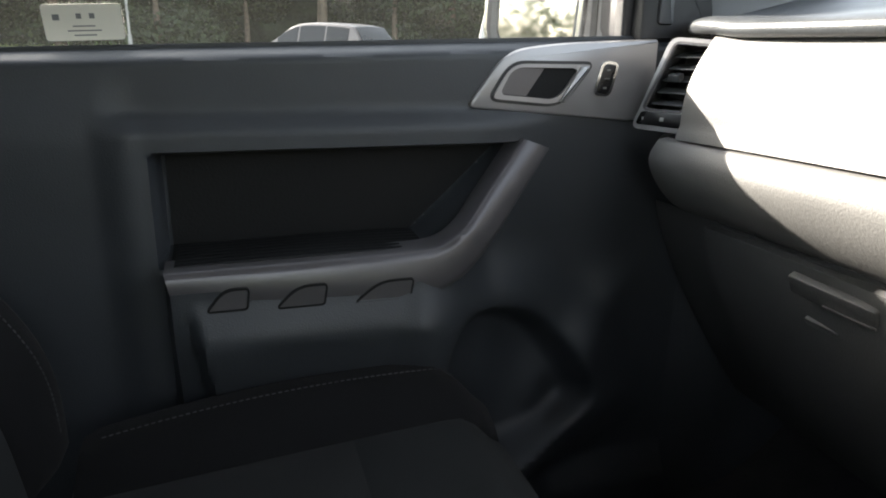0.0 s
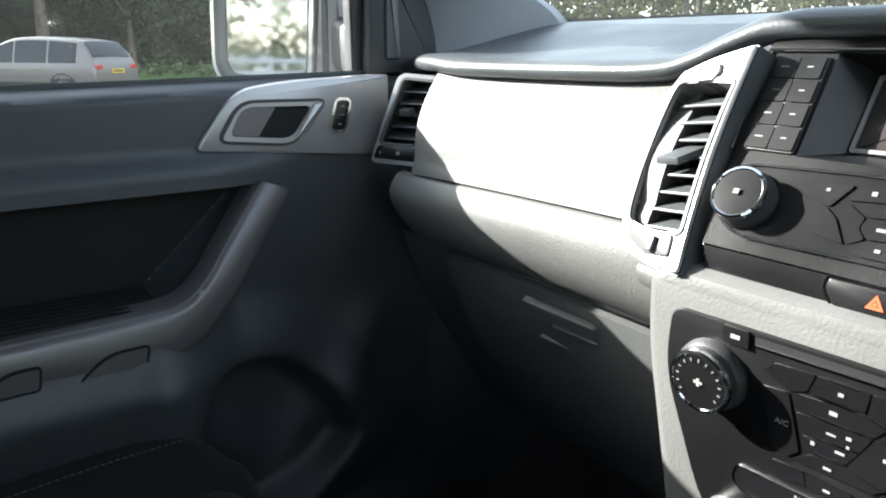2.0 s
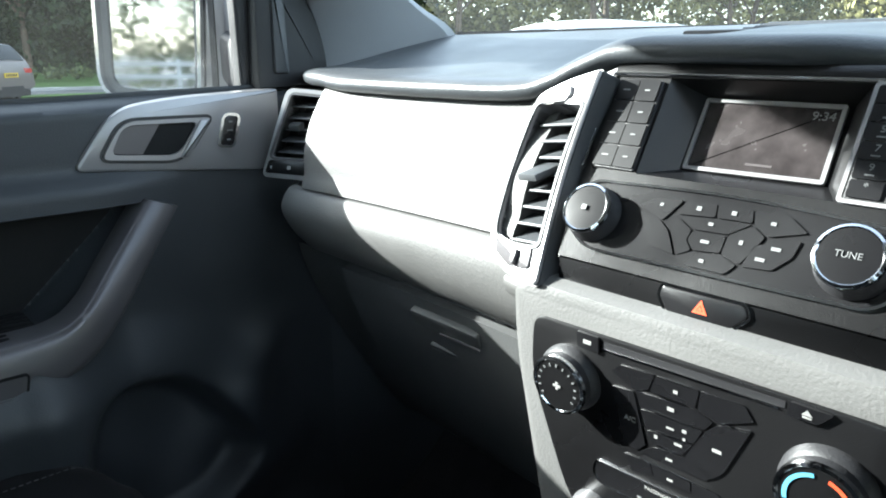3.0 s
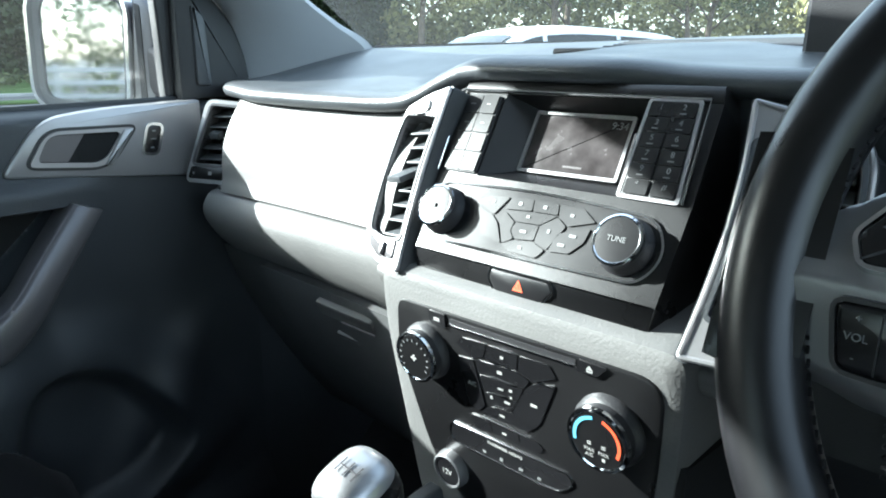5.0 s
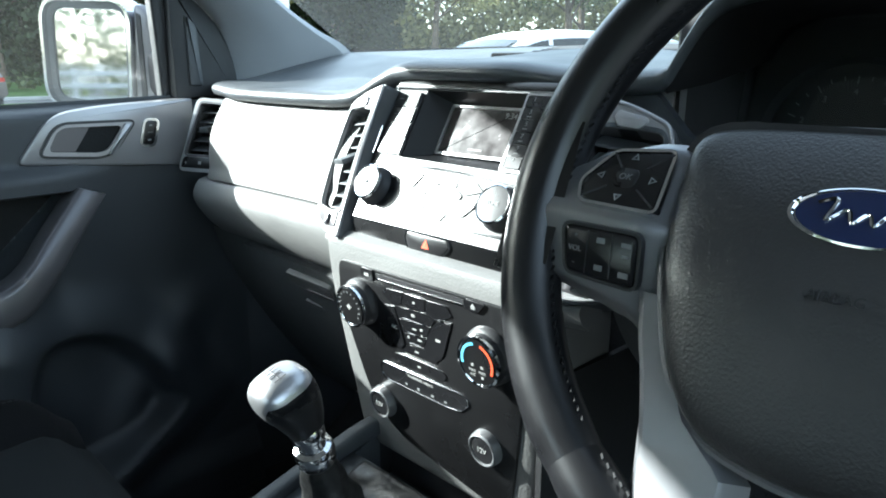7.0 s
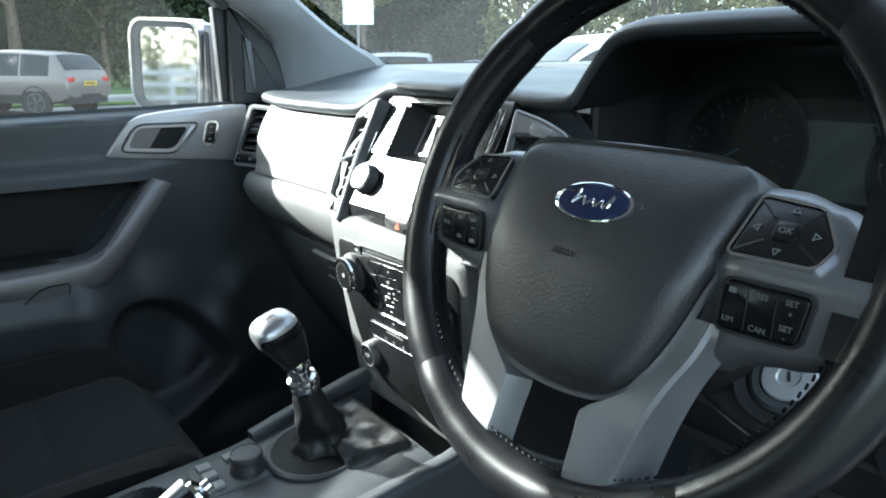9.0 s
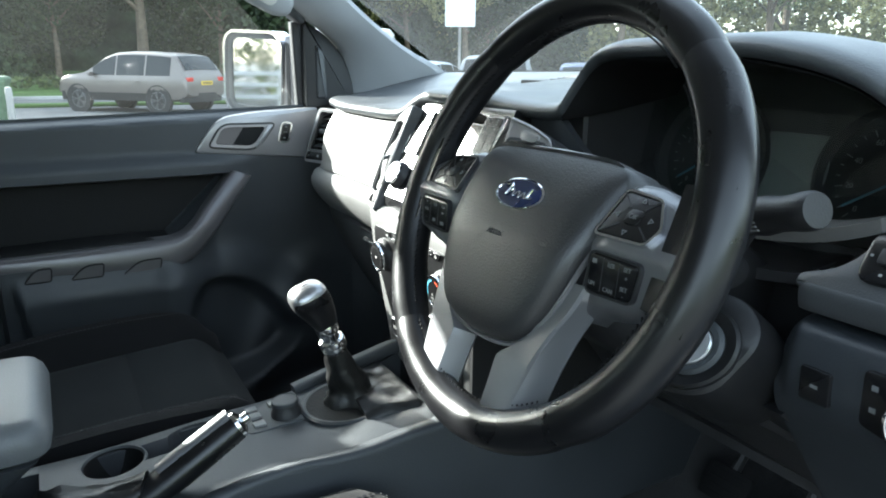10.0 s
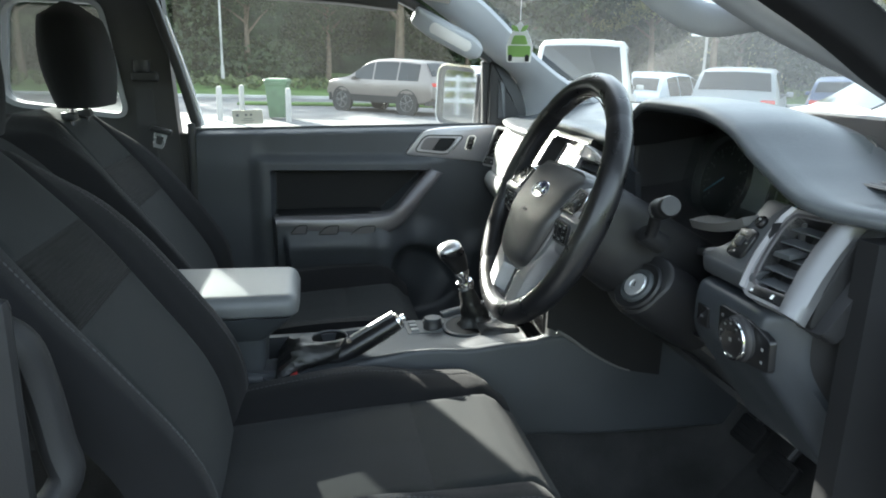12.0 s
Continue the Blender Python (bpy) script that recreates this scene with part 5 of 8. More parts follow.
for u, v in ((-0.070, -0.086), (0.077, -0.078)):
    sk = thing("power_socket", "round black twelve volt socket cover", "power socket", tuple(CF @ Vector((u, v, 0))), group="power sockets")
    m = shift(CF, u, v, -0.001)
    bm = bmesh.new()
    lathe(bm, [(0.0, 0), (0.0178, 0), (0.0178, 0.004), (0.0165, 0.0095), (0.0152, 0.0105), (0.0140, 0.0100), (0.0137, 0.008)], m, 32)
    part("socket_rim", bm, M_CHEEK, sk, "dull metal rim")
    bm = bmesh.new()
    lathe(bm, [(0.0, 0.006), (0.0138, 0.006), (0.0132, 0.0092), (0.0, 0.0096)], m, 32)
    cap = part("socket_cap", bm, M_KEY, sk)
    lettering("12V", 0.0075, shift(m, 0, 0, 0.0098), M_PRINT, cap)
# under the panel: dark recess and tray
bm = bmesh.new()
box(bm, (0.06, 0.24, 0.12), (0.52, CY, 0.86), bevel=0.01)
part("tray_recess", bm, M_BLACK, dash)

# ---- driver's half of the dashboard ----
# instrument cluster
clus = thing("instrument_cluster", "dark instrument cluster with two dials under the hood", "instrument cluster", (0.70, -0.36, 1.22))
K = frame_at((0.715, -0.355, 1.235), (0.22, 0, 1.0))
bm = bmesh.new()
plate(bm, rounded([(-0.20, -0.10), (0.19, -0.10), (0.19, 0.10), (-0.20, 0.10)], 0.03), -0.02, 0.0, K)
part("backplate", bm, M_BLACK, clus)
for u in (-0.11, 0.10):
    bm = bmesh.new()
    lathe(bm, [(0.0, 0.0), (0.068, 0.0), (0.072, 0.012), (0.076, 0.012), (0.076, 0.0)], shift(K, u, 0, 0), 40)
    dial = part("dial", bm, M_BLACK, clus, "round dark dial")
    for i in range(25):
        a = radians(225 - 270 * i / 24)
        L = 0.009 if i % 3 == 0 else 0.005
        bars([(0.058 - L / 2, 0, L, 0.0014)], shift(K, u, 0, 0.001) @ Matrix.Rotation(a, 4, "Z"), M_PRINT_DIM, dial, "tick")
    for i in range(8):
        a = radians(225 - 270 * i / 8)
        lettering(str(i * 20) if u > 0 else str(i), 0.008, shift(K, u + 0.043 * math.cos(a), 0.043 * math.sin(a), 0.001), M_PRINT_DIM, dial, "dial_digit")
    bm = bmesh.new()
    box(bm, (0.055, 0.002, 0.002), (0.024, 0, 0.004), shift(K, u, 0, 0) @ Matrix.Rotation(radians(215), 4, "Z"))
    part("needle", bm, M_NEEDLE, dial, "pale blue needle")
bm = bmesh.new()
plate(bm, rect(-0.005, 0.0, 0.075, 0.075, 0.006), 0, 0.003, K)
part("trip_display", bm, M_TRIP, clus, "pale grey trip display")
bm = bmesh.new()
box(bm, (0.004, 0.40, 0.20), m=Matrix.Translation((0.695, -0.355, 1.24)) @ Matrix.Rotation(radians(12), 4, "Y"))
g = part("lens", bm, M_GLASS, clus)
g.visible_shadow = False
# bowl of the binnacle
bm = bmesh.new()
sheet(bm, lambda a, t: Vector((0.57 + 0.14 * t, -0.355 + (0.225 - 0.02 * t) * math.cos(a), 1.235 + (0.10 + 0.005 * t) * math.sin(a) * (0.9 if math.sin(a) > 0 else 0.75))), spaced(math.pi, 2 * math.pi, 24), spaced(0, 1, 5), (0, 0, -0.01))
part("binnacle_floor", bm, M_BLACK, clus)
bm = bmesh.new()
sheet(bm, lambda a, t: Vector((0.565 + 0.085 * t, -0.345 + (0.180 + 0.03 * t) * math.cos(a), 1.200 - 0.012 * t + 0.030 * abs(math.cos(a)) ** 3 + 0.012 * math.sin(t * 3.1))), spaced(math.pi, 1.40 * math.pi, 16), spaced(0, 1, 6), (0.006, 0, -0.012))
part("binnacle_bezel", bm, M_DASH, clus, "bowed grey bezel below the dials")

bm = bmesh.new()
box(bm, (0.012, 0.56, 0.34), (0.745, -0.345, 1.19), bevel=0.004, seg=1)
box(bm, (0.16, 0.012, 0.24), (0.675, -0.146, 1.18), bevel=0.004, seg=1)
box(bm, (0.15, 0.012, 0.14), (0.68, -0.585, 1.20), bevel=0.004, seg=1)
part("binnacle_shell", bm, M_BLACK, clus)
bm = bmesh.new()
sheet(bm, lambda y, t: Vector((0.572 - 0.012 * t + 0.02 * step(-0.13, -0.18, y), y, 1.150 + (0.136 - 0.05 * step(-0.13, -0.18, y)) * t)), spaced(-0.185, -0.03, 16), spaced(0, 1, 8), (0.01, 0, 0))
part("hood_cheek", bm, M_FASCIA_GREY, dash, "grey panel between the vents and the instruments")

# driver's side: a shelf with switches above a lower panel
FP = frame_at((0.545, -0.60, 1.172), (0.535, 0, 0.845))
bm = bmesh.new()
plate(bm, rounded([(-0.124, -0.004), (-0.013, -0.004), (-0.036, 0.040), (-0.030, 0.100), (-0.074, 0.100), (-0.082, 0.036), (-0.098, 0.018), (-0.124, 0.008)], [0.004, 0.004, 0.03, 0.004, 0.01, 0.02, 0.012, 0.006], 5), -0.05, 0.0, FP, lip=0.004)
part("switch_shelf", bm, M_SHELF, dash, "satin charcoal switch shelf beside the wheel")
bm = bmesh.new()
def nose_at(y, t):
    prof = smooth_path([(0.556, 0, 1.178), (0.546, 0, 1.173), (0.5425, 0, 1.166), (0.545, 0, 1.152), (0.551, 0, 1.147), (0.575, 0, 1.145)], 4)
    p = prof[int(round(t * (len(prof) - 1)))]
    return Vector((p.x + 0.04 * step(-0.484, -0.474, y) ** 2, y, p.z))
sheet(bm, nose_at, spaced(-0.596, -0.474, 18), spaced(0, 1, 20), (0.01, 0, 0))
part("shelf_nose", bm, M_SHELF, dash)
bm = bmesh.new()
def drv_at(y, t):
    prof = smooth_path([(0.590, 0, 1.140), (0.556, 0, 1.140), (0.541, 0, 1.134), (0.537, 0, 1.120), (0.537, 0, 1.098), (0.541, 0, 1.078), (0.556, 0, 1.052), (0.60, 0, 0.998), (0.652, 0, 0.930), (0.664, 0, 0.918), (0.70, 0, 0.920)], 5)
    p = prof[int(round(t * (len(prof) - 1)))]
    near = max(0.0, 1 - t * 1.6)
    return Vector((p.x + 0.045 * step(-0.497, -0.468, y) ** 2 * near + 0.040 * step(-0.622, -0.655, y) ** 2, y, p.z - 0.012 * step(-0.490, -0.468, y) ** 2 * near))
sheet(bm, drv_at, spaced(-0.655, -0.468, 34), spaced(0, 1, 50), (0.02, 0, 0))
part("switch_fascia", bm, M_FASCIA_GREY, dash, "charcoal lower fascia with lamp switches", angle=50)
bm = bmesh.new()
sheet(bm, lambda a, t: (lambda p: Vector((p.x + 0.004 + 0.30 * a, -0.652 - 0.05 * a ** 0.6, p.z - 0.03 * a)))(drv_at(-0.655, t)), spaced(0, 1, 10), spaced(0.04, 0.96, 40), (0, 0.012, 0))
part("end_panel", bm, M_END, dash, "black end panel of the dashboard", angle=50)
bm = bmesh.new()
sheet(bm, lambda y, t: Vector((0.485 + 0.012 * math.sin((y + 0.3) * 12) + 0.075 * t ** 1.6, y, 1.14 - 0.11 * t)), spaced(-0.30, -0.150, 12), spaced(0, 1, 12), (0.03, 0, 0))
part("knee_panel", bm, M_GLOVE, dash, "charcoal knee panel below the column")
bm = bmesh.new()
sheet(bm, lambda y, t: Vector((0.555 + 0.115 * t ** 0.8 + 0.012 * math.sin((y + 0.47) * 9), y, 1.045 - 0.125 * t)), spaced(-0.475, -0.15, 16), spaced(0, 1, 10), (0.03, 0, 0))
part("column_apron", bm, M_BLACK, dash, "black apron under the steering column")
bm = bmesh.new()
sheet(bm, lambda y, t: Vector((0.62 - 0.02 * t, y, 1.14 - 0.14 * t)), spaced(-0.475, -0.295, 4), spaced(0, 1, 3), (0.02, 0, 0))
part("column_recess", bm, M_BLACK, dash)
bm = bmesh.new()
for i in range(6):
    box(bm, (0.004, 0.055, 0.003), (0.488 + 0.0032 * i, -0.245, 1.105 - 0.008 * i), bevel=0.001, seg=1)
part("knee_grille", bm, M_BLACK, dash)
bm = bmesh.new()
sheet(bm, lambda y, t: Vector((0.668 + 0.10 * t, y, 0.915 + 0.02 * t)), spaced(-0.645, -0.15, 10), spaced(0, 1, 3), (0, 0, 0.012))
part("lower_trim", bm, M_BLACK, dash)
# bright edges hanging below the dash
bm = bmesh.new()
tube(bm, [(0.575, -0.40, 1.040), (0.590, -0.44, 1.028), (0.600, -0.465, 1.015)], 0.003, 6)
part("bracket_edge", bm, M_STEEL, dash)

# driver's end vent
m = frame_at((0.575, -0.64, 1.205), (0.55, 0, 0.84), (0.06, -1, 0))
out = rounded([(-0.044, -0.067), (0.020, -0.066), (0.012, -0.020), (0.008, 0.015), (0.010, 0.058), (-0.064, 0.054), (-0.072, 0.034), (-0.070, 0.0), (-0.064, -0.034), (-0.056, -0.058)], [0.008, 0.004, 0.03, 0.03, 0.004, 0.006, 0.03, 0.03, 0.03, 0.012], 5)
op = rounded([(-0.034, -0.050), (0.010, -0.047), (0.006, -0.018), (0.0015, 0.012), (0.004, 0.050), (-0.052, 0.046), (-0.058, 0.030), (-0.057, 0.0), (-0.051, -0.032), (-0.043, -0.046)], [0.006, 0.003, 0.03, 0.03, 0.003, 0.004, 0.03, 0.03, 0.03, 0.008], 5)
v_drv = vent("air_vent_end", m, out, op, 5, "silver-framed end vent beside the driver", (-0.027, 0.001), slat_tilt=40, handle=(0.026, 0.006, 0.026))
bm = bmesh.new()
plate(bm, rounded([(-0.042, -0.0625), (0.018, -0.0625), (0.013, -0.048), (-0.036, -0.051)], 0.003), 0.001, 0.005, m, lip=0.0015)
part("thumbwheel_panel", bm, M_PIANO, v_drv)
bars([(-0.002, -0.056, 0.005, 0.008), (-0.036, -0.058, 0.005, 0.005)], shift(m, 0, 0, 0.0055), M_CARD, v_drv)
bm = bmesh.new()
rings = []
for v in spaced(-0.060, 0.054, 16):
    mid = curve_table([(-0.060, -0.053), (-0.034, -0.0615), (0.0, -0.0665), (0.034, -0.067), (0.054, -0.060)], v)
    rings.append([m @ Vector((mid + a, v, b)) for a, b in ((-0.0065, 0.0), (-0.0055, 0.006), (-0.001, 0.009), (0.0045, 0.006), (0.006, 0.0))])
loft(bm, rings)
part("inner_bar", bm, M_SILVER, v_drv, "bowed silver bar")
bm = bmesh.new()
plate(bm, rounded([(-0.080, -0.070), (0.050, -0.066), (0.056, 0.064), (-0.080, 0.064)], 0.01), -0.06, -0.036, m)
part("vent_bed", bm, M_BLACK, v_drv)
# broad bowed silver cheek on the outer side
bm = bmesh.new()
rings = []
for v in spaced(-0.068, 0.062, 16):
    mid = curve_table([(-0.068, 0.018), (-0.040, 0.011), (-0.010, 0.0055), (0.015, 0.0045), (0.040, 0.0065), (0.062, 0.010)], v)
    w = 0.022 + 0.003 * math.sin((v + 0.068) / 0.13 * 3.14)
    row = [(mid, -0.012), (mid, 0.005), (mid + 0.003, 0.0085), (mid + w * 0.4, 0.0085), (mid + w * 0.8, 0.003), (mid + w, -0.006), (mid + w - 0.002, -0.020)]
    rings.append([m @ Vector((a, v, b)) for a, b in row])
loft(bm, rings)
part("outer_cheek", bm, M_CHEEK, v_drv, "broad satin silver outer cheek")
# upper corner of the dash end, beside the vent
bm = bmesh.new()
plate(bm, rounded([(0.565, 1.13), (0.92, 1.10), (0.93, 1.29), (0.66, 1.266), (0.618, 1.248), (0.572, 1.165)], 0.012), -0.04, 0.0, basis((0, -0.672, 0), (1, 0, 0), (0, 0, 1), (0, -1, 0)), lip=0.006)
part("end_corner", bm, M_END, dash, "black end corner of the dashboard")

# switches: mirror control, dimmer, load lamp, headlamps
FS = shift(FP, -0.061, 0.033, 0.0)
ms = thing("mirror_switch", "black mirror adjustment switch with arrows", "switch", tuple(FS.translation))
bm = bmesh.new()
plate(bm, rect(0, 0, 0.036, 0.042, 0.010), -0.004, 0.005, FS, lip=0.003)
part("pad", bm, M_PIANO, ms)
bm = bmesh.new()
box(bm, (0.011, 0.013, 0.006), (0, 0, 0.007), FS, bevel=0.002)
part("selector", bm, M_BLACK, ms)
bars([(0, 0.014, 0.003, 0.003), (0, -0.014, 0.003, 0.003), (-0.012, 0, 0.003, 0.003), (0.012, 0, 0.003, 0.003)], shift(FS, 0, 0, 0.0054), M_PRINT, ms)
dm = thing("dimmer_button", "small round black button", "button", tuple(FS @ Vector((0.004, 0.036, 0))))
bm = bmesh.new()
lathe(bm, [(0, 0), (0.0085, 0), (0.0085, 0.004), (0.007, 0.006), (0, 0.0063)], shift(FS, 0.008, 0.033, 0), 20)
part("cap", bm, M_PIANO, dm)
bars([(0.008, 0.035, 0.006, 0.004)], shift(FS, 0, 0, 0.0066), M_PRINT_DIM, dm)
LS = frame_at((0.538, -0.598, 1.101), (-0.06, 0, 1.0))
tb = thing("load_lamp_button", "square black button with a lamp symbol", "button", tuple(LS @ Vector((-0.086, 0, 0))))
bm = bmesh.new()
plate(bm, rect(-0.086, -0.008, 0.026, 0.030, 0.003), -0.006, 0.004, LS, lip=0.0015)
part("cap", bm, M_PIANO, tb)
bars([(-0.086, -0.008, 0.008, 0.004)], shift(LS, 0, 0, 0.0044), M_PRINT_DIM, tb)
hl = thing("headlamp_switch", "black headlamp switch with chrome-edged rotary knob", "switch", tuple(LS.translation))
bm = bmesh.new()
plate(bm, rounded([(-0.050, -0.024), (0.0, -0.036), (0.056, -0.030), (0.056, 0.010), (0.02, 0.022), (-0.050, 0.022)], [0.006, 0.01, 0.006, 0.006, 0.02, 0.006]), -0.006, 0.003, LS, lip=0.002)
part("panel", bm, M_PIANO, hl)
kk = knob("rotary_knob", shift(LS, 0.0, -0.006, 0.003), 0.0265, 0.014, hl, "rotary knob with chrome edge", cap=M_KEY)
for i in range(6):
    a = radians(200 - 36 * i)
    bars([(0.020 * math.cos(a), 0.020 * math.sin(a), 0.005, 0.0035)], shift(LS, 0.0, -0.006, 0.0175), M_PRINT_DIM, kk, "icon_bar")
bars([(0, -0.020, 0.018, 0.0025), (0, 0, 0.006, 0.006)], shift(LS, 0.0, -0.006, 0.0175), M_PRINT_DIM, kk, "icon_bar")
bars([(-0.040, 0.010, 0.006, 0.006), (-0.040, -0.008, 0.006, 0.006), (0.043, -0.004, 0.005, 0.005), (0.043, -0.020, 0.005, 0.005)], shift(LS, 0, 0, 0.0036), M_PRINT_DIM, hl, "icon_bar")

# dash top: speaker grille strips and defroster slots
def slots(x, y, z, n, length, along, label):
    t = thing("dash_grille", label, "grille", (x, y, z))
    for i in range(n):
        bm = bmesh.new()
        d = 0.011 * i
        a, b = (d, 0) if along == "y" else (0, d)
        box(bm, (0.005 if along == "y" else length, length if along == "y" else 0.005, 0.006), (x + a, y + b, z + 0.0016 * i), bevel=0.0015, seg=1)
        part("fin", bm, M_DARK, t)
    bm = bmesh.new()
    box(bm, (0.011 * n + 0.014 if along == "y" else length + 0.016, length + 0.016 if along == "y" else 0.011 * n + 0.014, 0.004), (x + 0.0055 * (n - 1) if along == "y" else x, y if along == "y" else y + 0.0055 * (n - 1), z + 0.0008 * n - 0.004), bevel=0.002, seg=1)
    part("surround", bm, M_BLACK, t)
slots(0.665, -0.62, 1.2875, 5, 0.10, "y", "black slotted air outlet on the dash top")
slots(0.80, 0.05, 1.3155, 4, 0.22, "y", "black slotted grille on the dash top")
bm = bmesh.new()
box(bm, (0.07, 0.20, 0.010), (0.80, 0.12, 1.3095), bevel=0.004)
single("dash_tray", bm, M_BLACK, "shallow dark tray on the dash top", "tray")

# ---- steering wheel and column ----
W = frame_at((0.355, -0.357, 1.232), (0.375, 0, 0.927))
wheel = thing("steering_wheel", "black leather steering wheel with silver spokes", "steering wheel", tuple(W.translation))
R = 0.1735
WR = shift(W, 0.0086, -0.0035, -0.003)  # the rim stands a little off the hub


def rim_arc(name, a0, a1, n, extra, material, label=""):
    """One length of the rim between two seams, in degrees anticlockwise from the right."""
    rings = []
    for i in range(n + 1):
        t = i / n
        a = radians(a0 + (a1 - a0) * t)
        fat = 1.0 + extra * math.sin(math.pi * t)
        end = 0.93 + 0.07 * step(0, 0.06, t) * step(1, 0.94, t)
        row = []
        for j in range(16):
            b = 2 * math.pi * j / 16
            rr, hh = 0.0172 * fat * end * math.cos(b), 0.0178 * end * math.sin(b)
            grip = -0.002 * math.cos(b) * (1 if math.cos(b) < 0 else 0) * math.sin(math.pi * t)
            row.append(WR @ Vector(((R + rr + grip) * math.cos(a), (R + rr + grip) * math.sin(a), hh)))
        rings.append(row)
    bm = bmesh.new()
    loft(bm, rings)
    return part(name, bm, material, wheel, label, angle=50)


rim_arc("rim_top", 47, 133, 30, 0.03, M_LEATHER, "smooth worn leather rim")
rim_arc("rim_side", 133, 231, 32, 0.09, M_LEATHER, "thicker perforated leather grip")
rim_arc("rim_bottom", 231, 309, 28, 0.03, M_LEATHER, "smooth worn leather rim")
rim_arc("rim_side", -51, 47, 32, 0.09, M_LEATHER, "thicker perforated leather grip")
# stitches along the inner edge
for a0, a1 in ((50, 130), (136, 228), (234, 306), (-48, 44)):
    bm = bmesh.new()
    n = int((a1 - a0) / 1.9)
    for i in range(n):
        a = radians(a0 + (a1 - a0) * i / n)
        m = WR @ Matrix.Rotation(a, 4, "Z") @ Matrix.Translation((R - 0.0176, 0, 0.006)) @ Matrix.Rotation(0.6, 4, "X")
        box(bm, (0.0012, 0.0036, 0.0010), m=m)
    part("stitching", bm, M_RUBBER, wheel)
# spoke casting
def spoke(name, outline, n0, n1, material, label="", lip=0.006, r=0.008, at=None):
    bm = bmesh.new()
    plate(bm, rounded(outline, r, 5), n0, n1, at or W, lip=lip)
    return part(name, bm, material, wheel, label)


WU = W @ Matrix.Translation((0.006, -0.013, 0.011)) @ Matrix.Rotation(radians(-21), 4, "X")  # upper facet of a spoke
WL = W @ Matrix.Translation((0.006, -0.013, 0.011)) @ Matrix.Rotation(radians(16), 4, "X")
WC = shift(W, 0.006, 0.0, 0.0)  # lower facet
SPOKE_TOP = [(0.06, 0.040), (0.11, 0.037), (0.135, 0.031), (0.152, 0.020), (0.164, 0.004), (0.170, -0.008)]
SPOKE_LOW = [(0.06, -0.070), (0.092, -0.068), (0.106, -0.060), (0.126, -0.056), (0.150, -0.051), (0.164, -0.044), (0.170, -0.036)]
SPOKE_IN = [(-0.172, 0.026), (-0.135, 0.025), (-0.120, 0.024), (-0.108, 0.036), (-0.095, 0.050), (-0.045, 0.062)]
SPOKE_CREASE = [(-0.172, 0.064), (-0.150, 0.067), (-0.115, 0.074), (-0.085, 0.083), (-0.065, 0.091), (-0.045, 0.096)]
SPOKE_OUT = [(-0.172, 0.078), (-0.150, 0.079), (-0.115, 0.083), (-0.085, 0.089), (-0.065, 0.096), (-0.045, 0.106)]
for s in (-1, 1):
    bm = bmesh.new()
    def spoke_at(a, b):
        u = 0.062 + 0.107 * a
        v0, v1 = lerp_table(SPOKE_LOW, u), lerp_table(SPOKE_TOP, u)
        v = v0 + (v1 - v0) * b
        n = 0.0098 - (0.384 * (v + 0.013) if v > -0.013 else 0.287 * (-0.013 - v)) - 0.010 * step(0.104, 0.078, u)
        n -= 0.010 * (step(0.09, 0.0, b) ** 2 + step(0.91, 1.0, b) ** 2)
        return WC @ Vector((s * u, v, n))
    sheet(bm, spoke_at, spaced(0, 1, 24), spaced(0, 1, 40), tuple(W.to_3x3() @ Vector((0, 0, -0.014))))
    part("spoke", bm, M_SPOKE, wheel, "satin silver side spoke", angle=50)
    bm = bmesh.new()
    rings = []
    for v in spaced(-0.045, -0.172, 26):
        a, b, c = curve_table(SPOKE_IN, v), curve_table(SPOKE_CREASE, v), curve_table(SPOKE_OUT, v)
        top = 0.0005 + 0.0045 * step(-0.05, -0.11, v) - 0.004 * step(-0.155, -0.172, v)
        row = [(a + 0.006, -0.020), (a, -0.014), (a + 0.006, top - 0.002), (a + 0.008, top), (b - 0.004, top + 0.0005), (b - 0.001, top - 0.001), (c - 0.001, -0.0125), (c, -0.015), (c - 0.004, -0.020)]
        rings.append([WC @ Vector((s * p, v, q)) for p, q in row])
    loft(bm, rings)
    part("lower_spoke", bm, M_SPOKE, wheel, "satin silver lower spoke", angle=28)
    o = [(s * 0.158, 0.046), (s * 0.178, 0.050), (s * 0.178, -0.060), (s * 0.158, -0.052)]
    spoke("thumb_rest", o if s > 0 else o[::-1], -0.016, 0.009, M_LEATHER, lip=0.008, r=0.008, at=shift(W, 0.006, 0, -0.002))
# back shroud
bm = bmesh.new()
loft(bm, [[W @ Vector((p[0] * f, p[1] * f, d)) for p in rounded([(-0.10, 0.05), (-0.06, -0.10), (0.06, -0.10), (0.10, 0.05)], 0.04, 6)] for f, d in ((1.0, -0.012), (1.0, -0.03), (0.85, -0.055), (0.6, -0.07))])
part("back_shroud", bm, M_BLACK, wheel)
# airbag cover, falling away towards its top
def hub_fall(v):
    return -0.26 * max(0.0, v + 0.034) - 4.5 * max(0.0, v) ** 2 - 0.002


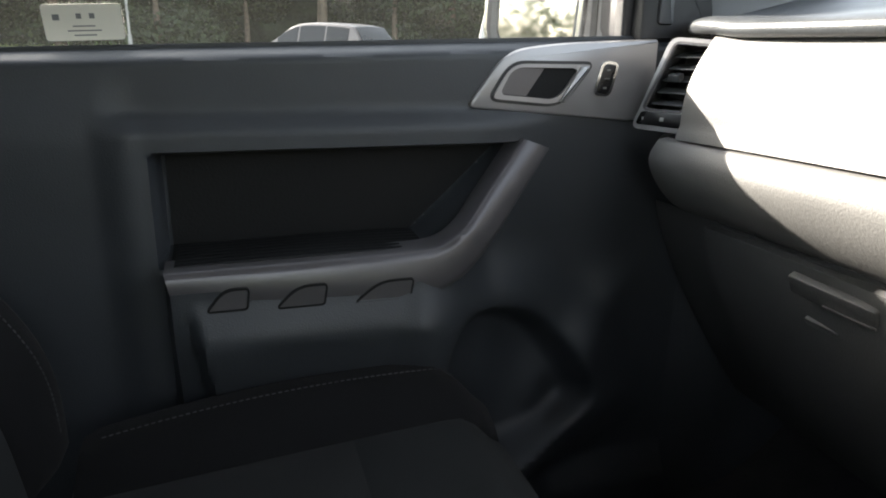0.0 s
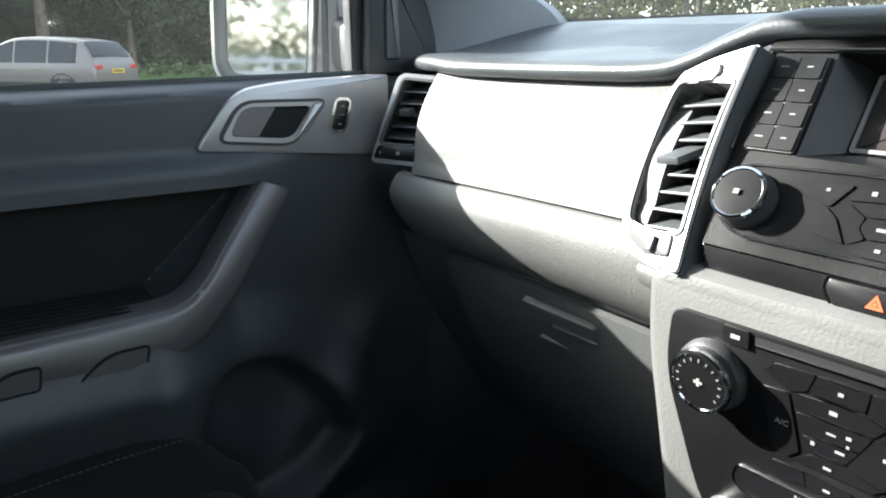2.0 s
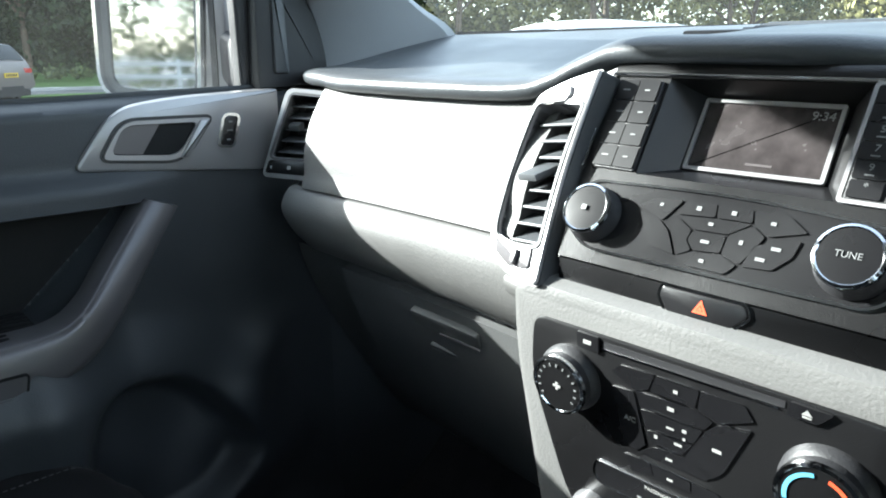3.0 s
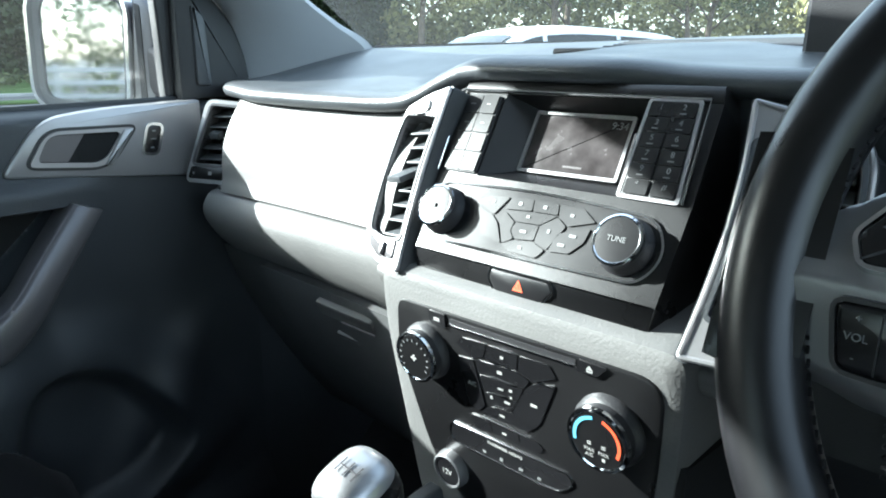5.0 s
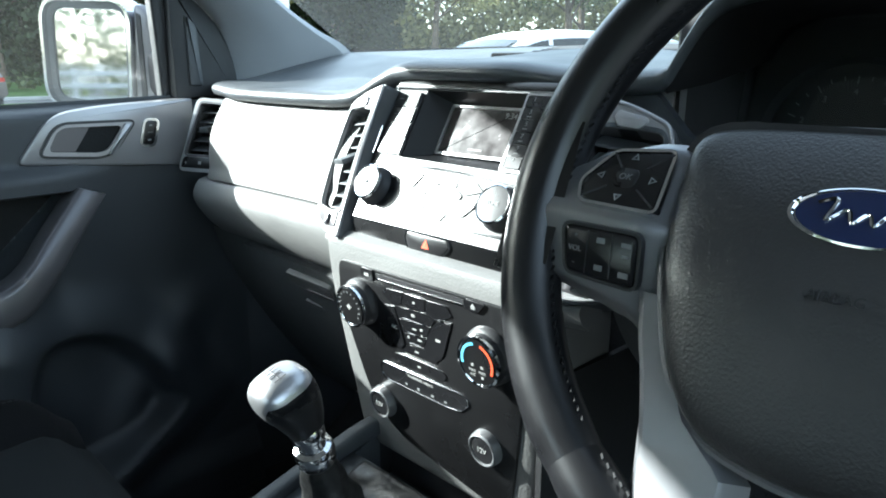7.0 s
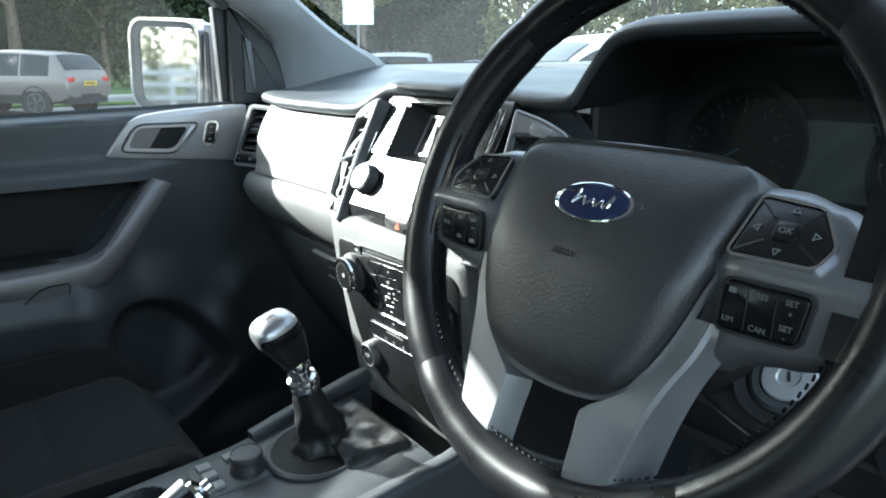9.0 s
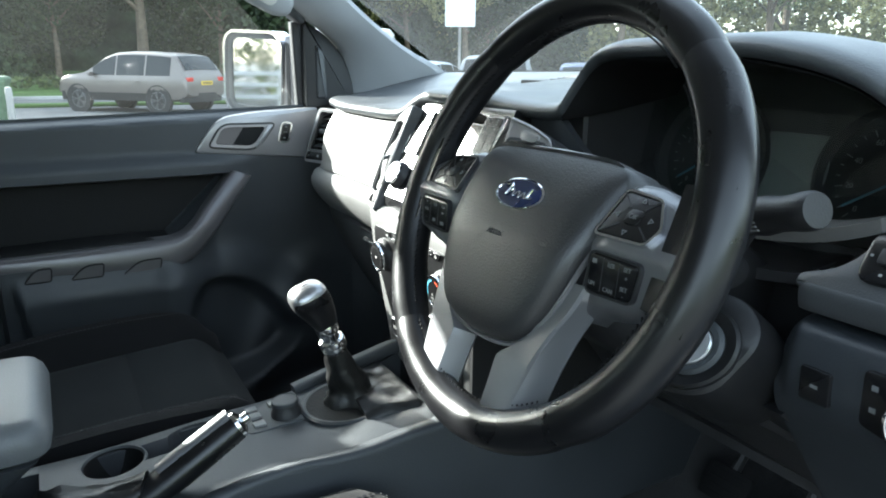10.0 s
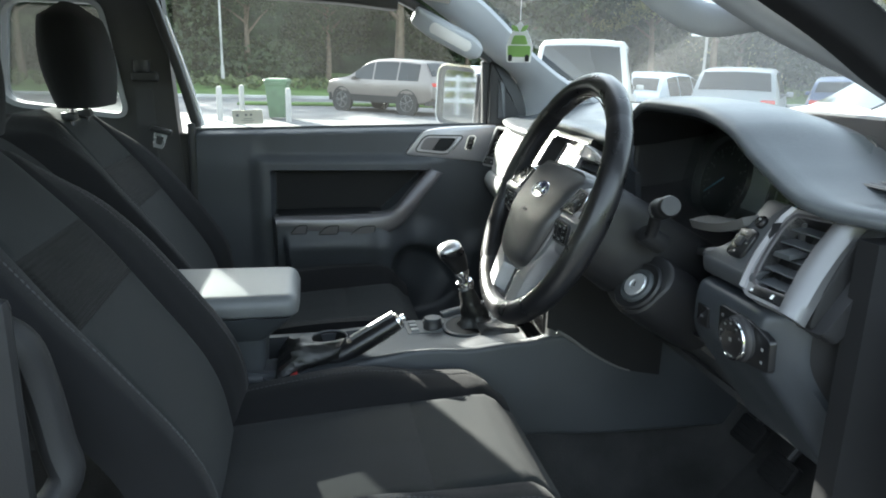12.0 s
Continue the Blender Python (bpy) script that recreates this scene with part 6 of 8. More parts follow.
half_bag = [(0.0, 0.053), (0.050, 0.051), (0.084, 0.043), (0.0925, 0.024), (0.088, -0.012), (0.078, -0.052), (0.063, -0.086), (0.042, -0.105), (0.0, -0.111)]
bag = [(0.005 + p.x, p.y) for p in smooth_path([(a, b, 0) for a, b in half_bag] + [(-a, b, 0) for a, b in half_bag[-2::-1]], 4)][:-1][::-1]
bm = bmesh.new()
rings = []
for f, d in ((1.0, -0.016), (1.0, -0.002), (0.992, 0.005), (0.975, 0.010), (0.945, 0.0145), (0.90, 0.0175), (0.82, 0.0200), (0.7, 0.0215), (0.5, 0.0224), (0.25, 0.0225), (0.05, 0.0225)):
    rings.append([W @ Vector((p[0] * f, (p[1] + 0.02) * f - 0.02, d + (0.0225 - d) * (0.8 if d > -0.001 else 0.0) * step(0.015, 0.045, p[1]) + hub_fall((p[1] + 0.02) * f - 0.02))) for p in bag])
loft(bm, rings)
part("airbag_cover", bm, M_AIRBAG, wheel, "grained black airbag cover", angle=80)
bm = bmesh.new()
ring = grow(bag, 0.0012)
low = min(range(len(ring)), key=lambda i: ring[i][1])
ring = [ring[(low + i) % len(ring)] for i in range(len(ring))]
cut = next(i for i, p in enumerate(ring) if p[1] > 0.030)
back = next(i for i in range(len(ring) - 1, 0, -1) if ring[i][1] > 0.030)
bead = [W @ Vector((p[0], p[1], 0.003 + min(0, hub_fall(p[1])) * 0.7)) for p in ring[back + 1:] + ring[:cut]]
tube(bm, bead, 0.0022, 6, up=(1, 0, 0))
part("cover_bead", bm, M_SPOKE, wheel, "thin silver line round the airbag cover")
# oval badge
BD = shift(W, 0.004, 0.005, 0.0) @ Matrix.Translation((0, 0, 0.0092)) @ Matrix.Rotation(radians(-18), 4, "X") @ Matrix.Translation((0, 0, -0.0255))
bm = bmesh.new()
lathe(bm, [(0.0, 0.024), (0.028, 0.024), (0.0305, 0.0255), (0.0305, 0.027), (0.0287, 0.0275), (0.0278, 0.0265)], BD @ Matrix.Diagonal((1, 0.46, 1, 1)), 40)
badge = part("badge_rim", bm, M_CHROME, wheel)
bm = bmesh.new()
lathe(bm, [(0.0279, 0.0255), (0.0272, 0.0268), (0.015, 0.0275), (0.0, 0.0277)], BD @ Matrix.Diagonal((1, 0.46, 1, 1)), 40)
part("badge", bm, M_BADGE, badge, "oval blue badge with a pale stroke")
bm = bmesh.new()
tube(bm, smooth_path([BD @ Vector((u, v, 0.0281)) for u, v in ((-0.019, 0.004), (-0.012, 0.0065), (-0.014, -0.004), (-0.007, 0.002), (-0.004, -0.004), (0.001, 0.001), (0.004, -0.004), (0.008, 0.001), (0.011, -0.004), (0.015, 0.006), (0.014, -0.003), (0.019, -0.002))], 5), 0.0009, 6, up=(1, 0, 0))
part("badge_stroke", bm, M_CHROME, badge)
lettering("AIRBAG", 0.0065, shift(W, 0.003, -0.030, 0.0190) @ Matrix.Rotation(radians(-13), 4, "X"), M_BLACK, wheel, depth=0.0006)
bars([(0.0, -0.048, 0.006, 0.002), (-0.003, -0.050, 0.002, 0.005)], shift(W, 0, 0, 0.0190), M_BLACK, wheel, "moulded_mark")

# switch pods: arrow pad on the upper facet, rocker block on the lower
for s in (-1, 1):
    pad = [(s * 0.093, 0.006), (s * 0.138, 0.007), (s * 0.143, 0.020), (s * 0.130, 0.041), (s * 0.097, 0.044)]
    pad = [tuple(p) for p in rounded(pad if s > 0 else pad[::-1], 0.004, 4)]
    bm = bmesh.new()
    ring_plate(bm, grow(pad, 0.0012), grow(pad, -0.0006), -0.002, 0.0025, WU)
    pr = part("arrow_pad_rim", bm, M_CHROME, wheel)
    c = Vector((s * 0.117, 0.024))
    bm = bmesh.new()
    plate(bm, grow(pad, -0.0012), -0.002, 0.0022, WU, lip=0.001)
    part("arrow_pad", bm, M_PIANO, pr, "gloss black four-way pad")
    bm = bmesh.new()
    plate(bm, rect(c.x, c.y, 0.013, 0.012, 0.004), 0.0, 0.0035, WU, lip=0.001)
    part("ok_key", bm, M_KEY, pr)
    for q in ((s * 0.096, 0.042), (s * 0.131, 0.040), (s * 0.139, 0.009), (s * 0.095, 0.008)):
        bm = bmesh.new()
        tube(bm, [WU @ Vector((c.x + (q[0] - c.x) * f, c.y + (q[1] - c.y) * f, 0.0023)) for f in (0.4, 0.97)], 0.0006, 5)
        part("pad_groove", bm, M_BLACK, pr)
    lettering("OK", 0.0052, shift(WU, c.x, c.y, 0.0037), M_PRINT_DIM, pr)
    for du, dv, rot in ((0, 0.0135, 0), (0, -0.0125, 180), (-0.0155, 0, 90), (0.0155, 0, -90)):
        bm = bmesh.new()
        mm3 = spin(shift(WU, c.x + du, c.y + dv, 0.0026), rot)
        ring_plate(bm, [(-0.0024, -0.0018), (0.0024, -0.0018), (0, 0.0024)], [(-0.0012, -0.0011), (0.0012, -0.0011), (0, 0.0011)], 0, 0.0003, mm3)
        part("arrow_mark", bm, M_PRINT_DIM, pr)
    blk = [(s * 0.097, -0.006), (s * 0.143, -0.006), (s * 0.139, -0.032), (s * 0.096, -0.034)]
    blk = [tuple(p) for p in rounded(blk[::-1] if s > 0 else blk, 0.005, 4)]
    bm = bmesh.new()
    ring_plate(bm, grow(blk, 0.0015), grow(blk, -0.0003), -0.002, 0.0020, WL)
    br = part("switch_rim", bm, M_BLACK, wheel)
    bm = bmesh.new()
    plate(bm, grow(blk, -0.0006), -0.002, 0.0030, WL, lip=0.002)
    part("switch_block", bm, M_PIANO, br, "gloss black rocker switches")
    for i in (1, 2):
        bm = bmesh.new()
        box(bm, (0.0005, 0.023, 0.0006), (s * (0.0965 + 0.0148 * i), -0.0195, 0.0030), WL)
        part("switch_groove", bm, M_BLACK, br)
    words = (("RES", 0.1185, -0.0115), ("SET", 0.1335, -0.0110), ("+", 0.1335, -0.0165), ("LIM", 0.1025, -0.0270), ("CAN", 0.1185, -0.0285), ("SET", 0.1325, -0.0240), ("-", 0.1325, -0.0285)) if s > 0 else (("VOL", -0.1335, -0.0185), ("+", -0.1335, -0.0115), ("-", -0.1335, -0.0260))
    for word, u, v in words:
        lettering(word, 0.0042, shift(WL, u, v, 0.0032), M_PRINT_DIM, br)
    bars([(0.1030, -0.0115, 0.005, 0.004)] if s > 0 else [(-0.118, -0.0120, 0.006, 0.004), (-0.103, -0.0120, 0.007, 0.003), (-0.103, -0.0180, 0.005, 0.002), (-0.118, -0.0265, 0.006, 0.004), (-0.103, -0.0275, 0.007, 0.004)], shift(WL, 0, 0, 0.0032), M_PRINT_DIM, br)

# column shroud
col = thing("steering_column", "black plastic column shroud with ignition lock and stalk", "steering column", (0.46, -0.36, 1.15))
bm = bmesh.new()
axis = W.to_3x3() @ Vector((0, 0, -1))
rings = []
for d, w, h0, h1 in ((0.058, 0.052, 0.050, -0.060), (0.09, 0.066, 0.052, -0.085), (0.14, 0.072, 0.046, -0.098), (0.20, 0.070, 0.038, -0.09), (0.27, 0.06, 0.03, -0.07)):
    o = rounded([(-w, h0), (-w, h1 * 0.55), (-w * 0.55, h1), (w * 0.55, h1), (w, h1 * 0.55), (w, h0)], 0.022, 4)
    rings.append([W @ Vector((p[0], p[1], -d)) for p in o])
loft(bm, rings)
part("shroud", bm, M_COLUMN, col, "black grained plastic shroud")
# ignition boss, on the driver's outer side of the column
IG = frame_at((0.470, -0.441, 1.116), (0.55, 0, 0.84), (0.25, -1, 0)) @ Matrix.Diagonal((0.80, 0.80, 1, 1))
bm = bmesh.new()
drop = rounded([(0.062, 0.030), (0.030, 0.066), (-0.030, 0.070), (-0.085, 0.040), (-0.120, 0.002), (-0.070, -0.034), (-0.010, -0.058), (0.040, -0.045)], [0.03, 0.03, 0.03, 0.03, 0.012, 0.05, 0.04, 0.04], 6)
loft(bm, [[IG @ Vector((p[0] * f, p[1] * f, d)) for p in drop] for f, d in ((0.96, -0.15), (1.03, -0.07), (1.0, -0.020), (0.975, -0.012), (0.90, -0.009), (0.5, -0.007))])
ig = part("lock_boss", bm, M_COLUMN, col, "black lock housing of the column")
bm = bmesh.new()
lathe(bm, [(0.047, -0.016), (0.047, -0.004), (0.044, -0.001), (0.034, -0.003), (0.030, -0.008)], IG, 36)
part("lock_collar", bm, M_COLUMN, ig)
bm = bmesh.new()
lathe(bm, [(0.0, -0.012), (0.033, -0.012), (0.033, -0.002), (0.029, 0.0015), (0.0235, 0.0015), (0.0225, -0.002)], IG, 36)
part("lock_ring", bm, M_DARK, ig)
bm = bmesh.new()
lathe(bm, [(0.022, -0.004), (0.022, 0.002), (0.0205, 0.0035), (0.010, 0.0038), (0.0085, 0.0025), (0.0, 0.0025)], IG, 36)
part("lock_barrel", bm, M_STEEL, ig, "brushed steel ignition lock")
bm = bmesh.new()
box(bm, (0.0026, 0.0095, 0.001), (0, 0, 0.0030), spin(IG, 20))
part("key_slot", bm, M_BLACK, ig)
# stalk
bm = bmesh.new()
sweep(bm, smooth_path([(0.471, -0.462, 1.190), (0.472, -0.470, 1.206), (0.469, -0.480, 1.222), (0.466, -0.490, 1.233)], 5), circle(0.009, 0.008), up=(1, 0, 0))
stalk = part("stalk_arm", bm, M_COLUMN, col)
sd = Vector((0.453, -0.545, 1.251)) - Vector((0.467, -0.488, 1.234))
sd.normalize()
su = Vector((1, 0, 0)) - sd * sd.x
su.normalize()
ST = basis((0.467, -0.488, 1.234), su, sd.cross(su), sd)
bm = bmesh.new()
lathe(bm, [(0.0, -0.008), (0.011, -0.008), (0.0135, 0.0), (0.0145, 0.012), (0.0135, 0.022), (0.0125, 0.026), (0.0125, 0.040), (0.0135, 0.046), (0.0135, 0.056), (0.012, 0.0595), (0.0, 0.060)], ST, 24)
part("stalk_head", bm, M_COLUMN, stalk, "ribbed black stalk head")
for i in range(5):
    bm = bmesh.new()
    a = radians(168 + 13 * i)
    box(bm, (0.001, 0.0016, 0.008), m=ST @ Matrix.Rotation(a, 4, "Z") @ Matrix.Translation((0.0146, 0, 0.012)))
    part("stalk_mark", bm, M_PRINT_DIM, stalk)
bm = bmesh.new()
lathe(bm, [(0.0, -0.03), (0.015, -0.03), (0.0145, 0.002), (0.012, 0.008), (0.0, 0.010)], frame_at((0.471, -0.458, 1.192), (0.5, 0, 0.86), (0.3, -1, 0)), 20)
part("stalk_boot", bm, M_COLUMN, stalk)

# ---- pedals ----
for x, y, z, w, nm in ((0.84, -0.335, 0.715, 0.075, "brake_pedal"), (0.86, -0.215, 0.725, 0.075, "clutch_pedal"), (0.86, -0.47, 0.70, 0.05, "accelerator_pedal")):
    t = thing(nm, "worn black rubber-faced pedal on a steel arm", "pedal", (x, y, z))
    m = frame_at((x, y, z), (0.55, 0, 0.84))
    bm = bmesh.new()
    plate(bm, rounded([(-w / 2, -0.028), (w / 2, -0.028), (w / 2, 0.028), (-w / 2, 0.028)], 0.008), -0.006, 0.006, m, lip=0.003)
    part("pad", bm, M_RUBBER, t)
    bm = bmesh.new()
    for i in range(4):
        box(bm, (w * 0.8, 0.004, 0.0022), (0, -0.018 + 0.012 * i, 0.0062), m, bevel=0.001, seg=1)
    part("tread", bm, M_RUBBER, t)
    bm = bmesh.new()
    tube(bm, smooth_path([(x + 0.004, y, z), (x + 0.06, y, z + 0.09), (x + 0.10, y, z + 0.25)], 5), 0.008, 8, up=(0, 1, 0))
    part("arm", bm, M_BLACK, t)

# ---- centre console ----
con = thing("centre_console", "charcoal plastic centre console between the seats", "centre console", (0.2, CY, 0.5))
bm = bmesh.new()
def con_ring(x):
    top = lerp_table([(-0.30, 0.845), (0.0, 0.846), (0.25, 0.862), (0.42, 0.885), (0.50, 0.905), (0.62, 0.895), (0.95, 0.87)], x)
    wl = lerp_table([(-0.30, 0.10), (0.15, 0.108), (0.42, 0.118), (0.62, 0.135)], x)
    rise = curve_table([(-0.30, 0.0), (0.02, 0.004), (0.14, 0.018), (0.24, 0.026), (0.34, 0.012), (0.44, 0.008), (0.52, 0.0)], x)
    o = rounded([(-wl - 0.022, 0.70), (wl + 0.022, 0.70), (wl + 0.004, top), (wl - 0.022, top), (wl - 0.022, top - 0.06), (-wl + 0.022, top - 0.06), (-wl + 0.020, top + rise * 0.6), (-wl - 0.004, top + rise)], [0.01, 0.01, 0.018, 0.001, 0.001, 0.001, 0.006, 0.018], 5)
    return [Vector((x, CY + p[0], p[1])) for p in o]
loft(bm, [con_ring(x) for x in spaced(-0.34, 0.95, 46)])
part("body", bm, M_CONSOLE, con, "charcoal console body")
# top trim plate
bm = bmesh.new()
CUPS = ((0.052, 0.037), (0.150, 0.036))
def top_at(x, y):
    top = lerp_table([(-0.30, 0.845), (0.0, 0.846), (0.25, 0.862), (0.42, 0.885), (0.50, 0.905)], x)
    w = CY + y * lerp_table([(0.0, 0.094), (0.42, 0.104)], x)
    dip = 0.0
    for cx, r in CUPS:
        dip = max(dip, step(r, r - 0.006, math.hypot(x - cx, w - 0.072)))
    dip = max(dip, 0.5 * step(0.020, 0.014, abs(w - 0.072)) * step(0.05, 0.04, abs(x - 0.10)))
    return Vector((x, w, top + 0.006 - 0.004 * abs(y) ** 6 - 0.050 * dip))
sheet(bm, top_at, sorted(set(spaced(-0.03, 0.20, 80) + spaced(0.20, 0.436, 16))), spaced(-1, 1, 64), (0, 0, -0.006))
part("top_plate", bm, M_CONSOLE, con, "smooth grey top plate")


def turn(bm, profile, m):
    """An open turned shell, without end caps."""
    sheet(bm, lambda a, k: m @ Vector((profile[int(k)][0] * math.cos(a), profile[int(k)][0] * math.sin(a), profile[int(k)][1])), spaced(0, 2 * math.pi, 40), list(range(len(profile))))


def well(u, v, r):
    z = top_at(u - r - 0.003, (v - CY) / 0.1).z
    m = basis((u, v, z), (1, 0, 0.05), (0, 1, 0), (-0.05, 0, 1))
    bm = bmesh.new()
    turn(bm, [(r + 0.003, -0.001), (r + 0.002, 0.0016), (r, 0.0018), (r - 0.002, -0.001)], m)
    cup = part("cup_holder", bm, M_DARK, con, "dark round cup holder")
    # black liner; its colour also carries the shade deep in the cup
    bm = bmesh.new()
    turn(bm, [(0.0005, -0.048), (r - 0.009, -0.048), (r - 0.0065, -0.044), (r - 0.0015, -0.003), (r - 0.0005, -0.001)], m)
    part("cup_liner", bm, M_INSERT, cup, "black cup liner, darkened for the depth of the hole")
for cx, r in CUPS:
    well(cx, 0.072, r)
# drive selector
bm = bmesh.new()
m = basis((0.258, 0.065, top_at(0.258, 0).z), (1, 0, 0.06), (0, 1, 0), (-0.06, 0, 1))
plate(bm, rounded([(-0.045, -0.036), (0.040, -0.036), (0.040, 0.036), (-0.045, 0.036)], 0.008), -0.002, 0.003, m, lip=0.0015)
sel = part("selector_plate", bm, M_DARK, con, "plate with drive selector and keys")
knob("drive_selector", shift(m, 0.012, -0.010, 0.003), 0.0185, 0.022, con, "round black drive selector knob", cap=M_BLACK, ring=M_DARK)
bm = bmesh.new()
for u, v in ((-0.028, -0.020), (-0.028, 0.004), (-0.028, 0.024), (0.004, 0.026)):
    box(bm, (0.016, 0.014, 0.006), (u, v, 0.004), m, bevel=0.002)
part("selector_keys", bm, M_PRINT_DIM, sel)
# deep front bin: raised rim arching round it from the passenger's flank
bm = bmesh.new()
arch = smooth_path([(0.30, CY + 0.098, 0.872), (0.36, CY + 0.101, 0.886), (0.41, CY + 0.102, 0.896), (0.455, CY + 0.101, 0.907), (0.490, CY + 0.096, 0.911), (0.515, CY + 0.078, 0.910), (0.527, CY + 0.045, 0.907), (0.530, CY, 0.904), (0.528, CY - 0.06, 0.902), (0.515, CY - 0.105, 0.902)], 6)
sweep(bm, arch, slab(0.009, 0.010, 0.005), up=(0, 0, 1))
part("bin_rim", bm, M_CONSOLE, con, "raised rim round the front bin")
bm = bmesh.new()
sheet(bm, lambda k, t: arch[int(k)] + Vector((0, 0, -0.075 * t)), list(range(6, len(arch))), [0.0, 0.5, 1.0], (0.004, 0.004, 0))
part("bin_wall", bm, M_INSERT, con)
bm = bmesh.new()
sheet(bm, lambda x, y: Vector((x, CY + y, 0.832)), spaced(0.40, 0.56, 4), spaced(-0.108, 0.108, 6), (0, 0, -0.005))
part("bin_floor", bm, M_INSERT, con, "black rubber floor of the bin")
# dark side of the centre stack towards the driver's knees
edge = smooth_path([(0.460, -0.121, 0.928), (0.474, -0.122, 0.923), (0.500, -0.123, 0.910), (0.561, -0.126, 0.868), (0.624, -0.128, 0.836), (0.70, -0.130, 0.82)], 6)
bm = bmesh.new()
sheet(bm, lambda k, t: Vector((edge[int(k)].x, edge[int(k)].y, edge[int(k)].z + (1.045 - edge[int(k)].z) * t)), list(range(len(edge))), spaced(0, 1, 8), (0, 0.006, 0))
part("stack_cheek", bm, M_END, dash, "black side panel below the centre stack")
# sunlit sliver along its lower edge, put in as a paler strip
bm = bmesh.new()
sweep(bm, edge[8:26], slab(0.004, 0.004, 0.002), up=(0, 1, 0), scale=lambda t: 1.0 - 0.6 * t)
part("sunlit_sliver", bm, M_DASH, dash)

# arm rest box
arm = thing("armrest_box", "grey padded arm rest on a charcoal storage box", "armrest", (-0.16, CY, 0.80))
bm = bmesh.new()
rings = []
for z, x1, w in ((0.78, -0.075, 0.085), (0.905, -0.068, 0.092), (0.909, -0.064, 0.096), (0.95, -0.020, 0.108), (0.953, -0.018, 0.109)):
    o = rounded([(-0.36, -w), (x1, -w), (x1, w), (-0.36, w)], 0.02, 4)
    rings.append([Vector((p[0], CY + 0.012 + p[1], z)) for p in o])
loft(bm, rings)
part("box", bm, M_CONSOLE, arm, "charcoal storage box")
bm = bmesh.new()
rings = []
for z, g0 in ((0.954, -0.004), (0.958, 0.001), (0.972, 0.004), (0.984, 0.0), (0.9905, -0.006), (0.9935, -0.012), (0.995, -0.018)):
    o = grow(rounded([(-0.36, -0.110), (-0.008, -0.106), (-0.008, 0.106), (-0.36, 0.110)], 0.030, 5), g0)
    rings.append([Vector((p[0], CY + 0.012 + p[1], z)) for p in o])
loft(bm, rings)
part("lid_pad", bm, mat("grey_vinyl", (0.115, 0.12, 0.124), 0.5, grain=0.0006, grain_scale=400), arm, "worn grey vinyl lid")

# hand brake
hb = thing("hand_brake", "hand brake lever with chrome grip and leather gaiter", "hand brake", (0.02, -0.03, 0.85))
path = [Vector((0.02, -0.045, 0.835)), Vector((0.10, -0.043, 0.877)), Vector((0.182, -0.042, 0.925))]
bm = bmesh.new()
sweep(bm, smooth_path(path, 6), circle(0.018, 0.021, 16), up=(0, 1, 0), scale=lambda t: 0.85 + 0.2 * math.sin(t * 2.6))
part("grip", bm, M_LEATHER, hb, "black grip")
bm = bmesh.new()
sweep(bm, smooth_path([p + Vector((-0.009, 0.003, 0.0145)) for p in path[1:]], 6), circle(0.0062, 0.010, 14), up=(0, 1, 0))
part("chrome_strip", bm, M_CHEEK, hb, "chrome strip along the grip")
bm = bmesh.new()
d = (path[2] - path[1]).normalized()
lathe(bm, [(0.0, -0.012), (0.018, -0.012), (0.0175, 0.004), (0.010, 0.008), (0.0075, 0.009), (0.0075, 0.016), (0.0, 0.017)], basis(path[2], d.cross(Vector((0, 1, 0))), Vector((0, 1, 0)), d), 20)
part("button", bm, M_CHROME, hb, "chrome release button")
bm = bmesh.new()
rings = []
for i, (x, z, w, h) in enumerate(((-0.045, 0.838, 0.060, 0.012), (-0.040, 0.850, 0.056, 0.02), (-0.02, 0.862, 0.046, 0.028), (0.0, 0.866, 0.036, 0.026), (0.025, 0.864, 0.030, 0.024), (0.05, 0.866, 0.024, 0.022), (0.075, 0.874, 0.020, 0.020))):
    ring = []
    for j in range(22):
        a = 2 * math.pi * j / 22
        f = 1 + 0.22 * math.sin(5 * a + i * 1.3) * (1 - i / 8) + 0.1 * math.sin(9 * a + i * 2.1)
        ring.append(Vector((x + 0.02 * math.cos(a + i) * 0.4, -0.045 + w * f * math.cos(a), z + h * f * math.sin(a))))
    rings.append(ring)
loft(bm, rings)
part("gaiter", bm, M_BOOT, hb, "crumpled black leather gaiter", angle=60)
bm = bmesh.new()
plate(bm, rounded([(-0.075, -0.105), (0.09, -0.100), (0.09, -0.008), (-0.075, -0.004)], 0.02), -0.01, 0.004, basis((0, 0, 0.842), (1, 0, 0.02), (0, 1, 0), (-0.02, 0, 1)), lip=0.003)
part("gaiter_ring", bm, M_CONSOLE, hb)

# gear lever
gl = thing("gear_lever", "gear lever with silver-capped knob and leather gaiter", "gear lever", (0.36, 0.045, 0.87))
base, top = Vector((0.368, 0.042, 0.872)), Vector((0.312, 0.016, 1.022))
ax = (top - base).normalized()
sidev = Vector((0, 1, 0)) - ax * ax.y
sidev.normalize()
fwd = sidev.cross(ax)
GM = basis(top, fwd, sidev, ax)
bm = bmesh.new()
rings = []
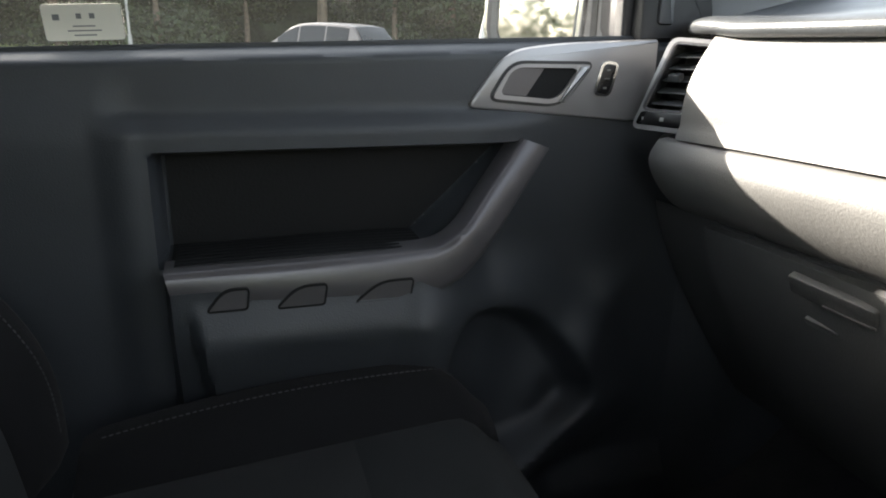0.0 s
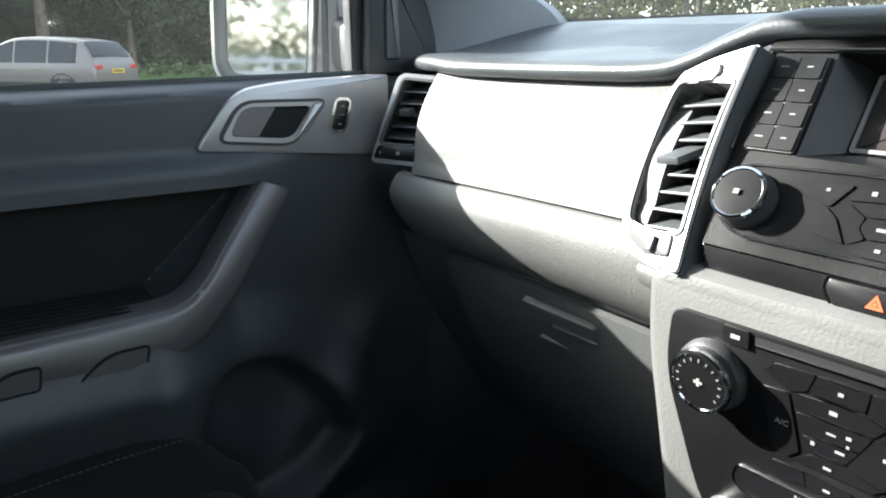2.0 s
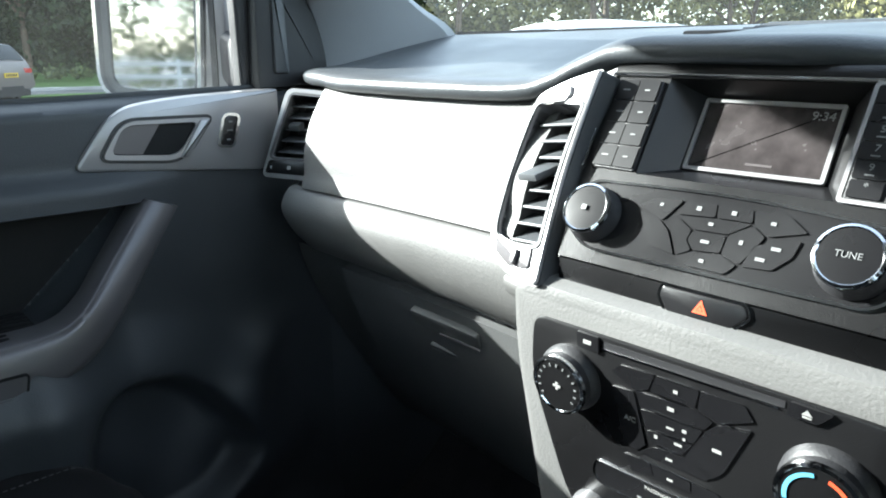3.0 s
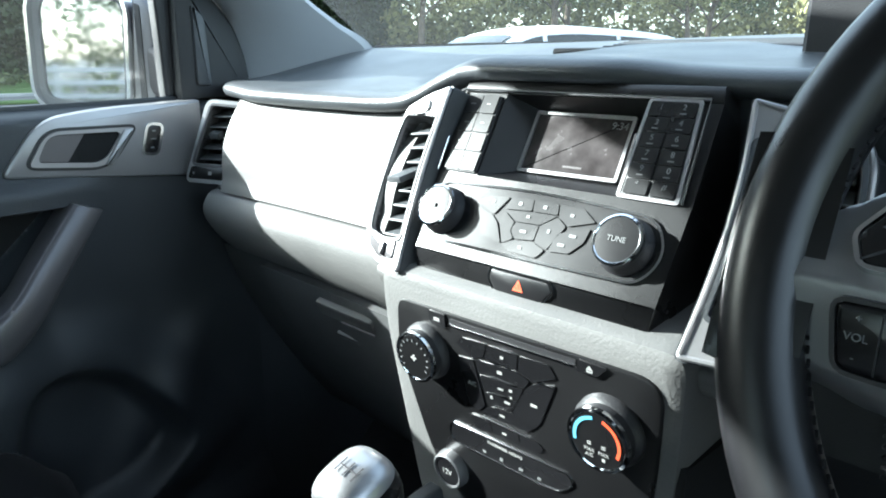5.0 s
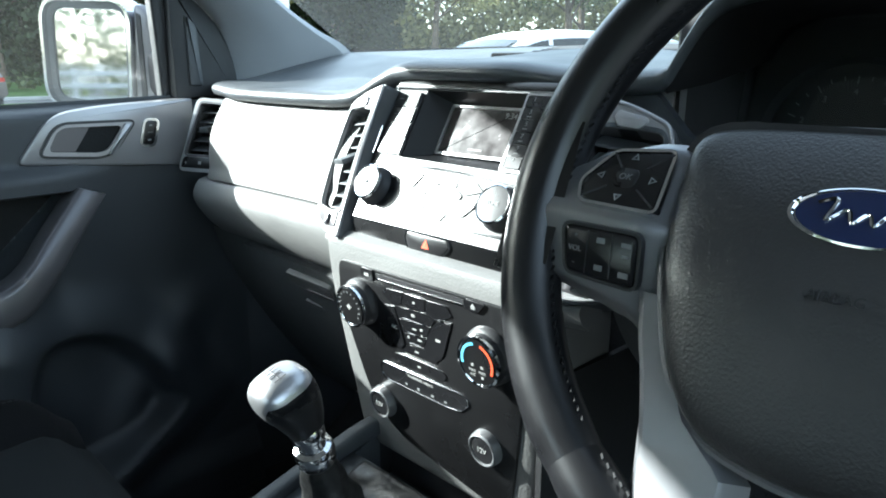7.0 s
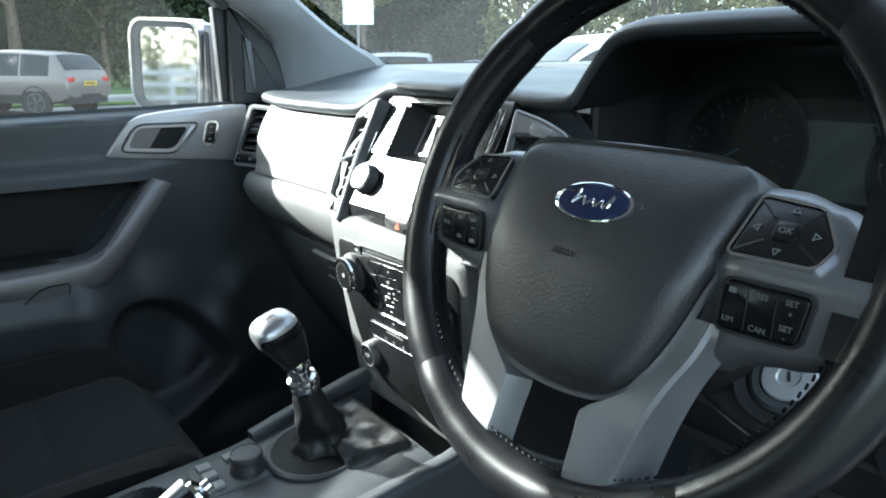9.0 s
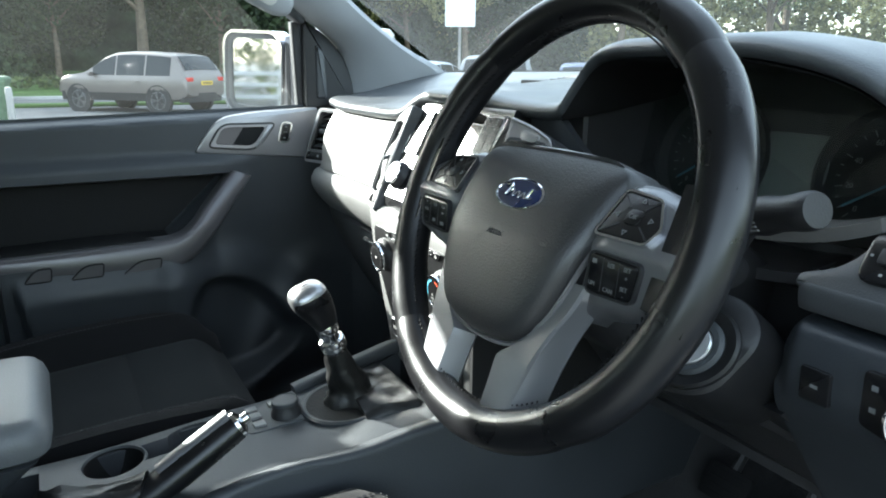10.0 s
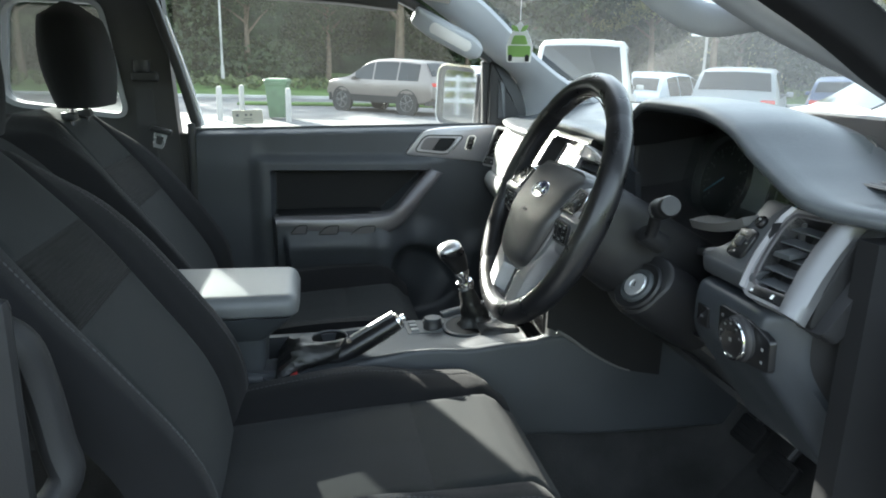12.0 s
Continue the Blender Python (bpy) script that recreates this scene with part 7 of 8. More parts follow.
for i in range(13):
    t = i / 12
    c = base.lerp(top, 0.02 + 0.66 * t)
    r = 0.021 * (1 - t) ** 1.3 + 0.0150 + 0.012 * math.exp(-((t - 0.03) / 0.06) ** 2)
    ring = []
    for j in range(28):
        a = 2 * math.pi * j / 28
        f = 1 + (0.10 * math.sin(4 * a + 5.5 * t) + 0.06 * math.sin(9 * a - 7 * t) + 0.09 * math.sin(19 * t + math.sin(a))) * (1 - t * 0.6)
        ring.append(c + Vector((math.cos(a), math.sin(a), 0)) * r * f)
    rings.append(ring)
loft(bm, rings)
part("gaiter", bm, M_BOOT, gl, "folded black leather gaiter", angle=60)
BOWL = basis((0.351, 0.034, 0.8785), (1, 0, 0.10), (0, 1, 0), (-0.1, 0, 1))
bm = bmesh.new()
lathe(bm, [(0.064, -0.006), (0.064, 0.0035), (0.061, 0.0055), (0.057, 0.0050), (0.053, -0.006)], BOWL, 40)
part("gaiter_ring", bm, M_CONSOLE, gl)
bm = bmesh.new()
lathe(bm, [(0.0, 0.0015), (0.053, 0.0015), (0.058, 0.0044)], BOWL, 36)
part("gaiter_well", bm, M_INSERT, gl)
# leather apron spreading forward to the bin
bm = bmesh.new()
def apron_at(a, b):
    x = 0.352 + 0.082 * a
    y = 0.020 + (b - 0.5) * (0.112 + 0.034 * a)
    z = top_at(x, 0).z + 0.0075 + 0.006 * noise.noise(Vector((x * 38, y * 30, 2))) + 0.008 * math.sin(math.pi * b) * (1 - a * 0.7) - 0.009 * (step(0.08, 0.0, b) + step(0.92, 1.0, b) + step(0.9, 1.0, a))
    return Vector((x, y, z))
sheet(bm, apron_at, spaced(0, 1, 22), spaced(0, 1, 28), (0, 0, -0.004))
part("gaiter_apron", bm, M_BOOT, gl, "creased leather in front of the lever", angle=70)
bm = bmesh.new()
lathe(bm, [(0.0, -0.060), (0.0165, -0.060), (0.0180, -0.056), (0.0180, -0.046), (0.0165, -0.042), (0.0125, -0.040), (0.0120, -0.030), (0.0150, -0.028), (0.0155, -0.018), (0.0140, -0.015), (0.0125, -0.012), (0.0, -0.010)], GM, 28)
part("chrome_collar", bm, M_CHROME, gl, "two-tier chrome reverse collar")
bm = bmesh.new()
def knob_r(h):
    if h > 0.026:
        return 0.0262 * max(0.0, 1 - ((h - 0.026) / 0.0265) ** 3.6) ** 0.5
    return 0.0262 - 0.0100 * ((0.026 - h) / 0.042) ** 1.25


def knob_off(h):
    return -0.008 * step(-0.02, 0.05, h)


def knob_at(a, h, extra=0.0):
    """A rounded square in plan, flatter than a circle."""
    c, d = math.cos(a), math.sin(a)
    r = (knob_r(h) + extra) * (abs(c) ** 3.0 + abs(d) ** 3.0) ** (-1 / 3.0) * 0.95
    return GM @ Vector((knob_off(h) + r * c, r * 0.86 * d, h))


rings = []
for i in range(26):
    h = -0.016 + 0.0683 * (1 - (1 - i / 25) ** 1.6)
    rings.append([knob_at(2 * math.pi * q / 40, h) for q in range(40)])
loft(bm, rings)
part("knob_grip", bm, M_LEATHER, gl, "black leather knob", angle=60)
bm = bmesh.new()
def cap_at(a, t):
    al = 2 * math.pi * a
    face = max(0.0, math.cos(al - radians(128)))
    low = 0.040 - 0.050 * face ** 1.2
    h = low + (0.0525 - low) * t
    return knob_at(al, h, 0.0007)
sheet(bm, cap_at, spaced(0, 1, 48), [math.sin(k * math.pi / 2) for k in spaced(0, 1, 20)])
part("knob_cap", bm, M_KNOBCAP, gl, "satin silver cap", angle=60)
bm = bmesh.new()
P = basis(top + ax * 0.0527 - fwd * 0.008, sidev * -1, fwd, ax)
box(bm, (0.014, 0.0009, 0.0004), (0, 0, 0.0003), P)
for u in (-0.007, 0.0, 0.007):
    box(bm, (0.0009, 0.011, 0.0004), (u, 0, 0.0003), P)
part("shift_pattern", bm, M_TITAN, gl)

# seat belt buckle beside the console
bk = thing("belt_buckle", "black seat belt buckle with red release button", "belt buckle", (0.0, -0.14, 0.80))
m = basis((-0.020, -0.110, 0.842), (0.8, 0, 0.25), (0, 1, 0), (-0.3, 0, 0.95))
bm = bmesh.new()
box(bm, (0.032, 0.05, 0.075), (0, 0, -0.035), m, bevel=0.007, seg=3)
part("body", bm, M_BLACK, bk)
bm = bmesh.new()
box(bm, (0.018, 0.044, 0.008), (0.005, 0, 0.004), m, bevel=0.003)
part("release_button", bm, M_REDPLASTIC, bk, "red release button")

# ---- seats ----
def seat(name, y0, x0, label, width=0.52, lean=0.0, drop=0.0, rest=0.0, length=0.46, flat=0.0):
    """A front seat with cushion, bolsters, backrest and headrest; x0 is where the backrest meets the cushion."""
    t = thing(name, label, "car seat", (x0 + 0.1, y0, 0.55))
    hw = width / 2

    def cush(u, v):
        # u across -1..1, v from back 0 to front 1, then down
        side = step(0.50, 0.80, abs(u))
        x = x0 - 0.02 + length * min(v, 1.0)
        nose = step(0.84, 1.0, v)
        z = 0.828 - drop + 0.030 * v + 0.040 * side * math.sin(math.pi * min(1, 0.22 + v * 0.58)) * (1 - flat * step(0.40, 0.85, v)) - 0.045 * nose ** 2.2 - 0.010 * (1 - abs(u)) * (1 - v)
        z -= 0.10 * step(0.88, 1.0, abs(u)) ** 2
        round_x = 0.045 * step(0.65, 1.0, abs(u)) ** 2 * v
        y = y0 + u * hw * (1 - 0.05 * (1 - v))
        if v > 1.0:
            d = v - 1.0
            x, z = x0 - 0.02 + length - round_x - 0.05 * d * d, z - 0.20 * d
            return Vector((x, y, z))
        return Vector((x - round_x, y, z))
    us = spaced(-1, 1, 44)

    def strip(nm, ua, ub, va, vb, material, lab="", lift=0.0):
        bm = bmesh.new()
        nu, nv = max(6, int((ub - ua) * 22)), max(8, int((vb - va) * 26))
        def at(u, v):
            p = cush(u, v)
            edge = min((u - ua) / 0.03, (ub - u) / 0.03, (v - va) / 0.03, (vb - v) / 0.03, 1.0)
            return p + Vector((0, 0, lift * 1.0 + 0.006 * (math.sqrt(max(0.0, 1 - (1 - max(0, edge)) ** 2)) - 1)))
        sheet(bm, at, spaced(ua, ub, nu), spaced(va, vb, nv))
        return part(nm, bm, material, t, lab, angle=60)
    strip("cushion_bolster", -1.0, -0.56, 0.0, 1.9, M_FABRIC, "black cloth bolster")
    strip("cushion_bolster", 0.56, 1.0, 0.0, 1.9, M_FABRIC, "black cloth bolster")
    strip("cushion_panel", -0.56, 0.56, 0.62, 1.9, M_FABRIC_MID, "charcoal cloth front panel")
    strip("cushion_panel", -0.56, 0.56, 0.0, 0.62, M_FABRIC_RIB, "ribbed charcoal cloth panel")
    # seam threads
    for u in (-0.80, 0.80):
        bm = bmesh.new()
        for i in range(60):
            a, b = 0.05 + 0.95 * i / 60, 0.05 + 0.95 * (i + 0.6) / 60
            tube(bm, [cush(u, a) + Vector((0, 0, 0.0006)), cush(u, b) + Vector((0, 0, 0.0006))], 0.0008, 4)
        part("stitching", bm, M_STITCH, t)
    bm = bmesh.new()
    box(bm, (0.46, width - 0.04, 0.22), (x0 + 0.19, y0, 0.66), bevel=0.03)
    part("base", bm, M_BLACK, t, "black seat base")

    # backrest
    def back(u, v, push=0.0):
        side = step(0.48, 0.82, abs(u))
        hwv = hw * (1.0 - 0.22 * step(0.62, 1.0, v) - 0.03 * (1 - v))
        x = x0 + lean + 0.03 - 0.13 * v - 0.175 * v * v + 0.035 * side * math.sin(math.pi * min(1, 0.15 + 0.85 * v)) + 0.02 * math.exp(-((v - 0.25) / 0.2) ** 2)
        x -= 0.07 * step(0.88, 1.0, abs(u)) ** 2
        z = 0.80 + 0.505 * v
        if v > 0.94:
            k = (v - 0.94) / 0.06
            x -= 0.05 * k * k
            z -= 0.012 * k * k
        z -= 0.03 * step(0.55, 1.0, abs(u)) * step(0.75, 1.0, v)
        return Vector((x + push, y0 + u * hwv, z))

    def bstrip(nm, ua, ub, va, vb, material, lab=""):
        bm = bmesh.new()
        def at(u, v):
            edge = min((u - ua) / 0.03, (ub - u) / 0.03, (v - va) / 0.015, (vb - v) / 0.015, 1.0)
            return back(u, v, 0.006 * (math.sqrt(max(0.0, 1 - (1 - max(0, edge)) ** 2)) - 1))
        sheet(bm, at, spaced(ua, ub, max(6, int((ub - ua) * 24))), spaced(va, vb, max(8, int((vb - va) * 40))))
        return part(nm, bm, material, t, lab, angle=60)
    bstrip("back_bolster", -1.0, -0.54, 0.0, 1.0, M_FABRIC, "black cloth bolster")
    bstrip("back_bolster", 0.54, 1.0, 0.0, 1.0, M_FABRIC, "black cloth bolster")
    bstrip("back_panel", -0.54, 0.54, 0.0, 0.58, M_FABRIC_MID, "charcoal cloth panel")
    bstrip("back_panel", -0.54, 0.54, 0.58, 0.75, M_MESH, "open black mesh panel")
    bstrip("back_panel", -0.54, 0.54, 0.75, 1.0, M_FABRIC_MID, "charcoal cloth panel")
    for u in (-0.78, 0.78):
        bm = bmesh.new()
        for i in range(70):
            a, b = 0.08 + 0.84 * i / 70, 0.08 + 0.84 * (i + 0.6) / 70
            tube(bm, [back(u, a, 0.0006), back(u, b, 0.0006)], 0.0008, 4)
        part("stitching", bm, M_STITCH, t)
    bm = bmesh.new()
    rings = []
    for v in spaced(0.0, 0.97, 14):
        ring = []
        for u in spaced(-0.97, 0.97, 10):
            ring.append(back(u, v, -0.012))
        for u in spaced(0.90, -0.90, 10):
            ring.append(back(u, v, 0) + Vector((-0.10 + 0.02 * abs(u), 0, 0)))
        rings.append(ring)
    loft(bm, rings)
    part("backrest_shell", bm, M_FABRIC, t, "black cloth back cover", angle=60)
    # headrest on two posts
    hx, hz = x0 + lean - 0.300 + rest, 1.305
    for s in (-1, 1):
        bm = bmesh.new()
        tube(bm, [(hx - 0.006, y0 + s * 0.055, 1.24), (hx + 0.004, y0 + s * 0.055, 1.36)], 0.0065, 10, up=(0, 1, 0))
        part("headrest_post", bm, M_CHROME, t, "chrome post")
        bm = bmesh.new()
        box(bm, (0.03, 0.03, 0.018), (hx - 0.004, y0 + s * 0.055, 1.284), bevel=0.006)
        part("post_guide", bm, M_BLACK, t)
    bm = bmesh.new()
    rings = []
    for i in range(15):
        k = i / 14
        z = hz + 0.215 * k
        w = 0.088 + 0.050 * math.sin(math.pi * min(1, 0.28 + 0.55 * k)) - 0.075 * step(0.80, 1.0, k) ** 2
        d = 0.030 + 0.030 * math.sin(math.pi * min(1, 0.15 + 0.75 * k)) - 0.03 * step(0.85, 1.0, k)
        xm = hx + 0.02 - 0.02 * k
        ring = []
        for j in range(32):
            a = 2 * math.pi * j / 32
            ca, sa = math.cos(a), math.sin(a)
            ring.append(Vector((xm + d * math.copysign(abs(ca) ** 0.75, ca), y0 + w * math.copysign(abs(sa) ** 0.7, sa), z)))
        rings.append(ring)
    loft(bm, rings)
    part("headrest", bm, M_FABRIC, t, "black cloth headrest", angle=60)
    return t


seat("driver_seat", -0.355, -0.10, "black cloth driver's seat with charcoal panels and grey stitching", width=0.49, lean=-0.045, length=0.485, flat=0.7)
seat("passenger_seat", 0.385, -0.155, "black cloth passenger seat with charcoal panels and headrest", lean=-0.085, drop=0.03, rest=0.06)

# ---- outside: car park, verge, trees, vehicles ----
GZ = -0.12
rng = np.random.default_rng(7)


def ground_mat(name, base, scale, bump, tint=None, rough=0.9):
    m = mat(name, base, rough, grain=bump, grain_scale=scale, blotch=0.3, blotch_scale=0.6, spec=0.3)
    return m


M_ASPHALT = ground_mat("asphalt", (0.12, 0.12, 0.12), 90, 0.004)
M_GRASS = ground_mat("verge_grass", (0.075, 0.13, 0.03), 30, 0.05)
M_KERB = ground_mat("kerb_stone", (0.35, 0.34, 0.32), 60, 0.004)
M_BARK = mat("bark", (0.12, 0.09, 0.065), 0.9, grain=0.02, grain_scale=14, blotch=0.3, blotch_scale=3)


def leaf_mat(name, base, vary=0.5):
    m = bpy.data.materials.new(name)
    m.use_nodes = True
    n, k = m.node_tree.nodes, m.node_tree.links
    p = n["Principled BSDF"]
    p.inputs["Roughness"].default_value = 0.6
    geo = n.new("ShaderNodeNewGeometry")
    ramp = n.new("ShaderNodeValToRGB")
    ramp.color_ramp.elements[0].color = (base[0] * (1 - vary), base[1] * (1 - vary), base[2] * (1 - vary), 1)
    ramp.color_ramp.elements[1].color = (base[0] * (1 + vary), base[1] * (1 + vary * 0.8), base[2] * (1 + vary * 0.4), 1)
    k.new(geo.outputs["Random Per Island"], ramp.inputs["Fac"])
    k.new(ramp.outputs["Color"], p.inputs["Base Color"])
    tr = n.new("ShaderNodeBsdfTranslucent")
    k.new(ramp.outputs["Color"], tr.inputs["Color"])
    mix = n.new("ShaderNodeMixShader")
    mix.inputs["Fac"].default_value = 0.35
    k.new(p.outputs[0], mix.inputs[1])
    k.new(tr.outputs[0], mix.inputs[2])
    k.new(mix.outputs[0], n["Material Output"].inputs["Surface"])
    return m


M_LEAF = leaf_mat("leaves", (0.11, 0.145, 0.065))
# sunlight and haze ahead are put into this paler leaf colour
M_LEAF_PALED = leaf_mat("sun_hazed_leaves", (0.34, 0.34, 0.17))
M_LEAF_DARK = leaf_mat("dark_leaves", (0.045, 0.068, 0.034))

bm = bmesh.new()
us = [-900, -300, -120, -60, -30, -15, -5, 0, 5, 15, 30, 60, 120, 300, 900]
sheet(bm, lambda x, y: Vector((x, y, GZ)), us, us)
single("ground", bm, M_ASPHALT, "grey asphalt car park reaching to the horizon", "ground", kind="structure")
bm = bmesh.new()
sheet(bm, lambda x, y: Vector((x, y, GZ + 0.10 + 0.5 * step(34, 60, y) + 0.05 * noise.noise(Vector((x * 0.2, y * 0.2, 0))))), spaced(-70, 90, 60), spaced(30, 75, 24), (0, 0, -0.3))
single("verge", bm, M_GRASS, "green grass verge beyond the car park", "grass verge", kind="structure")
bm = bmesh.new()
box(bm, (160, 0.15, 0.14), (10, 29.9, GZ + 0.06), bevel=0.02, seg=1)
single("kerb", bm, M_KERB, "pale concrete kerb along the verge", "kerb", kind="structure")
bm = bmesh.new()
box(bm, (14, 0.9, 0.10), (4.6, 25.2, GZ + 0.05), bevel=0.03, seg=1)
single("grass_strip", bm, M_GRASS, "narrow strip of grass behind the parking bays", "grass verge", kind="structure")


def leaves(name, centres, radii, count, size, material, parent=None, squash=0.8, label="", category="", kind=""):
    """Many small leaf clumps, each a bent pair of triangles, spread through soft balls."""
    centres, radii = np.asarray(centres, float), np.asarray(radii, float)
    pick = rng.choice(len(centres), count, p=radii ** 2 / (radii ** 2).sum())
    d = rng.normal(size=(count, 3))
    d /= np.linalg.norm(d, axis=1)[:, None]
    r = radii[pick] * rng.uniform(0.55, 1.08, count) ** 0.6
    c = centres[pick] + d * r[:, None] * np.array([1, 1, squash])
    a = rng.normal(size=(count, 3))
    a /= np.linalg.norm(a, axis=1)[:, None]
    b = np.cross(a, d + 0.3 * rng.normal(size=(count, 3)))
    b /= np.linalg.norm(b, axis=1)[:, None] + 1e-9
    s = size * rng.uniform(0.5, 1.3, count)[:, None]
    v = np.stack([c - a * s, c + b * s * 0.6, c + a * s, c - b * s * 0.6], 1).reshape(-1, 3)
    v = v.reshape(-1, 4, 3)
    v[:, 1] += d * s * 0.25
    f = np.arange(count * 4).reshape(-1, 4)
    me = bpy.data.meshes.new(name)
    me.from_pydata(v.reshape(-1, 3).tolist(), [], f.tolist())
    me.materials.append(material)
    ob = new(name, me)
    if parent is not None:
        ob.parent = parent
    if label:
        tagged(ob, label, category, kind=kind)
    return ob


def tree(height, spread, material, label, seed, count=11000, leaf=0.13):
    """A tapered trunk with limbs and a crown of leaf clumps, at the origin."""
    random.seed(seed)
    t = thing("tree", label, "tree")
    bm = bmesh.new()
    trunk = smooth_path([(0, 0, 0), (random.uniform(-0.2, 0.2), 0.1, height * 0.25), (random.uniform(-0.4, 0.4), 0, height * 0.55), (0, 0.1, height * 0.85)], 5)
    sweep(bm, trunk, circle(height * 0.022, n=9), up=(0, 1, 0), scale=lambda k: 1.2 - 1.05 * k)
    tips, radii = [], []
    for i in range(9):
        a, h = i * 2.4 + random.uniform(-0.4, 0.4), height * random.uniform(0.28, 0.75)
        L = spread * random.uniform(0.55, 0.95)
        base = Vector((0, 0, h))
        tip = base + Vector((math.cos(a) * L, math.sin(a) * L, height * random.uniform(0.08, 0.22)))
        sweep(bm, [base, base.lerp(tip, 0.5) + Vector((0, 0, 0.2)), tip], circle(height * 0.008, n=6), up=(0.3, 0.2, 1), scale=lambda k: 1.2 - k)
        tips.append(tip)
        radii.append(spread * random.uniform(0.32, 0.52))
    for k in (0.62, 0.78, 0.92):
        tips.append(Vector((random.uniform(-0.5, 0.5), random.uniform(-0.5, 0.5), height * k)))
        radii.append(spread * (0.62 - 0.3 * (k - 0.6)))
    part("trunk", bm, M_BARK, t)
    leaves("crown", [tuple(p) for p in tips], radii, count, leaf, material, t)
    return t


kinds = [tree(13, 4.2, M_LEAF, "tall leafy green tree at the edge of the car park", 1), tree(11, 3.8, M_LEAF_PALED, "yellow-green leafy tree, its leaves paled for sun and haze", 2), tree(15, 4.6, M_LEAF_DARK, "tall dark green tree in the wood", 3)]
spots = [(2, -16, 44), (0, -9, 47), (2, -3.5, 45), (2, 1.5, 48), (0, 6, 46), (2, 10.5, 45), (0, 15, 47), (0, 20, 49), (1, 26, 50), (2, 32, 48), (1, 38, 52), (1, 33, 34), (0, 42, 30), (1, 46, 22), (0, 52, 36), (1, 55, 14), (0, 58, 26), (2, -24, 46), (0, -34, 44), (0, -40, 20), (2, -30, 28), (1, -44, 32), (0, -26, 14), (1, 24, 38), (2, 62, 6), (0, 48, -6)]
used = set()
for i, (k, x, y) in enumerate(spots):
    m = pose(x, y, GZ + 0.1, 0, 0, (i * 67) % 360) @ Matrix.Scale((0.85 + 0.3 * ((i * 37) % 10) / 10) * (0.7 if x < -14 else 1.0), 4)
    if k in used:
        copy_thing(kinds[k], m)
    else:
        kinds[k].matrix_basis = m
        used.add(k)
# scrub and undergrowth below and behind the trees
cs = [(x + rng.uniform(-1, 1), 50 + 5 * math.sin(x * 0.3) + rng.uniform(-2, 2), h) for x in range(-60, 44, 3) for h in (0.8, 3.5, 6.5, 10, 13.5) if rng.random() > 0.3]
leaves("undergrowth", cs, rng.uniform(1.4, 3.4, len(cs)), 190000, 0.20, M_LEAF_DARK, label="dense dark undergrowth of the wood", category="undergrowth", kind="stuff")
# the far wood's haze comes from its pale leaves alone
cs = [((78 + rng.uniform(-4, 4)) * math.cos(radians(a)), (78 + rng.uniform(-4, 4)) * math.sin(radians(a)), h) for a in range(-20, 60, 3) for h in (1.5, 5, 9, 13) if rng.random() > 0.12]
leaves("far_wood", cs, rng.uniform(3.0, 5.0, len(cs)), 90000, 0.34, M_LEAF_PALED, label="far wood beyond the car park, paled for haze", category="wood", kind="stuff")
cs = [(x, 36.5 + 0.4 * math.sin(x), 0.35) for x in np.arange(-40, 40, 1.1)]
leaves("verge_weeds", cs, [0.5] * len(cs), 7000, 0.16, M_LEAF, squash=0.5, label="rough grass and weeds along the verge", category="weeds", kind="stuff")
cs = [(-24 + rng.uniform(-1, 1), y, h) for y in range(-4, 60, 2) for h in (0.8, 2.2, 4.0, 6.0)]
leaves("hedge", cs, [1.5] * len(cs), 40000, 0.15, M_LEAF, label="green hedge behind the white fence", category="hedge", kind="stuff")

cs = [(x + rng.uniform(-1, 1), -15 + 2 * math.sin(x * 0.4) + rng.uniform(-1, 1), h) for x in range(-36, 40, 3) for h in (0.8, 2.6)]
leaves("tree_line", cs, [1.9] * len(cs), 9000, 0.5, M_LEAF, label="low tree line on the driver's side of the car park", category="trees", kind="stuff")

# shade between the trees, put in as a dark coloured sheet
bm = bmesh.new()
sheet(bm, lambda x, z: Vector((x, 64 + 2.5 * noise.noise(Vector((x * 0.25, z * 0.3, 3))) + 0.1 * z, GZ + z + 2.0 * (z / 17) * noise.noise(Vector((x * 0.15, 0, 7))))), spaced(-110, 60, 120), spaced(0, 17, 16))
single("backdrop", bm, mat("wood_shade", (0.03, 0.045, 0.022), 0.95, grain=0.5, grain_scale=1.2, blotch=0.5, blotch_scale=0.8), "dark sheet for the shade deep in the wood", "wood", kind="structure")

# ---- vehicles ----
M_TYRE = mat("tyre_rubber", (0.02, 0.02, 0.02), 0.8, grain=0.002, grain_scale=60)
M_CARGLASS = mat("dark_car_glass", (0.015, 0.018, 0.020), 0.09, spec=0.25, blotch=0.1)
M_RIM = mat("grey_alloy", (0.20, 0.20, 0.205), 0.35, metal=0.6)
M_TAIL = mat("red_lamp", (0.45, 0.03, 0.02), 0.2, coat=0.5)
M_LAMP = mat("clear_lamp", (0.75, 0.76, 0.78), 0.12, coat=0.8)
M_PLATE = mat("yellow_plate", (0.75, 0.5, 0.05), 0.5)


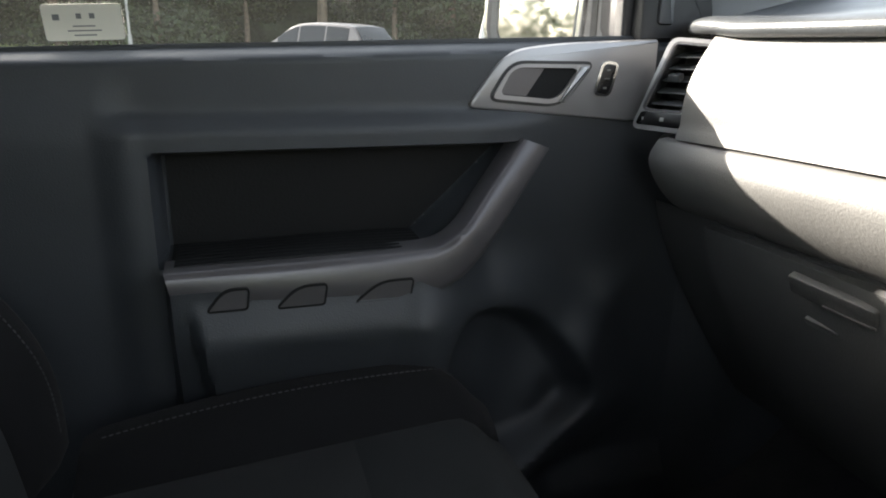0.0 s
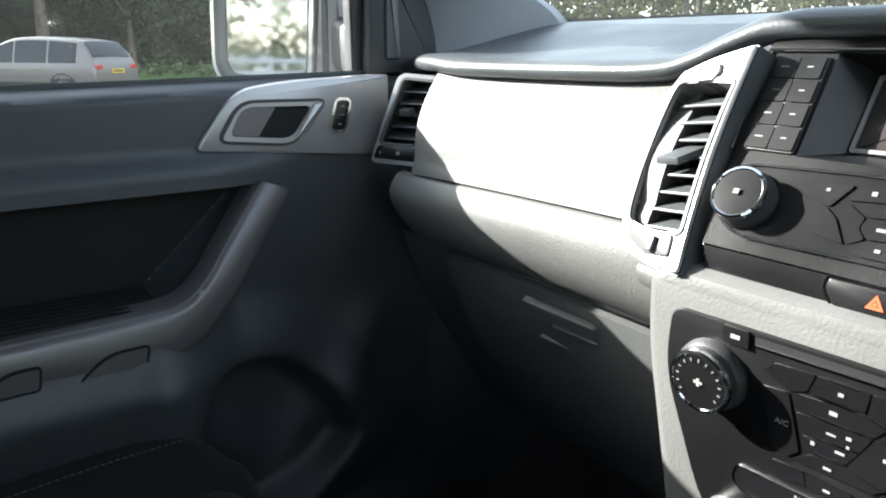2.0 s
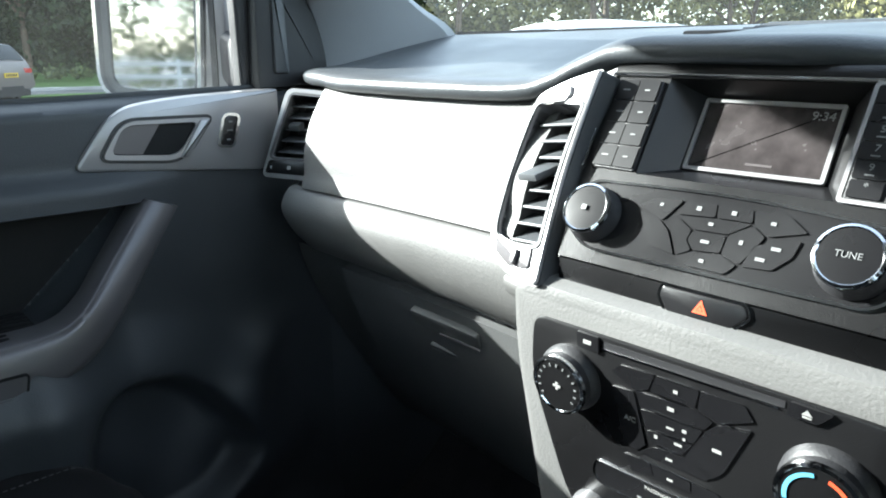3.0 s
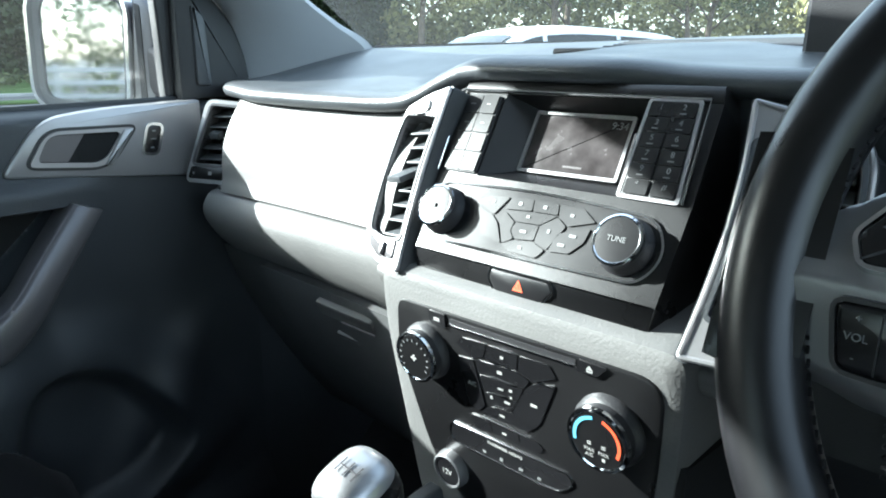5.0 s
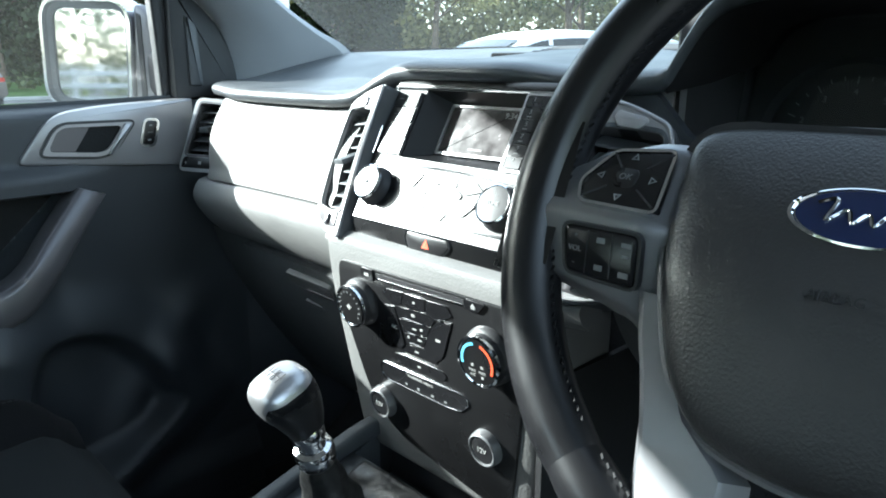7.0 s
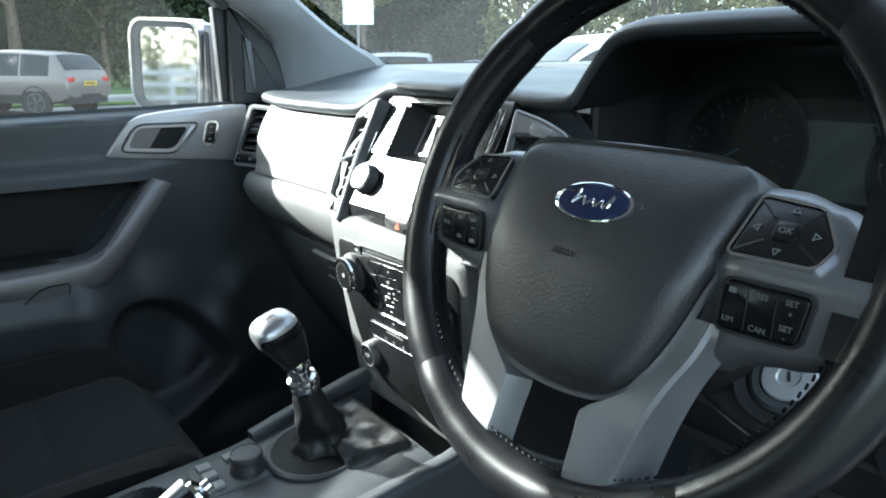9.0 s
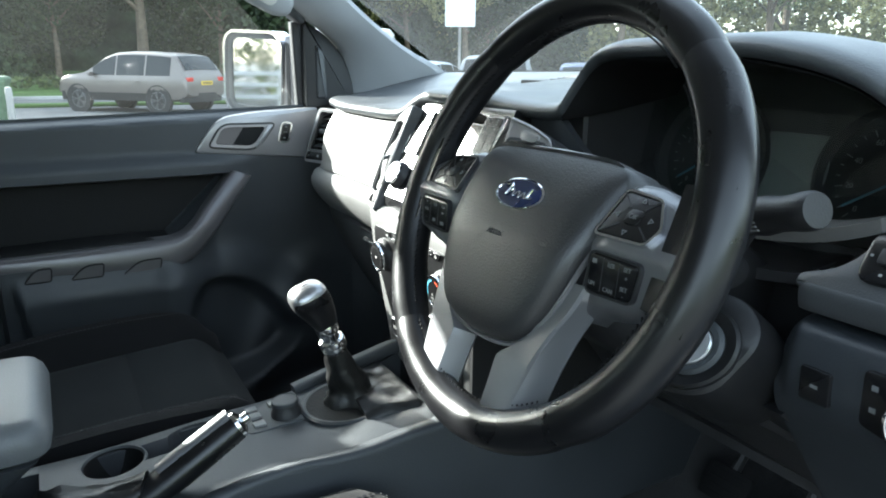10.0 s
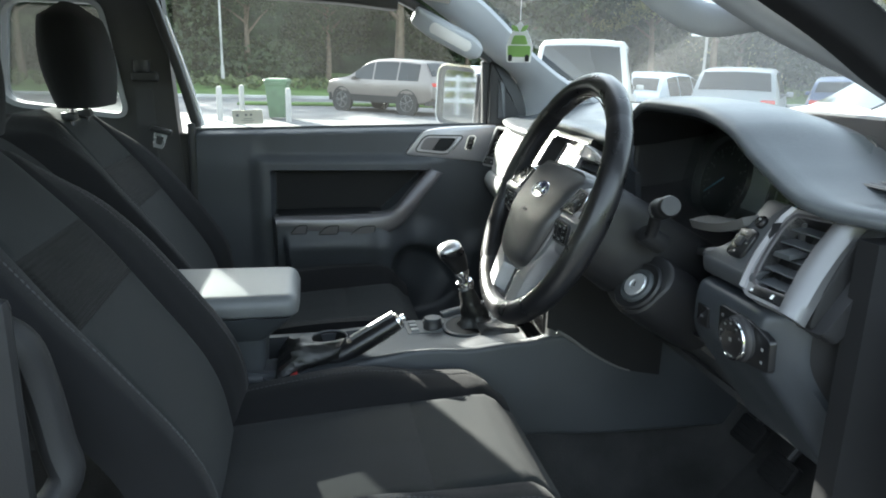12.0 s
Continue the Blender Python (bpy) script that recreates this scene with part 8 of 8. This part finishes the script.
CAR_SHAPES = {
    "suv": dict(belt=0.60, top=[(-0.5, 0.40), (-0.495, 0.56), (-0.478, 0.66), (-0.43, 0.86), (-0.395, 0.945), (-0.25, 0.985), (-0.08, 1.0), (0.02, 0.985), (0.09, 0.935), (0.265, 0.665), (0.30, 0.645), (0.42, 0.60), (0.478, 0.545), (0.495, 0.44), (0.5, 0.34)], front=(0.262, 0.085), rear=(-0.474, -0.405), side=((0.195, 0.025), (0.012, -0.195), (-0.208, -0.385))),
    "hatch": dict(belt=0.63, top=[(-0.5, 0.40), (-0.49, 0.60), (-0.465, 0.70), (-0.40, 0.90), (-0.33, 0.965), (-0.15, 1.0), (-0.02, 0.99), (0.07, 0.94), (0.25, 0.70), (0.29, 0.675), (0.42, 0.60), (0.478, 0.52), (0.495, 0.42), (0.5, 0.32)], front=(0.247, 0.075), rear=(-0.462, -0.395), side=((0.18, 0.01), (-0.003, -0.20), (-0.213, -0.36))),
    "van": dict(belt=0.54, top=[(-0.5, 0.36), (-0.496, 0.55), (-0.488, 0.80), (-0.468, 0.955), (-0.43, 0.985), (-0.1, 1.0), (0.14, 0.985), (0.235, 0.93), (0.38, 0.585), (0.41, 0.56), (0.46, 0.51), (0.49, 0.42), (0.5, 0.30)], front=(0.374, 0.245), rear=(-0.495, -0.474), side=((0.30, 0.13), (0.11, -0.14), (-0.17, -0.44))),
}


def vehicle(name, label, at, heading, paint, L=4.6, Wd=1.9, H=1.7, shape="suv", category="car"):
    """A parked car: one smooth body, panes let into it, wheels, lamps, cladding and plates; heading in degrees from +x."""
    t = thing(name, label, category)
    hw, form = Wd / 2, CAR_SHAPES[shape]
    belt = form["belt"] * H

    def top(q):
        return curve_table(form["top"], q) * H

    def half(q):
        return hw * (1 - 0.16 * max(0.0, (q - 0.30) / 0.2) ** 2 - 0.09 * max(0.0, (-0.34 - q) / 0.16) ** 2)

    def lean(z):
        return 0.20 * max(0.0, (z - belt) / (H - belt)) ** 1.15

    def section(q):
        h, w = top(q), half(q)
        low = H * (0.20 + 0.10 * max(0.0, (abs(q) - 0.40) / 0.10) ** 2)
        b = min(belt, h - 0.02)
        pts = [(0.0, low), (0.80 * w, low), (0.95 * w, low + 0.05), (w, low + (b - low) * 0.55), (0.985 * w, low + (b - low) * 0.85), (0.955 * w, b)]
        rail = max(b + 0.004, h - 0.10 * (h - b))
        for k in (0.33, 0.66, 1.0):
            z = b + (rail - b) * k
            pts.append((w * (0.945 - lean(z)), z))
        pts += [(w * (0.90 - lean(h)), h - 0.012 * (h > belt)), (w * 0.5 * (1 - lean(h)), h + 0.012), (0.0, h + 0.02)]
        return [Vector((q * L, y, z)) for y, z in pts] + [Vector((q * L, -y, z)) for y, z in pts[-2:0:-1]]
    bm = bmesh.new()
    stations = sorted(set(spaced(-0.5, 0.5, 40) + [p[0] for p in form["top"]]))
    loft(bm, [section(q) for q in stations])
    part("body", bm, paint, t, angle=42)
    # panes just proud of the body
    for s in (-1, 1):
        for a, b in form["side"]:
            bm = bmesh.new()
            def pt(u, k, s=s, a=a, b=b):
                q = a + (b - a) * u
                rail = top(q) - 0.13 * (top(q) - belt)
                z = belt + 0.025 + (max(rail, belt + 0.05) - belt - 0.025) * k
                return Vector((q * L, s * (half(q) * (0.945 - lean(z)) + 0.008), z))
            sheet(bm, pt, spaced(0, 1, 8), spaced(0, 1, 5), (0, -s * 0.004, 0))
            part("side_window", bm, M_CARGLASS, t)
    for (a, b), sg, nm in ((form["front"], 1, "front_screen"), (form["rear"], -1, "rear_screen")):
        bm = bmesh.new()
        def pw(u, k, a=a, b=b, sg=sg):
            q = a + (b - a) * (0.06 + 0.88 * k)
            h = top(q)
            w = half(q) * (0.90 - lean(h)) * 0.94
            return Vector((q * L + sg * 0.012, u * w, h + 0.02 * (1 - u * u) + 0.012))
        sheet(bm, pw, spaced(-1, 1, 10), spaced(0, 1, 8), (-sg * 0.004, 0, -0.004))
        part(nm, bm, M_CARGLASS, t)
    wr = 0.365 if shape != "hatch" else 0.32
    for x in (-0.295 * L, 0.315 * L):
        for s in (-1, 1):
            m = Matrix.Translation((x, s * (hw - 0.11), wr)) @ Matrix.Rotation(radians(-90 * s), 4, "X")
            bm = bmesh.new()
            lathe(bm, [(0.0, -0.1), (wr - 0.03, -0.11), (wr, -0.08), (wr, 0.08), (wr - 0.03, 0.105), (wr * 0.70, 0.095), (wr * 0.68, 0.06), (0.0, 0.06)], m, 28)
            w = part("wheel", bm, M_TYRE, t)
            bm = bmesh.new()
            lathe(bm, [(wr * 0.69, 0.098), (wr * 0.66, 0.106), (wr * 0.62, 0.09)], m, 28)
            for q in range(5):
                for d in (-0.14, 0.14):
                    box(bm, (wr * 0.60, 0.030, 0.02), m=m @ Matrix.Rotation(q * 2 * math.pi / 5 + d, 4, "Z") @ Matrix.Translation((wr * 0.33, 0, 0.09)))
            part("rim", bm, M_RIM, w)
            bm = bmesh.new()
            lathe(bm, [(wr + 0.012, 0.100), (wr + 0.060, 0.116), (wr + 0.072, 0.10), (wr + 0.060, 0.0), (wr + 0.012, 0.0)], m, 30)
            part("arch", bm, M_TYRE, t)
    for s in (-1, 1):
        bm = bmesh.new()
        sheet(bm, lambda q, k, s=s: Vector((q * L, s * (half(q) * (0.965 + 0.03 * k) + 0.012), H * (0.20 + 0.13 * k))), spaced(-0.21, 0.235, 8), spaced(0, 1, 3), (0, -s * 0.01, 0))
        part("sill_cladding", bm, M_TYRE, t)
        bm = bmesh.new()
        box(bm, (0.12, 0.30, 0.13), (-L * 0.485, s * hw * 0.72, H * (0.56 if shape != "van" else 0.48)), bevel=0.04)
        part("tail_lamp", bm, M_TAIL, t)
        bm = bmesh.new()
        box(bm, (0.24, 0.30, 0.10), (L * 0.462, s * hw * 0.66, H * (0.50 if shape != "van" else 0.42)), bevel=0.04)
        part("head_lamp", bm, M_LAMP, t)
        bm = bmesh.new()
        box(bm, (0.10, 0.17, 0.12), (form["side"][0][0] * L - 0.02, s * (hw + 0.05), belt + 0.06), bevel=0.04)
        part("mirror", bm, paint, t)
        for a, b in form["side"][:2]:
            bm = bmesh.new()
            box(bm, (0.16, 0.03, 0.03), (b * L + 0.20, s * (hw + 0.004), belt - 0.13), bevel=0.01, seg=1)
            part("door_handle", bm, paint, t)
    plate_z = H * (0.50 if shape != "van" else 0.36)
    bm = bmesh.new()
    box(bm, (0.012, 0.50, 0.11), (-L * 0.5 - 0.004, 0, plate_z))
    plate_ob = part("plate", bm, M_PLATE, t, "yellow plate with dark bars")
    bm = bmesh.new()
    for j in range(7):
        box(bm, (0.012, 0.038, 0.065), (-L * 0.5 - 0.008, -0.18 + 0.06 * j, plate_z))
    part("plate_bars", bm, M_BLACK, plate_ob)
    for sg, nm in ((-1, "rear_bumper"), (1, "front_bumper")):
        bm = bmesh.new()
        sheet(bm, lambda u, k, sg=sg: Vector((sg * (L * 0.5 + 0.02 - 0.18 * abs(u) ** 3), u * hw * 0.90, H * (0.19 + 0.15 * k))), spaced(-1, 1, 14), spaced(0, 1, 3), (-sg * 0.14, 0, 0))
        part(nm, bm, M_TYRE if shape == "suv" else paint, t)
    bm = bmesh.new()
    box(bm, (0.03, Wd * 0.42, 0.12), (L * 0.496, 0, H * 0.41), bevel=0.008, seg=1)
    part("grille", bm, M_BLACK, t)
    t.matrix_basis = pose(*at, 0, 0, heading)
    return t


def paint(name, base, metal=0.4):
    return mat(name, base, 0.38, metal=metal, coat=0.3, blotch=0.03)


P_SILVER = paint("silver_paint", (0.17, 0.148, 0.135))
P_GREY = paint("pale_grey_paint", (0.25, 0.26, 0.265))
P_WHITE = paint("white_paint", (0.8, 0.8, 0.8), 0.0)
P_BEIGE = paint("pale_van_paint", (0.46, 0.46, 0.44), 0.2)
P_BLUE = paint("dark_blue_paint", (0.05, 0.07, 0.13))
P_PALEBLUE = paint("pale_blue_paint", (0.45, 0.50, 0.56))
vehicle("parked_suv", "silver-brown estate parked by the verge", (2.85, 22.2, GZ), 132, P_SILVER, 4.6, 1.95, 1.70)
vehicle("parked_van", "pale cream van with large rear window", (5.7, 12.6, GZ), 64, P_BEIGE, 4.9, 1.95, 2.05, "van", "van")
vehicle("parked_hatchback", "pale blue hatchback parked beyond the van", (8.9, 15.6, GZ), 40, P_PALEBLUE, 4.2, 1.8, 1.5, "hatch")
vehicle("parked_suv", "silver-grey estate seen from behind with yellow plate", (10.4, 14.4, GZ), 52, P_GREY, 4.5, 1.95, 1.66)
vehicle("parked_car", "dark blue car parked in the next row", (15.0, 16.5, GZ), 50, P_BLUE, 4.4, 1.8, 1.5, "hatch")
vehicle("parked_suv", "tall white estate parked ahead of the truck", (6.9, 5.2, GZ), 160, P_WHITE, 4.6, 1.9, 1.78)
vehicle("parked_car", "white car parked in the row behind", (-9.5, 8.5, GZ), 10, P_WHITE, 4.4, 1.82, 1.5, "hatch")
vehicle("parked_car", "dark car parked in the row behind", (-11.0, 12.5, GZ), 10, P_BLUE, 4.4, 1.82, 1.5, "hatch")
vehicle("parked_car", "grey car parked far down the row", (24, 12, GZ), 70, P_GREY, 4.4, 1.82, 1.55, "suv")

# wheelie bins, bollards, lamp posts, sign, fence
M_BIN = mat("green_bin_plastic", (0.07, 0.12, 0.065), 0.55, blotch=0.2, blotch_scale=4)
def wheelie_bin():
    t = thing("wheelie_bin", "green plastic wheelie bin with lid", "bin")
    bm = bmesh.new()
    loft(bm, [[Vector((p[0] * f, p[1] * f, z)) for p in rounded([(-0.30, -0.29), (0.30, -0.29), (0.30, 0.29), (-0.30, 0.29)], 0.05, 3)] for f, z in ((0.72, 0.06), (0.98, 0.92), (1.06, 0.93), (1.06, 0.98))])
    part("body", bm, M_BIN, t)
    bm = bmesh.new()
    loft(bm, [[Vector((p[0] * f + 0.02, p[1] * f, z)) for p in rounded([(-0.31, -0.30), (0.33, -0.30), (0.33, 0.30), (-0.31, 0.30)], 0.06, 3)] for f, z in ((1.06, 0.985), (1.07, 1.02), (0.95, 1.075), (0.6, 1.09))])
    part("lid", bm, M_BIN, t)
    for s in (-1, 1):
        bm = bmesh.new()
        lathe(bm, [(0.0, -0.03), (0.10, -0.03), (0.10, 0.03), (0.0, 0.03)], Matrix.Translation((0.24, s * 0.24, 0.10)) @ Matrix.Rotation(radians(90), 4, "X"), 16)
        part("wheel", bm, M_TYRE, t)
    return t
wb = wheelie_bin()
wb.matrix_basis = pose(-0.75, 18.6, GZ, 0, 0, 80)
def bollard():
    bm = bmesh.new()
    lathe(bm, [(0.0, 0.0), (0.075, 0.0), (0.072, 0.80), (0.06, 0.86), (0.0, 0.88)], Matrix.Identity(4), 14)
    return single("bollard", bm, M_KERB, "pale weathered bollard at the car park's edge", "bollard", group="bollards")
b0 = bollard()
b0.matrix_basis = pose(-2.2, 17.9, GZ)
for x, y in ((-1.75, 19.2), (-0.45, 17.6), (-4.5, 18.5)):
    copy_thing(b0, pose(x, y, GZ))
def lamp_post(h, label):
    t = thing("lamp_post", label, "lamp post")
    bm = bmesh.new()
    lathe(bm, [(0.0, 0.0), (0.11, 0.0), (0.10, 1.2), (0.065, 1.3), (0.05, h), (0.0, h)], Matrix.Identity(4), 12)
    part("pole", bm, M_KERB, t)
    bm = bmesh.new()
    box(bm, (0.6, 0.22, 0.12), (0.3, 0, h), bevel=0.04)
    part("lamp_head", bm, M_KERB, t)
    return t
lp = lamp_post(8.0, "grey steel lamp post on the verge")
lp.matrix_basis = pose(-4.6, 41, GZ)
sg = thing("sign", "blank white sign panel on a grey post", "sign", (16.4, 26.4, GZ))
bm = bmesh.new()
tube(bm, [(16.4, 26.4, GZ), (16.4, 26.4, 4.6)], 0.06, 10, up=(0, 1, 0))
part("post", bm, M_KERB, sg)
bm = bmesh.new()
m = basis((16.3, 26.2, 3.7), Vector((0.86, -0.50, 0)), (0, 0, 1), Vector((-0.50, -0.86, 0)))
plate(bm, rounded([(-0.65, -0.85), (0.65, -0.85), (0.65, 0.85), (-0.65, 0.85)], 0.05), -0.02, 0.02, m)
part("panel", bm, M_CARD, sg, "white panel")
fe = thing("fence", "white painted post and rail fence", "fence", (-16, 10, GZ))
for i in range(24):
    bm = bmesh.new()
    box(bm, (0.10, 0.10, 1.25), (-18.0, -4 + 2.0 * i, GZ + 0.62), bevel=0.01, seg=1)
    part("post", bm, P_WHITE, fe)
for z in (0.45, 0.80, 1.12):
    bm = bmesh.new()
    box(bm, (0.04, 46.5, 0.11), (-17.93, 19, GZ + z), bevel=0.006, seg=1)
    part("rail", bm, P_WHITE, fe)

# ---- hanging freshener ----
fr = thing("air_freshener", "green card air freshener hanging from the mirror", "air freshener", (0.432, 0.067, 1.45))
m = frame_at((0.432, 0.066, 1.452), (0, 0, 1), (0.75, -0.66, 0)) @ Matrix.Scale(1.08, 4)
bm = bmesh.new()
plate(bm, rounded([(-0.024, -0.030), (0.024, -0.030), (0.027, 0.0), (0.016, 0.024), (0.0, 0.044), (-0.016, 0.024), (-0.027, 0.0)], 0.005), -0.0012, 0.0, m)
part("card", bm, M_CARD, fr, "white card edge")
bm = bmesh.new()
plate(bm, rounded([(-0.022, -0.020), (0.022, -0.020), (0.023, 0.0), (-0.023, 0.0)], 0.004), 0, 0.0006, m)
plate(bm, rounded([(-0.017, 0.002), (0.017, 0.002), (0.011, 0.018), (-0.011, 0.018)], 0.003), 0, 0.0006, m)
for s in (-1, 1):
    o = [(s * 0.001, 0.024), (s * 0.006, 0.034), (s * 0.018, 0.036), (s * 0.012, 0.026)]
    plate(bm, rounded(o if s > 0 else o[::-1], 0.003), 0, 0.0006, m)
part("green_print", bm, M_GREEN, fr, "green printed shape")
for s in (-1, 1):
    bm = bmesh.new()
    plate(bm, rounded([(s * 0.017 - 0.004, -0.028), (s * 0.017 + 0.004, -0.028), (s * 0.017 + 0.004, -0.016), (s * 0.017 - 0.004, -0.016)], 0.0035), 0.0005, 0.0011, m)
    part("dark_print", bm, M_BLACK, fr)
bm = bmesh.new()
tube(bm, [m @ Vector((0, 0.044, 0)), (0.432, 0.066, 1.58)], 0.0007, 5, up=(0, 1, 0))
part("string", bm, M_CARD, fr)

# interior mirror, from which it hangs
rm = thing("rear_view_mirror", "black interior mirror on the windscreen", "mirror", (0.42, 0.03, 1.57))
bm = bmesh.new()
plate(bm, rounded([(-0.12, -0.03), (0.12, -0.03), (0.125, 0.03), (-0.125, 0.03)], 0.02), -0.03, 0.0, frame_at((0.41, 0.02, 1.575), (0.1, 0, 1)), lip=0.008)
part("housing", bm, M_BLACK, rm)
bm = bmesh.new()
tube(bm, [(0.43, 0.02, 1.58), (0.50, 0.02, 1.605)], 0.012, 8, up=(0, 1, 0))
part("arm", bm, M_BLACK, rm)
